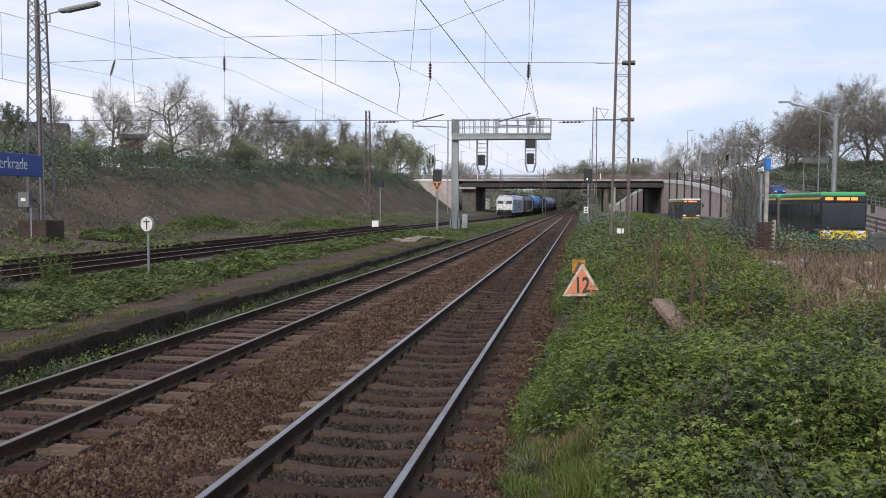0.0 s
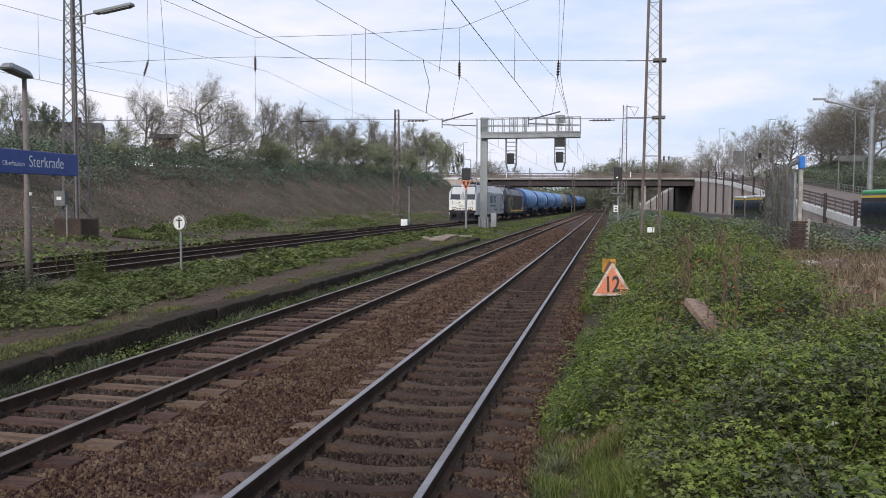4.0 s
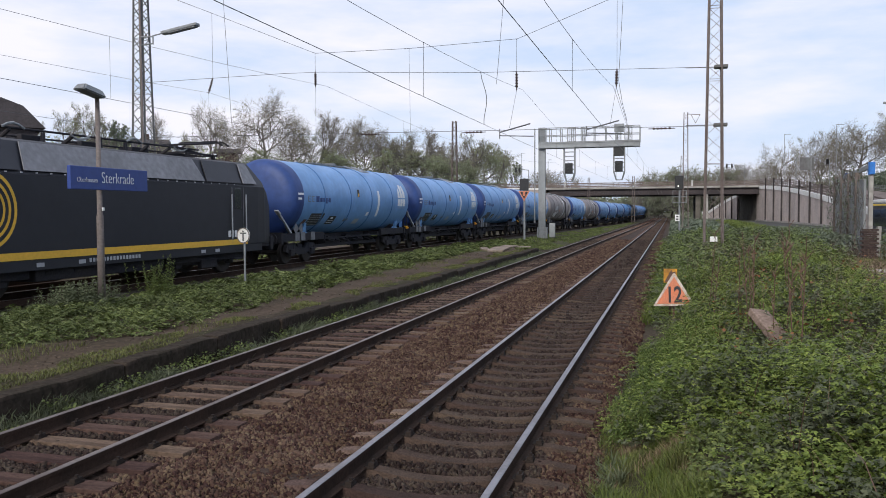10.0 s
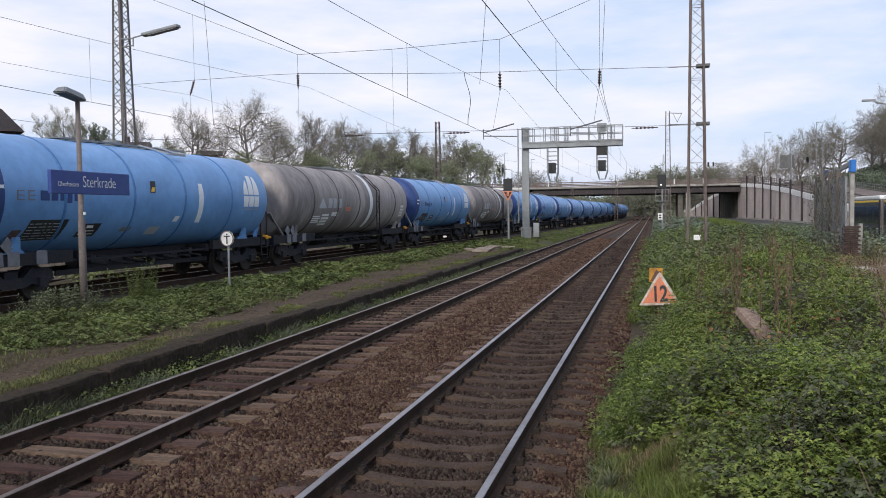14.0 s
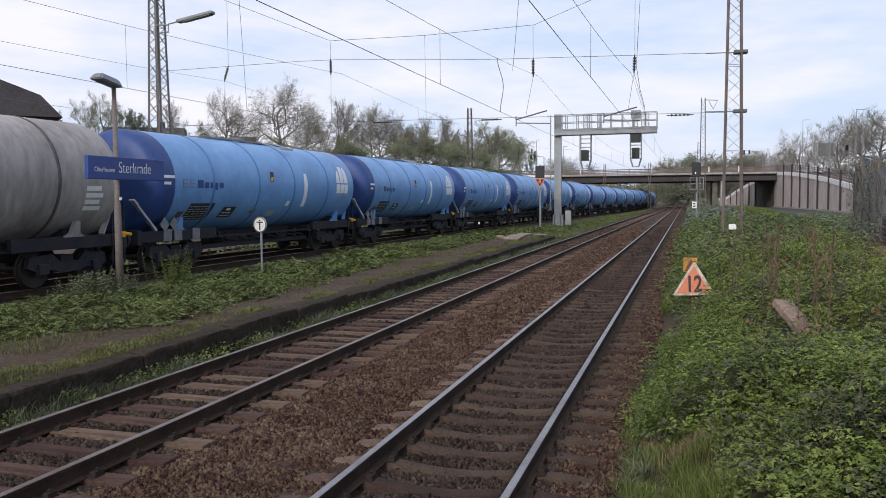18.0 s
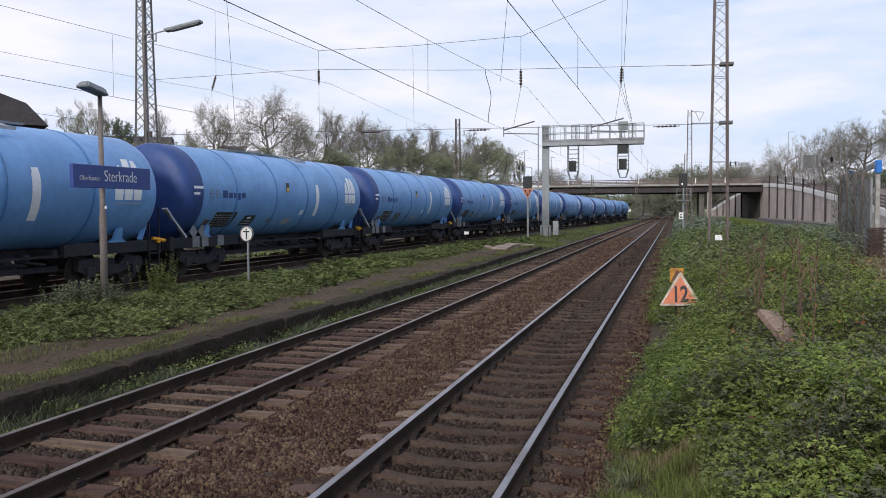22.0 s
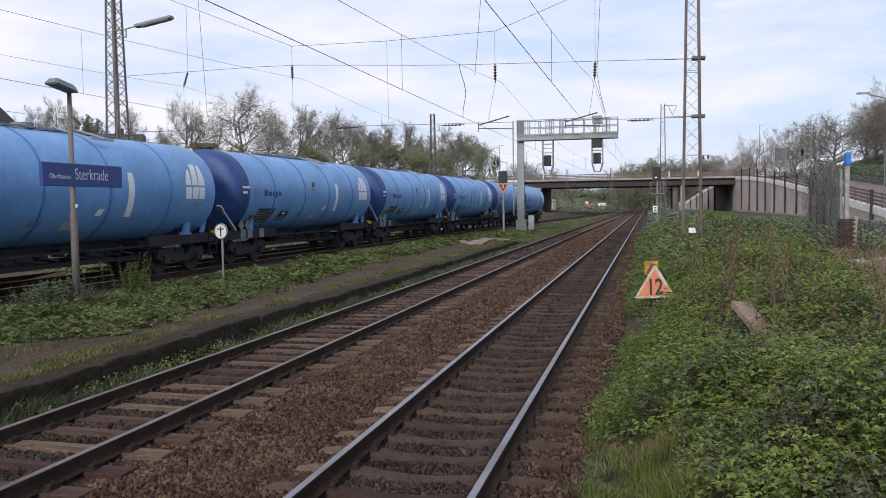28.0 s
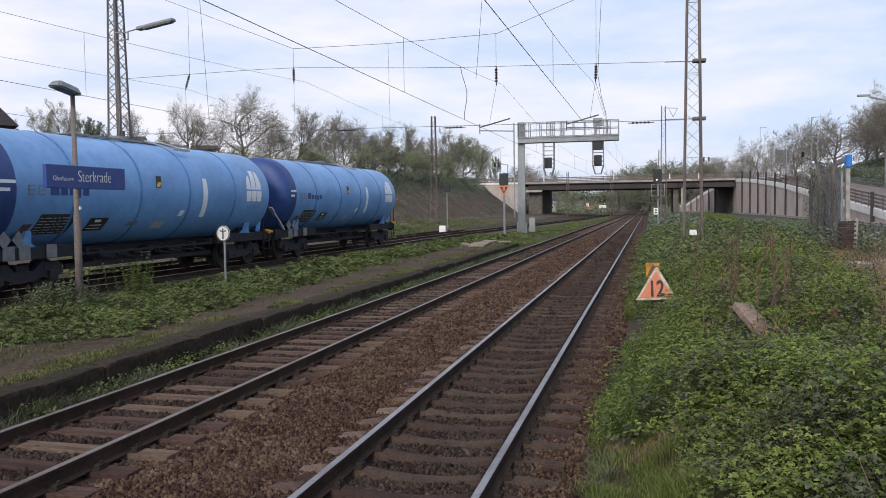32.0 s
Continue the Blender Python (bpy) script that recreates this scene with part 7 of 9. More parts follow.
def leaves(points, size, rng, tilt=0.9, long=1.25, up=1.0, out=None, full=False):
    """Folded leaf shapes at points, pointed at both ends, or with a full toothed outline; returns verts and faces."""
    n = len(points)
    size = np.broadcast_to(size, (n,)) * rng.uniform(0.65, 1.3, n)
    nrm = rng.normal(0, tilt, (n, 3))
    nrm[:, 2] = np.abs(nrm[:, 2]) * 0.5 + up
    if out is not None:
        nrm = out + rng.normal(0, tilt, (n, 3))
    nrm /= np.linalg.norm(nrm, axis=1)[:, None]
    t = rng.normal(0, 1, (n, 3))
    t -= (t * nrm).sum(1)[:, None] * nrm
    t /= np.linalg.norm(t, axis=1)[:, None]
    s = np.cross(nrm, t)
    L, W = (size * long)[:, None], (size * 0.5)[:, None]
    fold = nrm * (size * 0.16)[:, None]
    if full:
        a, b = rng.uniform(0.75, 1.2, (n, 1)), rng.uniform(0.75, 1.2, (n, 1))
        droop = nrm * L * 0.18
        v = np.stack([points - t * L * 0.5, points - t * L * 0.22 + s * W * a * 0.85 + fold, points + t * L * 0.02 + s * W * 0.62 + fold * 0.6, points + t * L * 0.10 + s * W * b * 0.78 + fold - droop * 0.3, points + t * L * 0.55 - droop,
                      points + t * L * 0.10 - s * W * a * 0.78 + fold - droop * 0.3, points + t * L * 0.02 - s * W * 0.62 + fold * 0.6, points - t * L * 0.22 - s * W * b * 0.85 + fold], 1).reshape(-1, 3)
        base = np.arange(n)[:, None] * 8
        f = np.concatenate([base + np.array(q) for q in ((0, 1, 2), (0, 2, 4), (2, 3, 4), (0, 4, 6), (4, 5, 6), (0, 6, 7))], 1).reshape(-1, 3)
        return v, f
    v = np.stack([points - t * L * 0.5, points - t * L * 0.08 + s * W + fold, points + t * L * 0.5, points - t * L * 0.08 - s * W + fold], 1).reshape(-1, 3)
    base = np.arange(n)[:, None] * 4
    f = np.concatenate([base + np.array([0, 1, 2]), base + np.array([0, 2, 3])], 1).reshape(-1, 3)
    return v, f


def blades(points, height, rng, lean=0.35, width=0.012):
    """Grass blades: a bent strip ending in a point."""
    n = len(points)
    h = height * rng.uniform(0.5, 1.25, n)
    a = rng.uniform(0, 2 * np.pi, n)
    d = np.stack([np.cos(a), np.sin(a), np.zeros(n)], 1)
    s = np.stack([-np.sin(a), np.cos(a), np.zeros(n)], 1) * np.broadcast_to(width, (n,))[:, None]
    l = (rng.uniform(0.1, 1.0, n) * lean)[:, None]
    z = np.array([0, 0, 1.0])
    mid = points + (z * 0.55 + d * l * 0.35) * h[:, None]
    top = points + (z * 0.9 + d * l * 1.1) * h[:, None]
    v = np.stack([points - s, points + s, mid - s * 0.7, mid + s * 0.7, top], 1).reshape(-1, 3)
    b = np.arange(n)[:, None] * 5
    f = np.concatenate([b + np.array([0, 1, 3]), b + np.array([0, 3, 2]), b + np.array([2, 3, 4])], 1).reshape(-1, 3)
    return v, f


def scatter(rng, n, x0, x1, y0, y1, power=1.0):
    """Random places, thicker towards y0."""
    u = rng.uniform(0, 1, n) ** power
    return rng.uniform(x0, x1, n), y0 + (y1 - y0) * u


def nz(x, y, s, seed=0.0):
    return np.array([noise.noise((a / s, b / s, seed)) for a, b in zip(x, y)])


def zs(x, y):
    return np.array([ground_z(float(a), float(b)) for a, b in zip(x, y)])


def stuff(name, vf, material, label, category):
    v, f = vf
    ob = new(name, fast_mesh(name, v, f, material))
    return tagged(ob, label, category, kind="stuff")


RNG = np.random.default_rng(11)


SIGN_AT = (0.1, 19.0)


def bank_edge(x, y):
    """Where the growth on the bank begins, beside the ballast."""
    return np.interp(y, [6, 10, 12.5, 18, 26, 60], [-0.78, -0.84, -0.62, -0.55, -0.55, -0.9]) + 0.16 * nz(x, y, 0.9, 4.0)


def bramble_height(x, y):
    """Height of the bramble canopy over the bank: mounds and hollows."""
    h = 0.46 + 0.50 * nz(x, y, 1.5, 2.0) + 0.30 * nz(x, y, 0.55, 7.0)
    near = np.clip((9.6 - y) / 1.8, 0, 1)
    edge = np.clip((x - bank_edge(x, y) - 0.25 - 1.15 * near) / 0.8, 0.0, 1)
    sign = np.clip(1.5 - np.hypot((x - SIGN_AT[0]) / 0.75, (y - SIGN_AT[1] + 1.6) / 2.4), 0, 1)
    h = h * (1 - 0.8 * np.clip(1.6 - np.hypot((x - 1.3) / 0.45, (y - 11.1) / 0.8), 0, 1))
    return np.clip(h, 0.10, 1.1) * edge * (1 - 0.85 * sign)


def clearing(x, y):
    """How bare the cleared patch is (0 to 1)."""
    start = np.interp(y, [9, 10.5, 14, 18, 24, 32], [3.4, 2.5, 3.1, 3.6, 4.1, 4.9])
    return np.clip((x - start - 0.45 * nz(x, y, 1.6, 9.0)) / 0.6, 0, 1) * np.clip((y - 9.2) / 1.2, 0, 1) * np.clip((40 - y) / 4, 0, 1)


def leaf_shapes(p, t, nrm, size, rng, full, wide=0.62):
    """Leaves that spring from p along t, faces along nrm: folded, toothed where full; returns verts and faces."""
    n = len(p)
    t = t - (t * nrm).sum(1)[:, None] * nrm
    t /= np.linalg.norm(t, axis=1)[:, None] + 1e-9
    side = np.cross(nrm, t)
    L, W = size[:, None], (size * wide * 0.5)[:, None]
    fold, droop = nrm * L * 0.10, nrm * L * rng.uniform(0.02, 0.3, (n, 1))
    if full:
        a, b = rng.uniform(0.85, 1.15, (n, 1)), rng.uniform(0.85, 1.15, (n, 1))
        v = np.stack([p, p + t * L * 0.30 + side * W * a + fold, p + t * L * 0.44 + side * W * 0.72 + fold * 0.7, p + t * L * 0.62 + side * W * 0.84 * b + fold - droop * 0.4, p + t * L - droop,
                      p + t * L * 0.62 - side * W * 0.84 * a + fold - droop * 0.4, p + t * L * 0.44 - side * W * 0.72 + fold * 0.7, p + t * L * 0.30 - side * W * b + fold], 1).reshape(-1, 3)
        base = np.arange(n)[:, None] * 8
        f = np.concatenate([base + np.array(q) for q in ((0, 1, 2), (0, 2, 4), (2, 3, 4), (0, 4, 6), (4, 5, 6), (0, 6, 7))], 1).reshape(-1, 3)
        return v, f
    v = np.stack([p, p + t * L * 0.42 + side * W + fold, p + t * L - droop, p + t * L * 0.42 - side * W + fold], 1).reshape(-1, 3)
    base = np.arange(n)[:, None] * 4
    f = np.concatenate([base + np.array([0, 1, 2]), base + np.array([0, 2, 3])], 1).reshape(-1, 3)
    return v, f


def palmate(p, head, size, rng, full, tilt=0.32):
    """Compound leaves of three leaflets at each node, lying nearly level, turned to head."""
    m = len(p)
    nrm = rng.normal(0, tilt, (m, 3))
    nrm[:, 2] = 1.0
    nrm /= np.linalg.norm(nrm, axis=1)[:, None]
    out_p, out_t, out_n, out_s = [], [], [], []
    for turn, k in ((0.0, 1.0), (1.25, 0.82), (-1.25, 0.82)):
        a = head + turn + rng.normal(0, 0.15, m)
        out_p.append(p)
        out_t.append(np.stack([np.cos(a), np.sin(a), np.full(m, -0.1)], 1))
        out_n.append(nrm + rng.normal(0, 0.12, (m, 3)))
        out_s.append(size * k * rng.uniform(0.8, 1.2, m))
    nn = np.concatenate(out_n)
    nn /= np.linalg.norm(nn, axis=1)[:, None]
    return leaf_shapes(np.concatenate(out_p), np.concatenate(out_t), nn, np.concatenate(out_s), rng, full)


def cane_nodes(rng, n, nodes, x0, x1, y0, y1, pw, reach, height, open_ground=1.05):
    """Nodes along arching canes; returns places, headings and how near each one lies to its cane's tip."""
    x, y = scatter(rng, n, x0, x1, y0, y1, pw)
    keep = (x < 0.42 * y + 0.9) & (rng.uniform(0, 1, n) > clearing(x, y) * open_ground)
    x, y = x[keep], y[keep]
    h = height(x, y)
    keep = h > 0.04
    x, y, h = x[keep], y[keep], h[keep]
    m = len(x)
    a = rng.uniform(0, 2 * np.pi, m)
    ln = reach * rng.uniform(0.5, 1.3, m)
    top = h * rng.uniform(0.45, 1.1, m) * (1 - 0.55 * clearing(x, y))
    i = np.repeat(np.arange(m), nodes)
    u = np.tile(np.linspace(0.15, 1.0, nodes), m) + rng.uniform(-0.04, 0.04, m * nodes)
    z = zs(x, y)
    arch = 1 - (1 - np.clip(u * 1.35, 0, 2)) ** 2
    p = np.stack([x[i] + np.cos(a[i]) * ln[i] * u + rng.normal(0, 0.012, len(i)), y[i] + np.sin(a[i]) * ln[i] * u + rng.normal(0, 0.012, len(i)), z[i] + top[i] * arch], 1)
    return p, a[i] + np.where(np.arange(len(i)) % 2, 1.0, -1.0) * rng.uniform(0.3, 1.2, len(i)), u


def upright_shoots(rng, x, y, h, per, size, slim=0.34):
    """Erect stems set with narrow leaves all the way up; returns leaf verts and faces."""
    m = len(x)
    i = np.repeat(np.arange(m), per)
    u = np.tile(np.linspace(0.2, 1.0, per), m)
    lean = rng.normal(0, 0.16, (m, 2))
    z = zs(x, y)
    p = np.stack([x[i] + lean[i, 0] * h[i] * u, y[i] + lean[i, 1] * h[i] * u, z[i] + h[i] * u], 1)
    a = rng.uniform(0, 6.28, m)[i] + np.tile(np.arange(per) * 2.4, m)
    rise = 0.35 + 0.8 * u
    t = np.stack([np.cos(a), np.sin(a), rise], 1)
    t /= np.linalg.norm(t, axis=1)[:, None]
    nrm = np.stack([-np.cos(a) * rise, -np.sin(a) * rise, np.ones(len(a))], 1) + rng.normal(0, 0.2, (len(a), 3))
    nrm /= np.linalg.norm(nrm, axis=1)[:, None]
    return leaf_shapes(p, t, nrm, size * rng.uniform(0.7, 1.2, len(p)) * (1.15 - 0.5 * u), rng, False, slim)


def bramble_bank():
    for n, nodes, x0, x1, y0, y1, size, reach, pw, full in ((2300, 10, -0.6, 4.0, 4.2, 7.0, 0.041, 0.42, 0.8, True), (4200, 10, -0.6, 5.0, 7.0, 10, 0.042, 0.42, 0.9, False), (17000, 10, -0.9, 10.5, 10, 24, 0.048, 0.5, 0.85, False), (8500, 8, -1.2, 10.5, 24, 66, 0.10, 0.8, 1.1, False)):
        p, a, u = cane_nodes(RNG, n, nodes, x0, x1, y0, y1, pw, reach, bramble_height)
        patch = nz(p[:, 0], p[:, 1], 0.8, 77.0)
        dull = patch + RNG.normal(0, 0.18, len(p)) < -0.22
        tip = ~dull & (u + 0.5 * patch + RNG.normal(0, 0.12, len(p)) > 0.86)
        rest = ~dull & ~tip
        far = y0 > 20
        stuff("brambles", palmate(p[rest], a[rest], np.full(rest.sum(), size), RNG, full), M["leaf_bank"] if far else M["leaf_bramble"], "thick green bramble leaves covering the bank", "brambles")
        stuff("bramble_tips", palmate(p[tip], a[tip], np.full(tip.sum(), size * 0.85), RNG, full), M["leaf_bramble"] if far else M["leaf_tip"], "bright yellow-green young bramble tips", "brambles")
        stuff("dull_brambles", palmate(p[dull], a[dull], np.full(dull.sum(), size * 1.05), RNG, full, 0.5), M["leaf_dock"], "dull grey-green old bramble leaves", "brambles")
    # fresh upright shoots beside the ballast
    for n, y0, y1, size in ((900, 9.0, 14, 0.062), (1500, 14, 30, 0.085)):
        x, y = scatter(RNG, n, -0.9, 1.0, y0, y1, 1.0)
        off = x - bank_edge(x, y)
        keep = (off > 0.12) & (off < 1.1 + 0.5 * nz(x, y, 1.2, 88.0)) & (np.hypot((x - SIGN_AT[0]) / 0.8, (y - SIGN_AT[1] + 1.6) / 2.6) > 1)
        x, y, off = x[keep], y[keep], off[keep]
        h = (0.16 + 0.42 * np.clip(off / 0.5, 0, 1)) * RNG.uniform(0.6, 1.2, len(x)) * (0.85 + 0.4 * nz(x, y, 0.7, 83.0))
        stuff("young_shoots", upright_shoots(RNG, x, y, h, 20, size), M["leaf_shoot"], "fresh green upright shoots beside the ballast", "shoots")
    x, y = scatter(RNG, 30000, 0.2, 4.4, 4.0, 11, 0.9)
    keep = x < 0.42 * y + 0.9
    x, y = x[keep], y[keep]
    p = np.stack([x, y, zs(x, y) + RNG.uniform(0.0, 0.16, len(x))], 1)
    stuff("creeping_growth", leaves(p, 0.036, RNG, tilt=0.8), M["leaf_weed"], "low creeping leaves under the brambles", "weeds")
    # low leaf litter and creeping growth under the canes
    x, y = scatter(RNG, 9000, 0.9, 10, 4.5, 34, 1.1)
    keep = (x < 0.42 * y + 0.9) & (bramble_height(x, y) > 0.15)
    x, y = x[keep], y[keep]
    p = np.stack([x, y, zs(x, y) + RNG.uniform(0.01, 0.10, len(x))], 1)
    stuff("leaf_litter", leaves(p, 0.038, RNG, tilt=0.6), M["dead_leaf"], "brown dead leaves lying under the brambles", "litter")
    # arching bare canes
    n = 1700
    x, y = scatter(RNG, n, 0.2, 9.5, 5, 34, 1.1)
    keep = bramble_height(x, y) > 0.1
    x, y = x[keep], y[keep]
    p = np.stack([x, y, zs(x, y) + 0.1], 1)
    stuff("bramble_canes", blades(p, 0.75, RNG, lean=1.5, width=0.004), M["rust_post"], "thin reddish canes arching out of the brambles", "canes")
    keep = nz(x, y, 1.2, 12.0) > -0.05
    stuff("dead_canes", blades(p[keep] + np.array([0.1, 0.1, 0.1]), 0.55, RNG, lean=1.8, width=0.004), M["dry"], "pale dead canes lying over the brambles", "canes")
    x, y = scatter(RNG, 5200, 0.3, 3.6, 8, 22)
    keep = nz(x, y, 0.45, 31.0) > 0.42
    x, y = x[keep], y[keep]
    p = np.stack([x, y, zs(x, y) + bramble_height(x, y) * RNG.uniform(0.8, 1.4, len(x))], 1)
    stuff("red_sprays", leaves(p, 0.045, RNG), M["red_leaf"], "reddish new sprays among the brambles", "brambles")
    # grass along the ballast edge
    x, y = scatter(RNG, 60000, -0.95, 1.1, 3.0, 10.5, 1.0)
    off = x - bank_edge(x, y)
    keep = (off + 0.3 * nz(x, y, 0.4, 3.0) > 0.08) & (x < 0.25 + 0.25 * nz(x, y, 0.9, 6.0) + 0.10 * (9 - y)) & (RNG.uniform(0, 1, len(x)) < 0.35 + off)
    x, y, off = x[keep], y[keep], off[keep]
    p = np.stack([x, y, zs(x, y) - 0.01], 1)
    h = 0.17 * np.clip(0.8 + 1.5 * nz(x, y, 0.45, 19.0), 0.3, 1.6)
    tone = nz(x, y, 0.55, 29.0) + RNG.normal(0, 0.15, len(x))
    for name, keep, mm, lab in (("verge_grass", tone < 0.02, "grass", "fresh green grass along the ballast edge"), ("moss_grass", (tone >= 0.02) & (tone < 0.42), "moss_grass", "yellow-green grass along the ballast edge"), ("dry_grass", tone >= 0.42, "dry", "yellowed blades among the grass")):
        stuff(name, blades(p[keep], h[keep], RNG, lean=0.9, width=0.0045), M[mm], lab, "grass")
    # strappy rosettes where the stones end
    x, y = scatter(RNG, 1100, -1.0, -0.1, 3.6, 13.5, 1.0)
    keep = (x - bank_edge(x, y) > -0.12) & (x - bank_edge(x, y) < 0.35)
    x, y = np.repeat(x[keep], 11), np.repeat(y[keep], 11)
    p = np.stack([x + RNG.normal(0, 0.015, len(x)), y + RNG.normal(0, 0.015, len(x)), zs(x, y)], 1)
    stuff("leaf_rosettes", blades(p, 0.15, RNG, lean=1.5, width=0.009), M["leaf_dock"], "grey-green strappy rosettes at the edge of the stones", "weeds")
    x, y = scatter(RNG, 9000, -0.9, 0.6, 20, 70, 1.2)
    p = np.stack([x, y, zs(x, y)], 1)
    stuff("verge_grass", blades(p, 0.22, RNG, lean=0.8, width=0.02), M["grass"], "rough green grass along the ballast edge", "grass")
    # short mown-looking grass beyond the cleared patch, dead stalks on it
    x, y = scatter(RNG, 60000, 3.6, 11.0, 14, 60, 1.0)
    keep = (clearing(x, y) > 0.3) | (y > 36)
    keep &= nz(x, y, 2.2, 13.0) + 0.5 * np.clip((y - 19) / 5, -1, 1) > 0.0
    x, y = x[keep], y[keep]
    p = np.stack([x, y, zs(x, y)], 1)
    stuff("clearing_grass", blades(p, 0.13, RNG, lean=0.8, width=0.016), M["moss_grass"], "patchy short grass on the cleared ground", "grass")
    x, y = scatter(RNG, 22000, 2.6, 9.8, 9, 26, 0.9)
    keep = (nz(x, y, 1.2, 17.0) + 0.9 * clearing(x, y) > 0.55) & (x < 0.42 * y + 0.9)
    x, y = x[keep], y[keep]
    p = np.stack([x, y, zs(x, y) + 0.02], 1)
    stuff("dry_stalks", blades(p, 0.34, RNG, lean=1.6, width=0.007), M["dry"], "dry pale stalks on the cleared ground", "dry stalks")
    # taller grass on the verge beside the road
    x, y = scatter(RNG, 30000, 7.4, 9.8, 40, 150, 1.5)
    p = np.stack([x, y, zs(x, y)], 1)
    stuff("road_verge", blades(p, 0.5 + 0.006 * np.clip(y - 50, 0, 60), RNG, lean=0.8, width=0.012 + 0.0003 * y), M["grass"], "tall grass on the verge beside the bus road", "grass")
    x, y = scatter(RNG, 16000, 6.4, 9.9, 24, 62, 1.2)
    keep = nz(x, y, 1.8, 47.0) > 0.02
    x, y = x[keep], y[keep]
    p = np.stack([x, y, zs(x, y) + RNG.uniform(0.05, 0.75, len(x))], 1)
    stuff("verge_weeds", leaves(p, 0.08, RNG), M["leaf_dark"], "dark weeds on the verge beside the bus road", "weeds")
    # tall dead dock stems
    rnd = random.Random(3)
    for k in range(14):
        x, y = rnd.uniform(0.7, 2.2), rnd.uniform(10.5, 16.0)
        z = ground_z(x, y)
        bm = bmesh.new()
        h = rnd.uniform(1.0, 1.8)
        top = (rnd.uniform(-0.12, 0.12), rnd.uniform(-0.12, 0.12), h)
        rod(bm, (0, 0, 0), top, 0.009, 0.004, n=5)
        for j in range(9):
            u = rnd.uniform(0.4, 1.0)
            a = rnd.uniform(0, 6.28)
            b = Vector(top) * u
            rod(bm, b, b + Vector((0.09 * math.cos(a), 0.09 * math.sin(a), 0.12)), 0.008, 0.003, n=4)
        o = part("dead_stem", bm, M["rust_post"], None)
        o.matrix_basis = pose(x, y, z)
        tagged(o, "tall dead brown stem standing in the brambles", "dead stem", group="dead stems")


bramble_bank()
odds()


def island_height(x, y):
    """Height of the low growth on the old platform."""
    front = np.interp(y, [8, 11, 12.2, 14, 16, 19, 30, 45, 60], [-10.6, -10.2, -9.1, -8.95, -9.2, -9.5, -10.1, -10.5, -10.0]) + 0.55 * nz(x, y, 1.1, 2.0)
    back = np.clip((x - freight(20.0) - 1.7) / 0.8, 0, 1)
    h = 0.20 + 0.22 * nz(x, y, 1.6, 5.0) + 0.14 * nz(x, y, 0.5, 8.0)
    return np.clip(h, 0.03, 0.6) * np.clip((front - x) / 0.5, 0, 1) * back


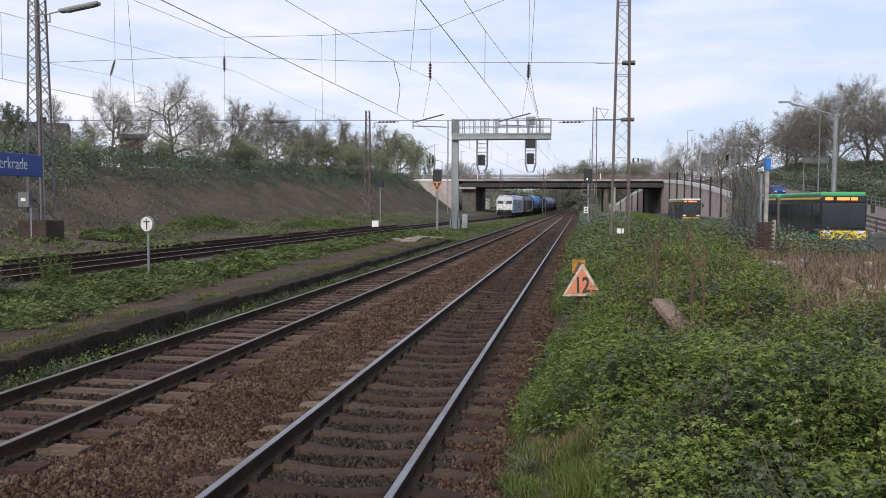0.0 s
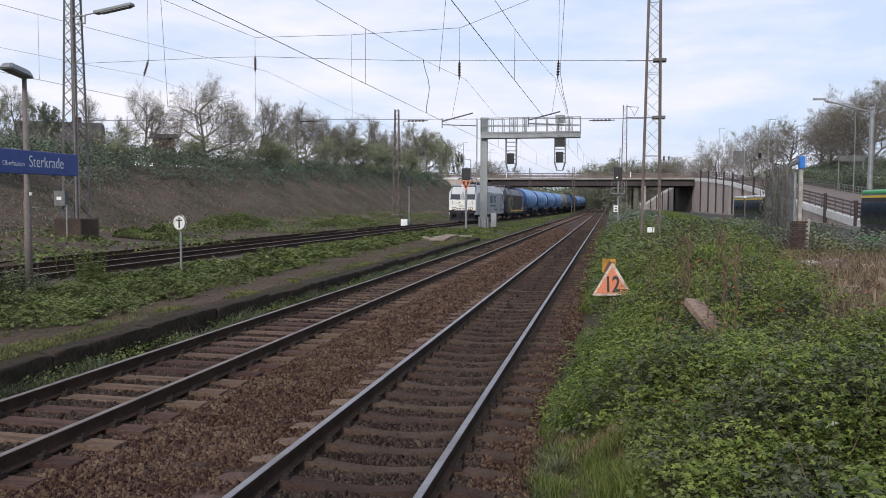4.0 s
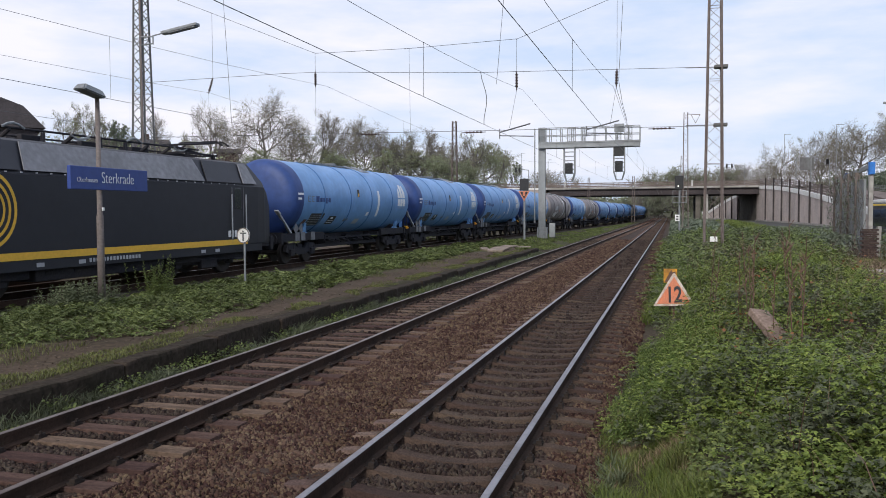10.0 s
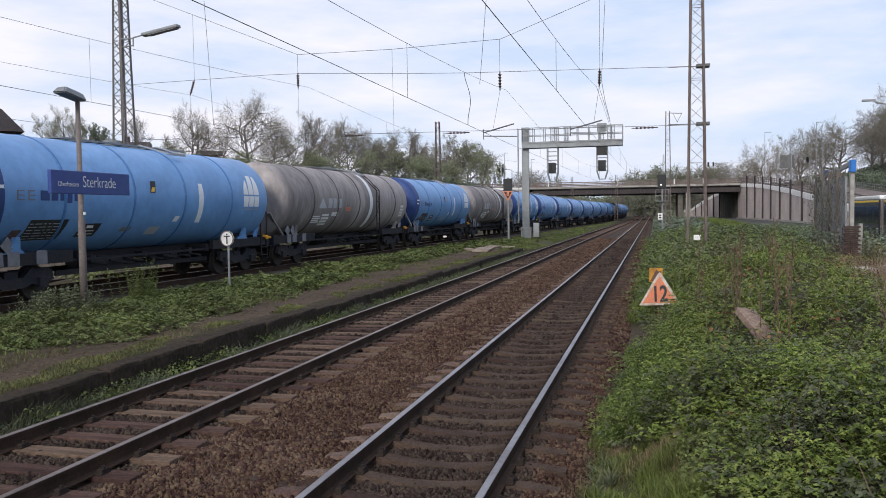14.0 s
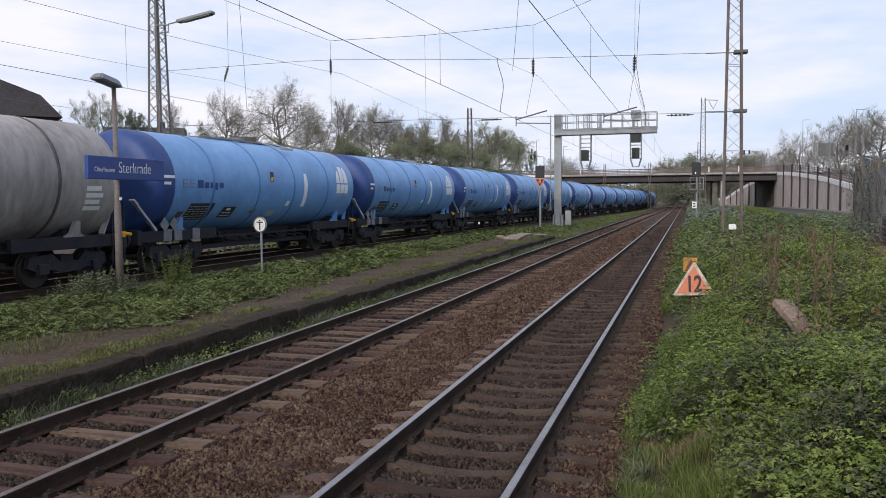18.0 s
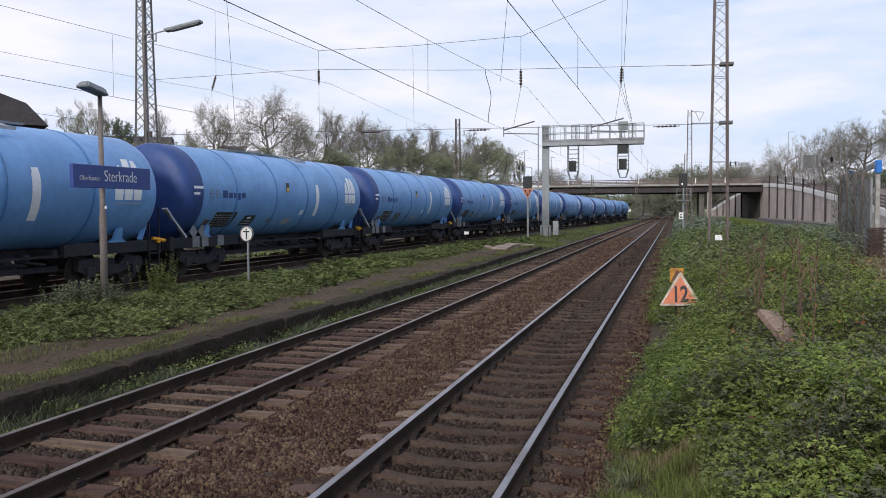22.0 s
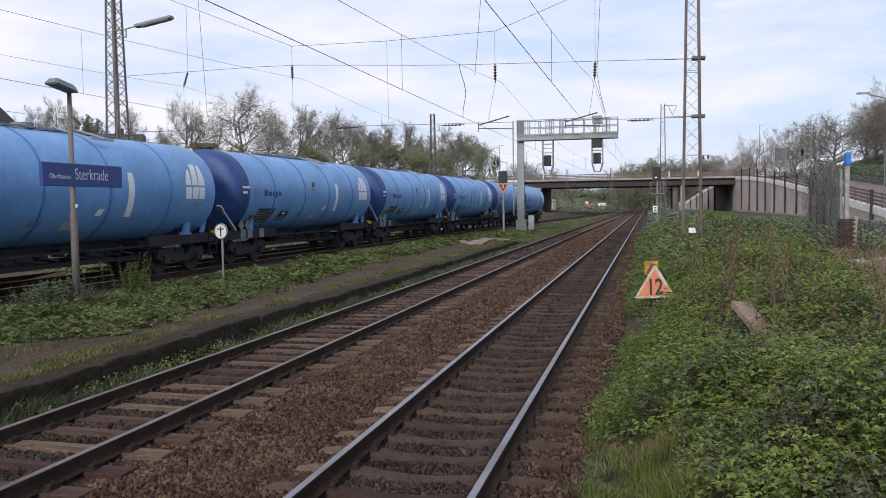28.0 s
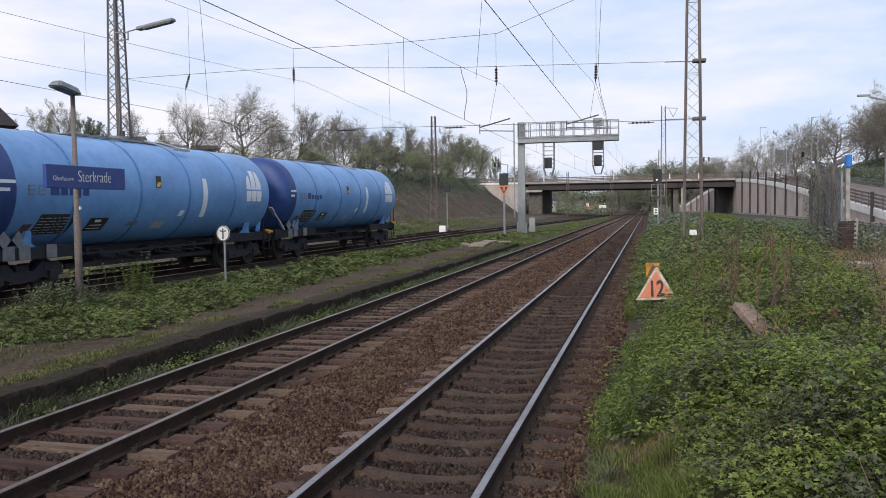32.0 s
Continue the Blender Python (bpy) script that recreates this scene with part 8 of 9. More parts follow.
def island_weeds():
    for n, y0, y1, size in ((6800, 6.5, 20, 0.062), (5200, 20, 40, 0.10), (2800, 40, 64, 0.16)):
        p, a, u = cane_nodes(RNG, n, 7, -15.0, -8.5, y0, y1, 1.0, 0.28, island_height)
        patch = nz(p[:, 0], p[:, 1], 0.7, 71.0)
        tip = u + 0.7 * patch + RNG.normal(0, 0.15, len(p)) > 0.85
        stuff("island_weeds", palmate(p[~tip], a[~tip], np.full((~tip).sum(), size), RNG, False), M["leaf_weed"], "low green bramble weeds on the old island platform", "weeds")
        stuff("island_weed_tips", palmate(p[tip], a[tip], np.full(tip.sum(), size * 0.9), RNG, False), M["weed_tip"], "pale young leaves of the weeds on the old platform", "weeds")
    # a taller bush round the foot of the lamp post and one tall weed
    x, y = RNG.normal(-12.6, 0.32, 260), RNG.normal(15.0, 0.4, 260)
    stuff("post_bush", upright_shoots(RNG, x, y, RNG.uniform(0.25, 0.7, 260), 16, 0.09, 0.5), M["leaf_dock"], "dark leafy bush round the foot of the lamp post", "bush")
    x, y = RNG.normal(-12.2, 0.22, 34), RNG.normal(17.6, 0.22, 34)
    stuff("tall_weed", upright_shoots(RNG, x, y, RNG.uniform(0.5, 1.15, 34), 26, 0.10), M["leaf_weed"], "tall leafy weed standing over the low growth", "weeds")
    x, y = scatter(RNG, 46000, -13.8, -8.3, 6, 62, 1.3)
    keep = nz(x, y, 1.3, 15.0) + 0.30 * np.clip((-9.6 - x), -0.6, 1) > 0.10
    x, y = x[keep], y[keep]
    p = np.stack([x, y, zs(x, y)], 1)
    stuff("island_grass", blades(p, 0.10, RNG, lean=1.1, width=0.006), M["moss_grass"], "short grass on the old island platform", "grass")
    # dead leaves and crumbs on the bare strip
    x, y = scatter(RNG, 5000, -11.0, -8.2, 6, 46, 1.4)
    p = np.stack([x, y, zs(x, y) + 0.012], 1)
    stuff("path_litter", leaves(p, 0.02 + 0.0006 * y, RNG, tilt=0.5), M["dead_leaf"], "dead leaves and crumbs on the bare strip", "litter")
    # the mossy strip behind the kerb
    x, y = scatter(RNG, 30000, -8.75, -8.1, 6, 46, 1.3)
    keep = nz(x, y, 1.1, 55.0) + 0.2 * nz(x, y, 0.3, 52.0) > -0.08 + 0.5 * np.abs(x + 8.38)
    x, y = x[keep], y[keep]
    p = np.stack([x, y, zs(x, y)], 1)
    stuff("kerb_grass", blades(p, 0.05, RNG, lean=1.3, width=0.004 + 0.0002 * y), M["moss_grass"], "low mossy grass along the kerb", "grass")
    # long tufts in the gutter between kerb and ballast
    tx, ty = scatter(RNG, 620, -7.78, -7.3, 6, 50, 1.2)
    keep = nz(tx, ty, 1.8, 25.0) > -0.1
    tx, ty = tx[keep], ty[keep]
    i = np.repeat(np.arange(len(tx)), 55)
    p = np.stack([tx[i] + RNG.normal(0, 0.07, len(i)), ty[i] + RNG.normal(0, 0.14, len(i)), zs(tx, ty)[i] - 0.02], 1)
    stuff("gutter_grass", blades(p, RNG.uniform(0.16, 0.36, len(tx))[i], RNG, lean=1.5, width=0.005 + 0.0002 * ty[i]), M["leaf_dock"], "long grass tufts between the kerb and the ballast", "grass")
    x, y = scatter(RNG, 24000, -7.8, -7.25, 5, 50, 1.3)
    keep = nz(x, y, 0.9, 35.0) > -0.08
    x, y = x[keep], y[keep]
    p = np.stack([x, y, zs(x, y) + RNG.uniform(0.02, 0.22, len(x))], 1)
    stuff("gutter_weeds", leaves(p, 0.036, RNG), M["leaf_weed"], "fresh weeds between the kerb and the ballast", "weeds")
    # weeds over the siding and along the slope foot
    x, y = scatter(RNG, 42000, -32, -18.3, 8, 120, 1.2)
    keep = nz(x, y, 4.0, 41.0) + 0.4 * nz(x, y, 1.2, 43.0) > 0.05
    x, y = x[keep], y[keep]
    p = np.stack([x, y, zs(x, y) + RNG.uniform(0.02, 0.5, len(x)) * np.clip(nz(x, y, 4.0, 41.0) + 0.4, 0.1, 1)], 1)
    stuff("siding_weeds", leaves(p, 0.11, RNG), M["leaf_weed"], "weeds and low bushes along the slope foot", "weeds")
    # heaps of green at the slope foot
    for cx, cy, rx, ry, h, n in ((-27.5, 57, 2.3, 4.2, 1.15, 9000), (-25.2, 41.5, 1.7, 2.6, 0.75, 6000), (-22.8, 69, 1.6, 9.0, 0.7, 8000)):
        a, r = RNG.uniform(0, 2 * np.pi, n), np.sqrt(RNG.uniform(0, 0.98, n))
        x, y = cx + rx * r * np.cos(a), cy + ry * r * np.sin(a)
        lump = np.clip(0.75 + 0.7 * nz(x, y, 1.1, 44.0), 0.1, 1.3)
        p = np.stack([x, y, zs(x, y) + h * lump * np.sqrt(1 - r ** 2) * RNG.uniform(0.6, 1.02, n)], 1)
        stuff("green_mound", leaves(p, 0.085, RNG), M["leaf_weed"], "rounded mound of brambles at the slope foot", "bush")
    # grass verge beyond the platform to the bridge, both sides
    x, y = scatter(RNG, 34000, -13.2, -7.8, 48, 200, 1.4)
    keep = (nz(x, y, 2.5, 57.0) > -0.1) & np.array([a > freight(b) + 1.8 and a < main_left(b) - 1.7 for a, b in zip(x, y)])
    x, y = x[keep], y[keep]
    p = np.stack([x, y, zs(x, y)], 1)
    stuff("verge_grass", blades(p, 0.14, RNG, lean=0.9, width=0.03), M["leaf_weed"], "rough grass between the tracks", "grass")
    x, y = scatter(RNG, 26000, -0.2, 9.0, 60, 200, 1.3)
    p = np.stack([x, y, zs(x, y) + RNG.uniform(0.05, 0.7, len(x)) * np.clip(0.5 + nz(x, y, 5, 3.0), 0.1, 1)], 1)
    stuff("far_brambles", leaves(p, 0.22, RNG), M["leaf_dark"], "brambles running on towards the bridge", "brambles")
    # weeds on the freight ballast
    x, y = scatter(RNG, 9000, -17.5, -13.2, 6, 60, 1.2)
    keep = nz(x, y, 1.5, 51.0) > 0.1
    x, y = x[keep], y[keep]
    p = np.stack([x, y, zs(x, y) + RNG.uniform(0.0, 0.14, len(x))], 1)
    stuff("track_weeds", leaves(p, 0.05, RNG), M["leaf_dark"], "weeds sprouting in the freight track", "weeds")


island_weeds()


def hill_bushes():
    n = 150000
    x, y = scatter(RNG, n, -54, -34, 10, 215, 1.1)
    hgt = 0.7 + 1.8 * np.clip(nz(x, y, 7.0, 61.0) + 0.45, 0, 1.2)
    top = np.clip((-37.2 - x + 2.6 * nz(x, y, 5.0, 63.0)) / 3.0, 0, 1)
    keep = (top > 0.05) & (nz(x, y, 2.2, 65.0) + 1.3 * top > 0.42)
    x, y, hgt, top = x[keep], y[keep], hgt[keep], top[keep]
    u = RNG.uniform(0, 1, len(x)) ** 0.6
    p = np.stack([x, y, zs(x, y) + hgt * top * u], 1)
    stuff("hill_bushes", leaves(p, 0.15, RNG, tilt=1.4), M["leaf_hill"], "dense dark bushes along the top of the embankment", "bushes")
    x, y = scatter(RNG, 16000, -52, -41, 10, 215, 1.0)
    keep = nz(x, y, 9.0, 71.0) > 0.12
    x, y = x[keep], y[keep]
    p = np.stack([x, y, zs(x, y) + RNG.uniform(0.5, 3.2, len(x))], 1)
    stuff("spring_bushes", leaves(p, 0.20, RNG, tilt=1.4), M["leaf_spring"], "fresh green bushes on the embankment", "bushes")
    # scrub on the slope
    x, y = scatter(RNG, 26000, -39, -29, 10, 200, 1.1)
    keep = nz(x, y, 3.0, 81.0) > 0.08
    x, y = x[keep], y[keep]
    p = np.stack([x, y, zs(x, y) + RNG.uniform(0.0, 0.35, len(x))], 1)
    stuff("slope_scrub", leaves(p, 0.10, RNG, tilt=1.3), M["leaf_dark"], "sparse dark scrub on the bare slope", "scrub")
    x, y = scatter(RNG, 14000, -38.5, -28, 10, 160, 1.1)
    p = np.stack([x, y, zs(x, y)], 1)
    stuff("slope_litter", blades(p, 0.2, RNG, lean=1.6, width=0.02), M["dry"], "dead stalks littering the slope", "dry stalks")
    # bank on the right behind the ramp
    n = 80000
    x, y = scatter(RNG, n, 37.5, 50, 40, 200, 1.0)
    p = np.stack([x, y, zs(x, y) + RNG.uniform(0, 1, n) ** 0.6 * (2.6 + 1.2 * nz(x, y, 8.0, 91.0))], 1)
    stuff("bank_hedge", leaves(p, 0.22, RNG, tilt=1.4), M["leaf_dark"], "dark ivy hedge on the bank behind the ramp", "hedge")
    # beyond the bridge
    n = 26000
    x, y = scatter(RNG, n, -75, 60, 230, 560, 1.0)
    keep = np.array([abs(a - main_left(b)) > 8 + 0.02 * (b - 230) and abs(a - 16.5) > 6.5 for a, b in zip(x, y)])
    x, y = x[keep], y[keep]
    wide = np.abs(x + 5) / 40
    p = np.stack([x, y, zs(x, y) + RNG.uniform(0, 1, len(x)) * (0.8 + 4.0 * np.clip(wide, 0, 1.2))], 1)
    # leaf_far pales these bushes to stand in for haze
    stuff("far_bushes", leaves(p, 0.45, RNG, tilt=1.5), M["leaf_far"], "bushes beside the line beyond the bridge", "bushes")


hill_bushes()


def ivy_on_fence():
    n = 4200
    y = RNG.uniform(31.6, 37.4, n)
    z = RNG.uniform(0.2, 4.0, n)
    keep = RNG.uniform(0, 1, n) < 0.10 + 0.9 * (z < 1.5)
    y, z = y[keep], z[keep]
    x = 6.45 - np.abs(RNG.normal(0, 0.16 + 0.35 * np.clip(1.6 - z, 0, 1), len(y)))
    stuff("fence_ivy", leaves(np.stack([x, y, z], 1), 0.07, RNG, tilt=2), M["leaf_dark"], "ivy climbing over the old panel fence", "ivy")
    m = 520
    y = RNG.uniform(31.4, 37.2, m)
    x = 6.55 - np.abs(RNG.normal(0, 0.10, m))
    p = np.stack([x, y, RNG.uniform(0.2, 3.6, m)], 1)
    stuff("dead_vines", blades(p, 0.6, RNG, lean=1.5, width=0.010), M["concrete_dark"], "dead brown vines hanging on the fence", "vines")


ivy_on_fence()


# ---- trees ----
class Wood:
    """Collects tapering limbs as three- to six-sided tubes."""
    def __init__(self):
        self.v, self.f, self.tips = [], [], []

    def limb(self, pts, rad):
        n = 6 if rad[0] > 0.12 else (4 if rad[0] > 0.035 else 3)
        b = len(self.v)
        for j, p in enumerate(pts):
            a, c = pts[max(0, j - 1)], pts[min(len(pts) - 1, j + 1)]
            d = (c - a).normalized()
            u = d.cross(Vector((0.3, 1, 0.2))).normalized()
            w = u.cross(d)
            for k in range(n):
                t = 2 * math.pi * k / n
                self.v.append(p + (u * math.cos(t) + w * math.sin(t)) * rad[j])
        for j in range(len(pts) - 1):
            for k in range(n):
                self.f.append((b + j * n + k, b + j * n + (k + 1) % n, b + (j + 1) * n + (k + 1) % n, b + (j + 1) * n + k))


def grow(wood, rnd, p, d, length, r, level, plan, twigs):
    segs = 4 if level < 2 else (3 if level == 2 else 2)
    pts, q, dd = [p.copy()], p.copy(), d.copy()
    for j in range(segs):
        dd = (dd + Vector((rnd.gauss(0, 1), rnd.gauss(0, 1), rnd.gauss(0, 1))) * 0.16 + Vector((0, 0, plan["lift"])) * (0.5 if level else 0)).normalized()
        q = q + dd * length / segs
        pts.append(q.copy())
    rads = [max(0.010, r * (1 - 0.75 * j / segs)) for j in range(segs + 1)]
    (wood if level < 2 else twigs).limb(pts, rads)
    if level >= plan["levels"]:
        twigs.tips += [pts[-1], pts[-2].lerp(pts[-1], 0.4)]
        return
    n = plan["split"][level]
    for k in range(n):
        u = plan["from"][level] + (1 - plan["from"][level]) * (k + rnd.random()) / n
        i = min(segs - 1, int(u * segs))
        o = pts[i].lerp(pts[i + 1], u * segs - i)
        axis = (pts[i + 1] - pts[i]).normalized()
        side = axis.cross(Vector((rnd.gauss(0, 1), rnd.gauss(0, 1), rnd.gauss(0, 1)))).normalized()
        a = radians(rnd.uniform(*plan["angle"]))
        nd = (axis * math.cos(a) + side * math.sin(a)).normalized()
        ln = length * rnd.uniform(*plan["ratio"]) * (1.15 - 0.45 * u)
        grow(wood, rnd, o, nd, ln, r * plan["thin"] * (1.1 - 0.5 * u), level + 1, plan, twigs)


def make_tree(seed, height, plan, leaf, n_leaf, leaf_size, label, category="tree"):
    rnd = random.Random(seed)
    rng = np.random.default_rng(seed)
    wood, twigs = Wood(), Wood()
    grow(wood, rnd, Vector((0, 0, -0.3)), Vector((0, 0, 1)), height * plan["trunk"], height * 0.022, 0, plan, twigs)
    t = empty("tree")
    tagged(t, label, category, group="trees round the line")
    o = new("trunk", raw("trunk", wood.v, wood.f, M["bark"]))
    o.parent = t
    o = new("twig_crown", raw("twig_crown", twigs.v, twigs.f, M["bark"]))
    o.parent = t
    tips = np.array([tuple(p) for p in twigs.tips])
    # the finest twigs, a haze round the crown
    per = 3
    q = np.repeat(tips, per, 0)
    mid = tips.mean(0)
    dv = (q - mid) / (np.linalg.norm(q - mid, axis=1)[:, None] + 0.01) * 0.8 + rng.normal(0, 0.75, q.shape) + np.array([0, 0, 0.25])
    dv /= np.linalg.norm(dv, axis=1)[:, None]
    ln = (height * 0.055 * rng.uniform(0.4, 1.3, len(q)))[:, None]
    sd = np.cross(dv, rng.normal(0, 1, q.shape))
    sd /= np.linalg.norm(sd, axis=1)[:, None]
    v = np.stack([q - sd * 0.006, q + sd * 0.006, q + dv * ln], 1).reshape(-1, 3)
    o = new("twig_haze", fast_mesh("twig_haze", v, np.arange(len(v)).reshape(-1, 3), M["twig"]))
    o.parent = t
    if n_leaf:
        pick = tips[rng.integers(0, len(tips), n_leaf)] + rng.normal(0, 0.16, (n_leaf, 3))
        v, f = leaves(pick, leaf_size, rng, tilt=1.5, up=0.3)
        o = new("crown", fast_mesh("crown", v, f, leaf))
        o.parent = t
    TREE_H.append(float(np.percentile(tips[:, 2], 99)))
    return t


TREE_H = []
PLAN = dict(levels=4, split=[8, 6, 5, 3], trunk=0.66, lift=0.12, angle=(28, 62), ratio=(0.42, 0.62), thin=0.5)
PLAN["from"] = [0.28, 0.25, 0.2, 0.2]
PLAN_TALL = dict(PLAN, angle=(18, 42), trunk=0.82, lift=0.2)
PLAN_WIDE = dict(PLAN, angle=(38, 75), trunk=0.52, split=[9, 6, 5, 4], ratio=(0.54, 0.78))
PLAN_BUSH = dict(PLAN, levels=3, split=[9, 7, 5], trunk=0.6, angle=(30, 70), ratio=(0.5, 0.75))
PLAN_BUSH["from"] = [0.08, 0.2, 0.2]
TREES = [
    make_tree(1, 12, PLAN_WIDE, M["leaf_bud"], 2600, 0.075, "wide leafless tree with fine brown twigs and buds"),
    make_tree(2, 12, PLAN, M["leaf_spring"], 3200, 0.085, "tree with first pale green spring leaves"),
    make_tree(3, 13, PLAN_TALL, M["leaf_bud"], 1200, 0.075, "slender bare tree with upright branches"),
    make_tree(4, 9, PLAN_BUSH, M["leaf_spring"], 5200, 0.11, "small bushy tree in bright spring green"),
    make_tree(5, 11, PLAN_WIDE, M["leaf_far"], 8000, 0.15, "broad tree with a dense green crown paled like haze"),
    make_tree(6, 13, PLAN_WIDE, M["leaf_bud"], 2400, 0.08, "large brownish tree coming into bud"),
    make_tree(7, 14, PLAN_TALL, M["leaf_dark"], 5200, 0.22, "narrow upright poplar with dark leaves"),
]
TREE_USED = set()


def plant(kind, x, y, scale, turn, z=None, dz=0.0, wide=1.0):
    z = ground_z(x, y) if z is None else z
    m = pose(x, y, z + dz, 0, 0, turn) @ Matrix.Diagonal((scale * wide, scale * wide, scale, 1))
    if kind not in TREE_USED:
        TREE_USED.add(kind)
        TREES[kind].matrix_basis = m
        return TREES[kind]
    t = copy_thing(TREES[kind], Matrix())
    t.matrix_basis = m
    return t


def plant_to(kind, az, el, x, rnd, wide=1.0, y=None):
    """A tree on the line x (or at the distance y) whose top stands at a given height seen from the platform."""
    if y is None:
        y = abs(x) / math.tan(radians(abs(az)))
    else:
        x = -y * math.tan(radians(az))
    top = 2.41 + math.hypot(x, y) * math.tan(radians(el))
    g = ground_z(x, y) - 0.3
    return plant(kind, x, y, max(0.15, (top - g) / TREE_H[kind]), rnd.uniform(0, 360), z=g, wide=wide)


def left_trees():
    rnd = random.Random(21)
    rows = [(46.2, 5.6, -40.5, 3, 1.0), (44.3, 5.1, -40.5, 3, 1.1), (42.0, 4.7, -40.5, 3, 1.0), (44.5, 6.2, -52, 1, 0.9), (42.5, 5.6, -56, 1, 1.0), (39.9, 6.3, -50, 1, 0.9), (38.7, 6.8, -49, 1, 0.9), (37.8, 5.95, -52, 6, 0.9), (37.2, 5.7, -53, 6, 0.9), (34.8, 6.7, -50, 2, 1.0), (33.2, 5.2, -52, 1, 1.0), (33.3, 3.9, -44, 3, 1.0), (31.3, 7.0, -47, 0, 0.85), (29.9, 5.6, -50, 2, 1.0),
            (28.0, 7.75, -46, 0, 1.05), (26.3, 6.3, -48, 5, 1.0), (25.2, 5.6, -47, 1, 1.0), (24.4, 7.05, -46, 2, 1.3), (22.9, 6.2, -47, 5, 0.9), (21.7, 6.3, -50, 0, 0.9), (20.9, 6.2, -47, 5, 0.9), (20.0, 5.8, -47, 0, 1.0), (19.4, 5.0, -46, 1, 1.1), (18.5, 5.6, -46, 5, 0.9), (17.6, 5.2, -47, 1, 1.0),
            (16.8, 5.9, -46, 2, 1.4), (15.9, 5.0, -47, 5, 1.0), (15.1, 4.8, -48, 1, 1.0), (14.4, 4.8, -47, 5, 1.0), (13.5, 5.25, -47, 1, 1.1), (12.7, 4.7, -46, 3, 1.0), (11.9, 4.5, -46, 1, 1.0), (11.2, 3.9, -46, 3, 1.1), (10.5, 3.4, -45, 6, 0.8)]
    for az, el, x, k, w in rows:
        plant_to(k, az, el, x, rnd, w * 0.82)
    for k in range(7):
        az = rnd.uniform(11.5, 21.0)
        plant_to(rnd.choice((1, 3, 5, 3)), az, rnd.uniform(3.7, 4.9) - 0.03 * (25 - az), rnd.uniform(-52, -43), rnd, 1.2)
    for k in range(11):
        az = rnd.uniform(12, 29)
        plant_to(rnd.choice((3, 1, 3)), az, rnd.uniform(3.7, 4.5) - 0.02 * (29 - az), rnd.uniform(-46, -43), rnd, 1.5)
    for k in range(3):
        az = rnd.uniform(30, 42)
        plant_to(rnd.choice((1, 5)), az, rnd.uniform(4.2, 5.0), rnd.uniform(-54, -45), rnd, 1.3)


def right_trees():
    rnd = random.Random(22)
    for az, el, x, k, w in ((-6.7, 4.1, 30, 0, 0.8), (-8.2, 3.5, 42, 0, 0.7), (-8.9, 4.6, 44, 5, 1.0), (-10.2, 5.0, 45, 5, 1.0), (-11.5, 5.3, 46, 0, 1.0), (-12.9, 5.85, 47, 5, 0.9),
                            (-13.6, 5.9, 46, 0, 0.9), (-14.3, 6.6, 47, 5, 0.85), (-15.0, 7.1, 47, 0, 0.85), (-15.8, 7.3, 48, 5, 0.85), (-17.6, 7.5, 48, 5, 0.85), (-18.6, 7.5, 49, 5, 0.85), (-19.8, 7.4, 50, 0, 0.9), (-21.2, 7.4, 50, 5, 0.9), (-22.8, 7.4, 50, 5, 0.9)):
        plant_to(k, az, el, x, rnd, w)
    for k in range(3):
        az = rnd.uniform(-22, -13)
        plant_to(rnd.choice((5, 5, 0)), az, 3.4 + 0.2 * (-az - 9.5), rnd.uniform(52, 62), rnd, 1.3)


def far_trees():
    rnd = random.Random(23)
    for az, el in ((2.2, 2.2), (1.5, 2.4), (0.8, 2.55), (0.1, 2.75), (-0.5, 2.6), (-1.1, 2.62), (-1.8, 2.55), (-2.5, 2.7), (-3.1, 2.7), (-3.6, 2.95), (-4.2, 2.7), (-4.8, 2.9), (-5.4, 2.6), (7.8, 2.85), (8.6, 2.6), (9.4, 2.7), (7.1, 2.3)):
        plant_to(rnd.choice((4, 5, 5, 5)), az, el, 0, rnd, 1.1, y=rnd.uniform(300, 345))
    for k in range(26):
        x = -85 + k * 6.4 + rnd.uniform(-2, 2)
        y = rnd.uniform(262, 345)
        if abs(x + 6) < 12 or abs(x - 14) < 7:
            continue
        plant(rnd.choice((4, 5, 1, 0)), x, y, rnd.uniform(0.6, 0.85), rnd.uniform(0, 360), dz=-0.5, wide=1.3)
    # the wood that closes the view where the line swings away
    n = 16000
    x, y = RNG.uniform(-190, 110, n), RNG.uniform(885, 930, n)
    p = np.stack([x, y, zs(x, np.full(n, 880.0)) - 1 + RNG.uniform(0, 1, n) ** 0.8 * (17 + 9 * nz(x, y, 24.0, 3.0))], 1)
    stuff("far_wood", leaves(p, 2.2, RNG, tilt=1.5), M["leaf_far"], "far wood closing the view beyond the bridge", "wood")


left_trees()
right_trees()
far_trees()


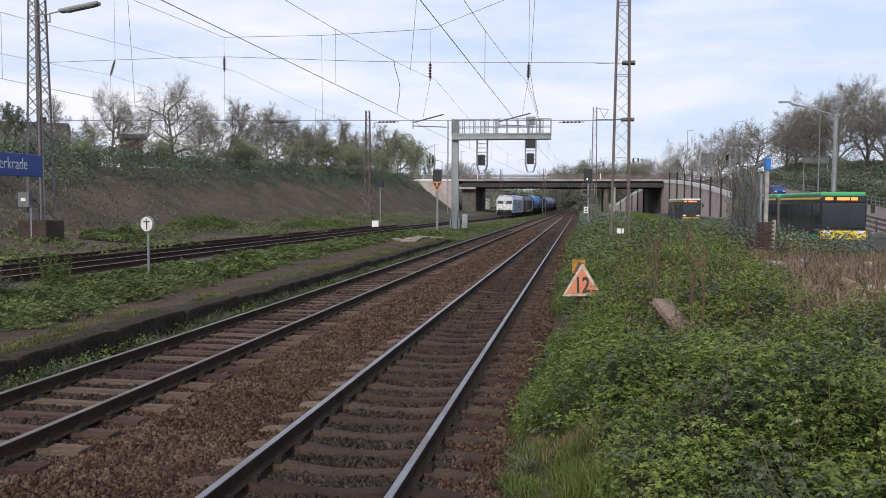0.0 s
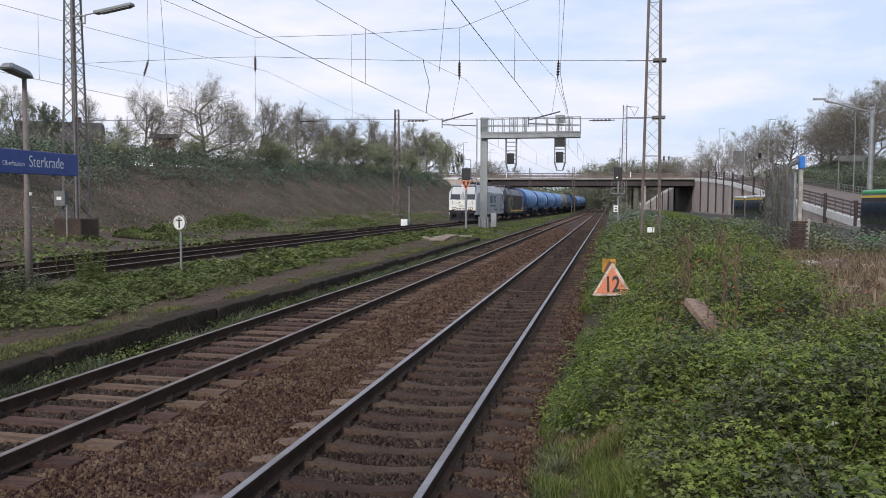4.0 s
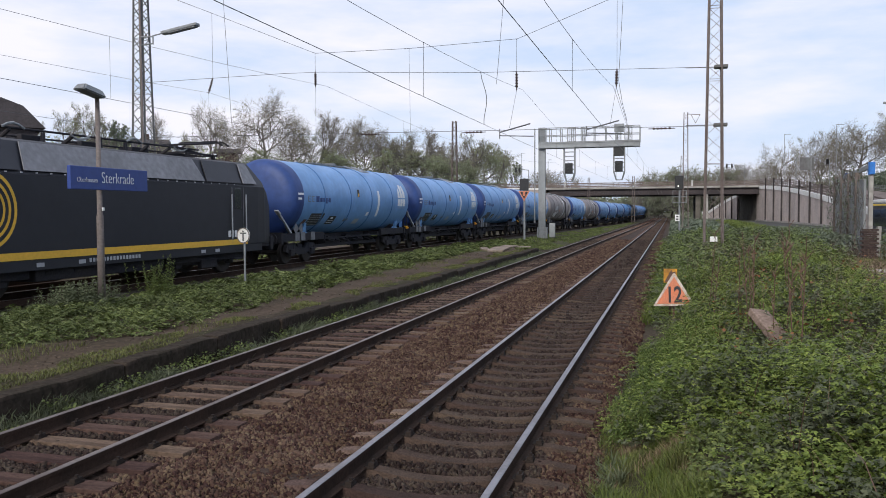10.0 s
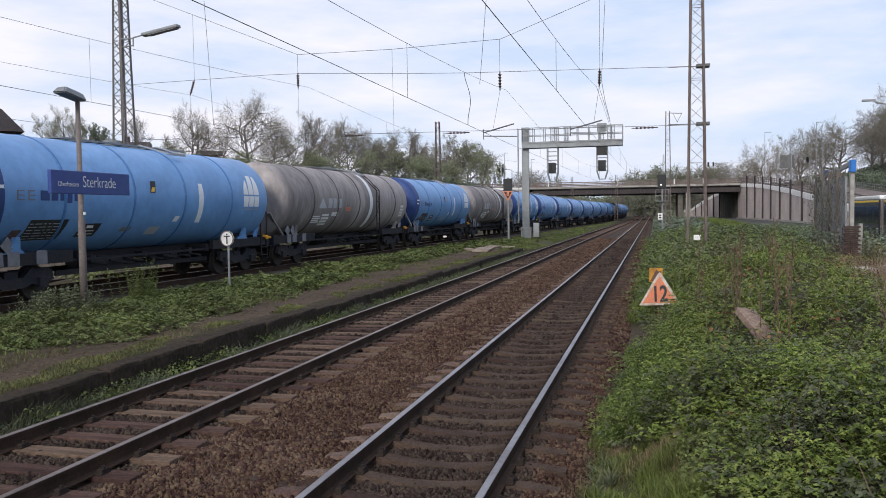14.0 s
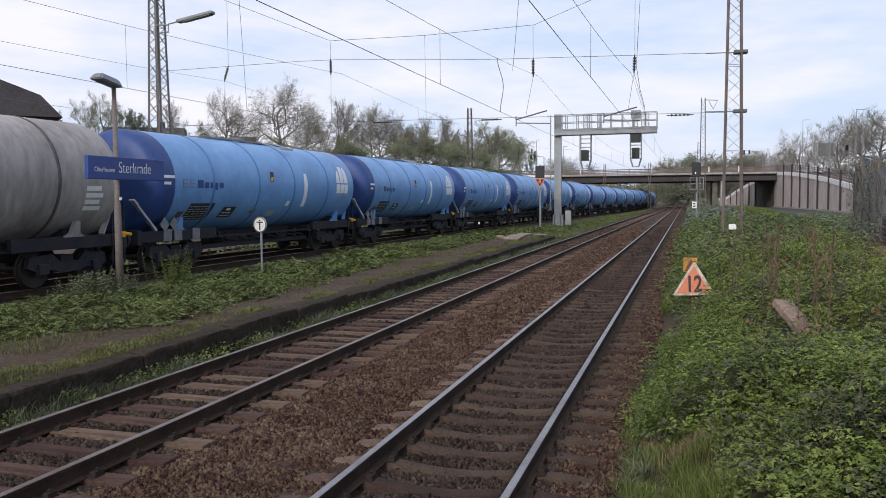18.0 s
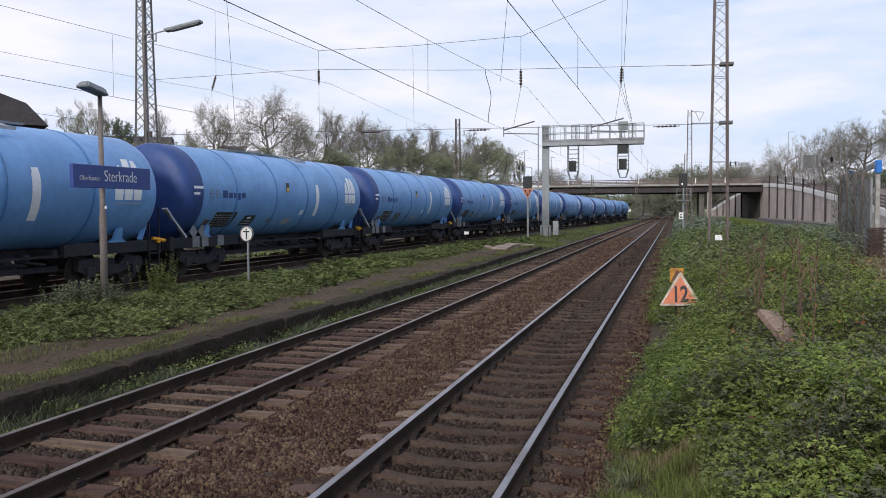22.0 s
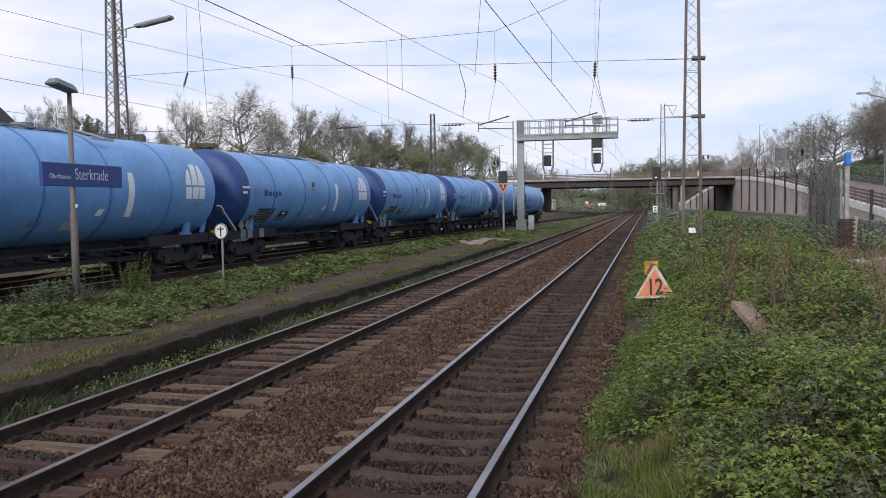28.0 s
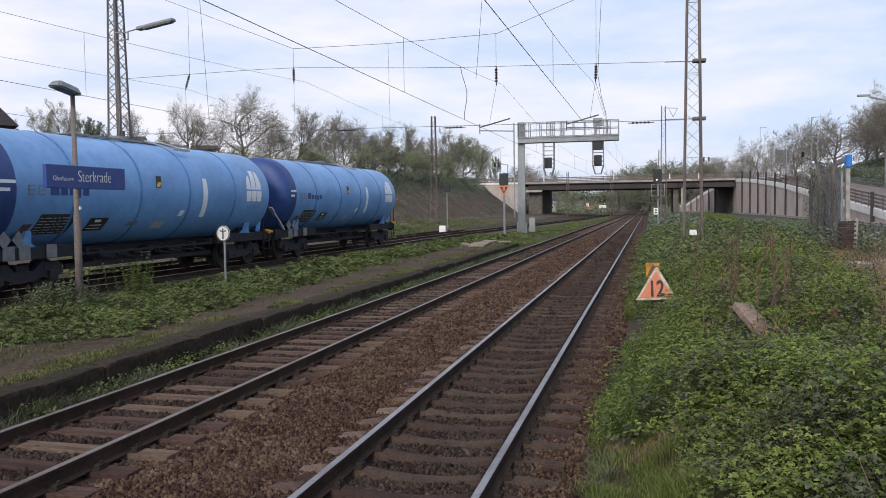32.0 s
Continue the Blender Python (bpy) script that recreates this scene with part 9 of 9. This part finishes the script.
# ---- houses on the hill ----
def house(x, y, z, w, d, h, rh, turn, label, wall="render_wall", windows=3, chimney=True):
    b = empty("house", pose(x, y, z, 0, 0, turn))
    tagged(b, label, "house", group="houses on the hill")
    bm = bmesh.new()
    box(bm, (0, 0, h / 2 - 0.5), (w, d, h + 1))
    part("wall", bm, M[wall], b)
    bm = bmesh.new()
    e = 0.4
    prism(bm, [(-d / 2 - e, h - 0.1), (d / 2 + e, h - 0.1), (0.44 * d, h + 0.55 * rh), (0.24 * d, h + rh), (-0.24 * d, h + rh), (-0.44 * d, h + 0.55 * rh)], w + 2 * e, lambda u, v, k: (-w / 2 - e + k, u, v))
    rf = part("roof", bm, M["roof_tile"], b)
    if chimney:
        bm = bmesh.new()
        box(bm, (w * 0.22, 0.1, h + rh + 0.2), (0.7, 0.7, 1.3), 0.03)
        part("chimney", bm, M["brick"], rf)
    for k in range(windows):
        for fz in (h * 0.28, h * 0.7):
            wx = -w / 2 + w * (k + 0.5) / windows
            bm = bmesh.new()
            box(bm, (wx, -d / 2 - 0.02, fz), (1.0, 0.12, 1.25), 0.02)
            wd = part("window", bm, M["white_paint"], b)
            bm = bmesh.new()
            box(bm, (wx, -d / 2 - 0.085, fz), (0.8, 0.03, 1.05))
            part("pane", bm, M["glass"], wd)
    return b


house(-45.1, 39.8, 4.6, 10, 13, 3.1, 2.15, -42, "dark brick house with a tall mansard roof", "roof_tile", 3)
house(-104, 140, 7.2, 10, 9, 3.2, 2.8, 40, "house with a dark tiled roof behind trees", "render_wall", 3)
house(-98, 147, 6.8, 8, 8, 3.0, 2.8, 30, "small house with a brown roof behind trees", "brick", 2)
house(-62, 106, 6.0, 2.8, 2.8, 5.2, 0.5, 25, "square dark building standing behind trees", "brick", 0, False)
house(-68, 92, 5.8, 9, 8, 3.0, 3.2, 30, "low house with a brown tiled roof", "render_wall", 2)
house(-36, 268, 1.0, 12, 8, 3.2, 1.5, 12, "small pale building beyond the bridge", "concrete", 4, False)


# ---- road vehicles ----
def wheel_on(parent, x, y, r, s):
    bm = bmesh.new()
    lathe(bm, [(-0.13, r * 0.7), (-0.14, r * 0.94), (-0.1, r), (0.1, r), (0.14, r * 0.94), (0.13, r * 0.7)], "x", 20)
    w = part("wheel", bm, M["rubber"], parent)
    w.matrix_basis = pose(x, y, r)
    bm = bmesh.new()
    rod(bm, (s * 0.08, 0, 0), (s * 0.145, 0, 0), r * 0.62, n=16)
    part("rim", bm, M["galv"], w)


def bus_section(parent, y0, y1, band, name):
    """One half of an articulated bus: body, roof band, glazing, pillars."""
    L = y1 - y0
    c = (y0 + y1) / 2
    bm = bmesh.new()
    box(bm, (0, c, 1.62), (2.5, L, 2.55), 0.10)
    bd = part(name, bm, M["loco_black"], parent)
    bm = bmesh.new()
    box(bm, (0, c, 2.99), (2.44, L - 0.1, 0.24), 0.08)
    part("roof_pod", bm, M["bus_green"] if band == "green" else M["loco_white"], parent)
    for s in (-1, 1):
        bm = bmesh.new()
        box(bm, (s * 1.255, c, 0.46), (0.02, L - 0.3, 0.26))
        part("side_skirt", bm, M["bus_green"] if band == "green" else M["loco_black"], bd)
        bm = bmesh.new()
        box(bm, (s * 1.258, c, 2.74), (0.02, L - 0.3, 0.12))
        part("yellow_band", bm, M["bus_yellow"], bd)
        n = int(L / 1.6)
        for k in range(n):
            y = y0 + (k + 0.5) * L / n
            bm = bmesh.new()
            box(bm, (s * 1.256, y, 1.85), (0.02, L / n - 0.10, 1.15), 0.004)
            part("window", bm, M["glass"], bd)


def bus(green, label):
    b = empty("bus")
    tagged(b, label, "bus", group="city buses")
    band = "green" if green else "yellow"
    bus_section(b, 0.0, 9.8, band, "front_body")
    bus_section(b, 11.0, 17.9, band, "rear_body")
    for k in range(6):
        bm = bmesh.new()
        box(bm, (0, 9.9 + 0.2 * k, 1.6), (2.36 if k % 2 else 2.46, 0.12, 2.5), 0.02)
        part("bellows", bm, M["render_wall"], b)
    bm = bmesh.new()
    box(bm, (0, -0.03, 1.75), (2.36, 0.06, 1.45), 0.02)
    part("windscreen", bm, M["glass"], b, "large dark windscreen")
    bm = bmesh.new()
    box(bm, (0, -0.05, 2.72), (2.3, 0.06, 0.36), 0.02)
    db = part("destination_board", bm, M["black"], b)
    lamp_mat = glow("amber_display", (1.0, 0.22, 0.05), 1.6)
    for x, w in ((-0.82, 0.42), (-0.05, 0.7), (0.55, 0.36)):
        bm = bmesh.new()
        box(bm, (x, -0.085, 2.72), (w, 0.02, 0.17))
        part("display_bar", bm, lamp_mat, db)
    bm = bmesh.new()
    box(bm, (0, -0.05, 0.62), (2.46, 0.12, 0.52), 0.05)
    bp = part("bumper", bm, M["bus_yellow"] if green else M["loco_black"], b, "yellow front bumper" if green else "")
    if not green:
        bm = bmesh.new()
        box(bm, (0, -0.12, 0.45), (2.4, 0.03, 0.12))
        part("yellow_strip", bm, M["bus_yellow"], bp)
    for s in (-1, 1):
        bm = bmesh.new()
        box(bm, (s * 0.9, -0.12, 0.78), (0.42, 0.05, 0.2), 0.02)
        part("headlight", bm, M["loco_white"], b)
        bm = bmesh.new()
        bar(bm, (s * 1.2, -0.05, 2.5), (s * 1.45, -0.3, 2.4), 0.05)
        box(bm, (s * 1.48, -0.32, 2.15), (0.2, 0.12, 0.5), 0.03)
        part("mirror", bm, M["black"], b)
        for y in (2.6, 8.2, 13.6):
            wheel_on(b, s * 1.16, y, 0.48, s)
    bm = bmesh.new()
    box(bm, (0.3, -0.07, 1.7), (0.03, 0.02, 1.0))
    box(bm, (-0.4, -0.07, 1.5), (0.5, 0.02, 0.03))
    part("wiper", bm, M["black"], b)
    return b


LANE = 15.05


def bus_rows(table):
    rows = []
    for k in range(65):
        t = k * 0.5
        y = lerp(t, table)
        rows.append((t, pose(LANE, y, 0.0)))
    return rows


green_bus = bus(True, "green articulated city bus with a yellow front bumper")
dark_bus = bus(False, "dark articulated city bus with a yellow roof band")
MOVES.append((green_bus, bus_rows([(0, 50.6), (0.5, 48.3), (1, 45.4), (2, 38.4), (3, 33.5), (4.5, 31.0), (6, 30), (9, 24), (12, 0), (18, -60), (32, -110)])))
MOVES.append((dark_bus, bus_rows([(0, 117), (1, 107), (2, 97), (4, 80), (5, 72), (6, 65.0), (7, 58.2), (8, 53), (9, 49.5), (10, 47.5), (14.5, 46), (16, 34), (18, 10), (22, -50), (32, -118)])))


def car():
    c = empty("car")
    tagged(c, "dark blue hatchback car driving down the ramp", "car")
    bm = bmesh.new()
    pts = [(-2.0, 0.35), (2.0, 0.35), (2.05, 0.75), (1.7, 0.95), (1.25, 1.0), (0.55, 1.42), (-1.1, 1.45), (-1.75, 1.0), (-2.05, 0.85)]
    prism(bm, pts, 1.7, lambda u, v, k: (-0.85 + k, -u, v))
    bmesh.ops.bevel(bm, geom=bm.edges[:], offset=0.06, segments=2, affect="EDGES")
    part("body", bm, M["car_blue"], c)
    for s in (-1, 1):
        bm = bmesh.new()
        prism(bm, [(1.05, 1.02), (0.5, 1.36), (-1.05, 1.38), (-1.5, 1.02)], 0.02, lambda u, v, k: (s * 0.855 - 0.01 + k, -u, v))
        part("side_window", bm, M["glass"], c)
        for y in (-1.3, 1.3):
            wheel_on(c, s * 0.76, y, 0.32, s)
        bm = bmesh.new()
        box(bm, (s * 0.6, -2.02, 0.72), (0.35, 0.08, 0.16), 0.02)
        part("headlight", bm, M["loco_white"], c)
    bm = bmesh.new()
    prism(bm, [(-0.7, 0), (0.7, 0), (0.6, 0.52), (-0.6, 0.52)], 0.02, lambda u, v, k: (u, -1.25 + v * 1.25 - k, 1.03 + v * 0.72))
    part("windscreen", bm, M["glass"], c)
    return c


def car_rows():
    rows = []
    for k in range(65):
        t = k * 0.5
        y = 132 - 10.5 * t
        yy = max(y, -70.0 - 0.2 * t)
        z = ramp_z(max(yy, 20)) - 0.72
        dz = ramp_z(max(yy, 20) + 1) - ramp_z(max(yy, 20) - 1)
        rows.append((t, pose(29.5, yy, z, math.degrees(math.atan(dz / 2)), 0, 0)))
    return rows


MOVES.append((car(), car_rows()))


# ---- ballast stones, last ----
def stones():
    rng = np.random.default_rng(77)
    shard = np.array([[-1.1, -0.8, -1], [1.1, -0.7, -1], [0.0, 1.2, -1], [-.8, -.5, 0.8], [.8, -.4, 1], [0.1, .9, 0.9]]) * 0.5
    tris = np.array([[3, 4, 5], [0, 1, 4], [0, 4, 3], [1, 2, 5], [1, 5, 4], [2, 0, 3], [2, 3, 5]])
    for n, y0, y1, size in ((150000, 4.5, 15.0, 0.036), (80000, 15.0, 38.0, 0.054), (26000, 38.0, 75.0, 0.095)):
        u = rng.uniform(0, 1, n) ** 1.3
        y = y0 + (y1 - y0) * u
        x = rng.uniform(-7.7, -0.55, n)
        tr = np.minimum(np.abs(x - np.array([main_right(float(b)) for b in y])), np.abs(x - np.array([main_left(float(b)) for b in y])))
        on_rail = np.abs(tr - 0.7525) < 0.09
        keep = ~on_rail & (x > -1.15 * y - 0.5)
        x, y, tr = x[keep], y[keep], tr[keep]
        edge = np.minimum(x + 7.83, -0.21 - x)
        z = -0.215 - np.array([crib(float(p), float(q)) for p, q in zip(x, y)]) - 0.26 * (1 - np.clip(edge / 0.85, 0, 1) ** 2 * (3 - 2 * np.clip(edge / 0.85, 0, 1))) + 0.03 * nz(x, y, 0.35, 1.0)
        z = z + rng.uniform(-0.015, 0.028, len(x)) - 0.004
        # the sleepers stay clear
        clear = np.ones(len(x), bool)
        for fx, name in ((main_right, "track_main_right"), (main_left, "track_main_left")):
            sl = np.array(SLEEPERS[name])
            gap = np.abs(y[:, None] - sl[None, :int(70 / 0.6)]).min(1)
            off = np.abs(x - np.array([fx(float(b)) for b in y]))
            clear &= ~((off < 1.3) & (gap < 0.15) & (rng.uniform(0, 1, len(x)) < np.where(off < 0.85, 0.95, 0.35)))
        x, y, z = x[clear], y[clear], z[clear]
        m = len(x)
        s = size * rng.uniform(0.6, 1.5, (m, 1, 1)) * rng.uniform(0.7, 1.3, (m, 1, 3))
        a, b = rng.uniform(0, 2 * np.pi, m), rng.uniform(-0.9, 0.9, m)
        v = shard[None] * s * (1 + rng.uniform(-0.5, 0.5, (m, 6, 3)))
        cb, sb, ca, sa = np.cos(b)[:, None], np.sin(b)[:, None], np.cos(a)[:, None], np.sin(a)[:, None]
        vx, vz = v[:, :, 0] * cb + v[:, :, 2] * sb, -v[:, :, 0] * sb + v[:, :, 2] * cb
        vy = v[:, :, 1]
        wx, wy = vx * ca - vy * sa, vx * sa + vy * ca
        w = np.stack([wx + x[:, None], wy + y[:, None], vz + z[:, None]], 2).reshape(-1, 3)
        f = (tris[None] + 6 * np.arange(m)[:, None, None]).reshape(-1, 3)
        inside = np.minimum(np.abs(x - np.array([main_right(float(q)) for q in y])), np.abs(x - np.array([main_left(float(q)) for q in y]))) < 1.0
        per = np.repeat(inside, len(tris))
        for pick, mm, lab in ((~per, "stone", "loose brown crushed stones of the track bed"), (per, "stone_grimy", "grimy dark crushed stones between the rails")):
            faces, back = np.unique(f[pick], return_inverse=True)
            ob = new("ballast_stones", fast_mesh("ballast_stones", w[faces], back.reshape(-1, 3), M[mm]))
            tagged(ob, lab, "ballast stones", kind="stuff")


stones()


def motions():
    for ob, rows in MOVES:
        walk(ob, rows)


motions()
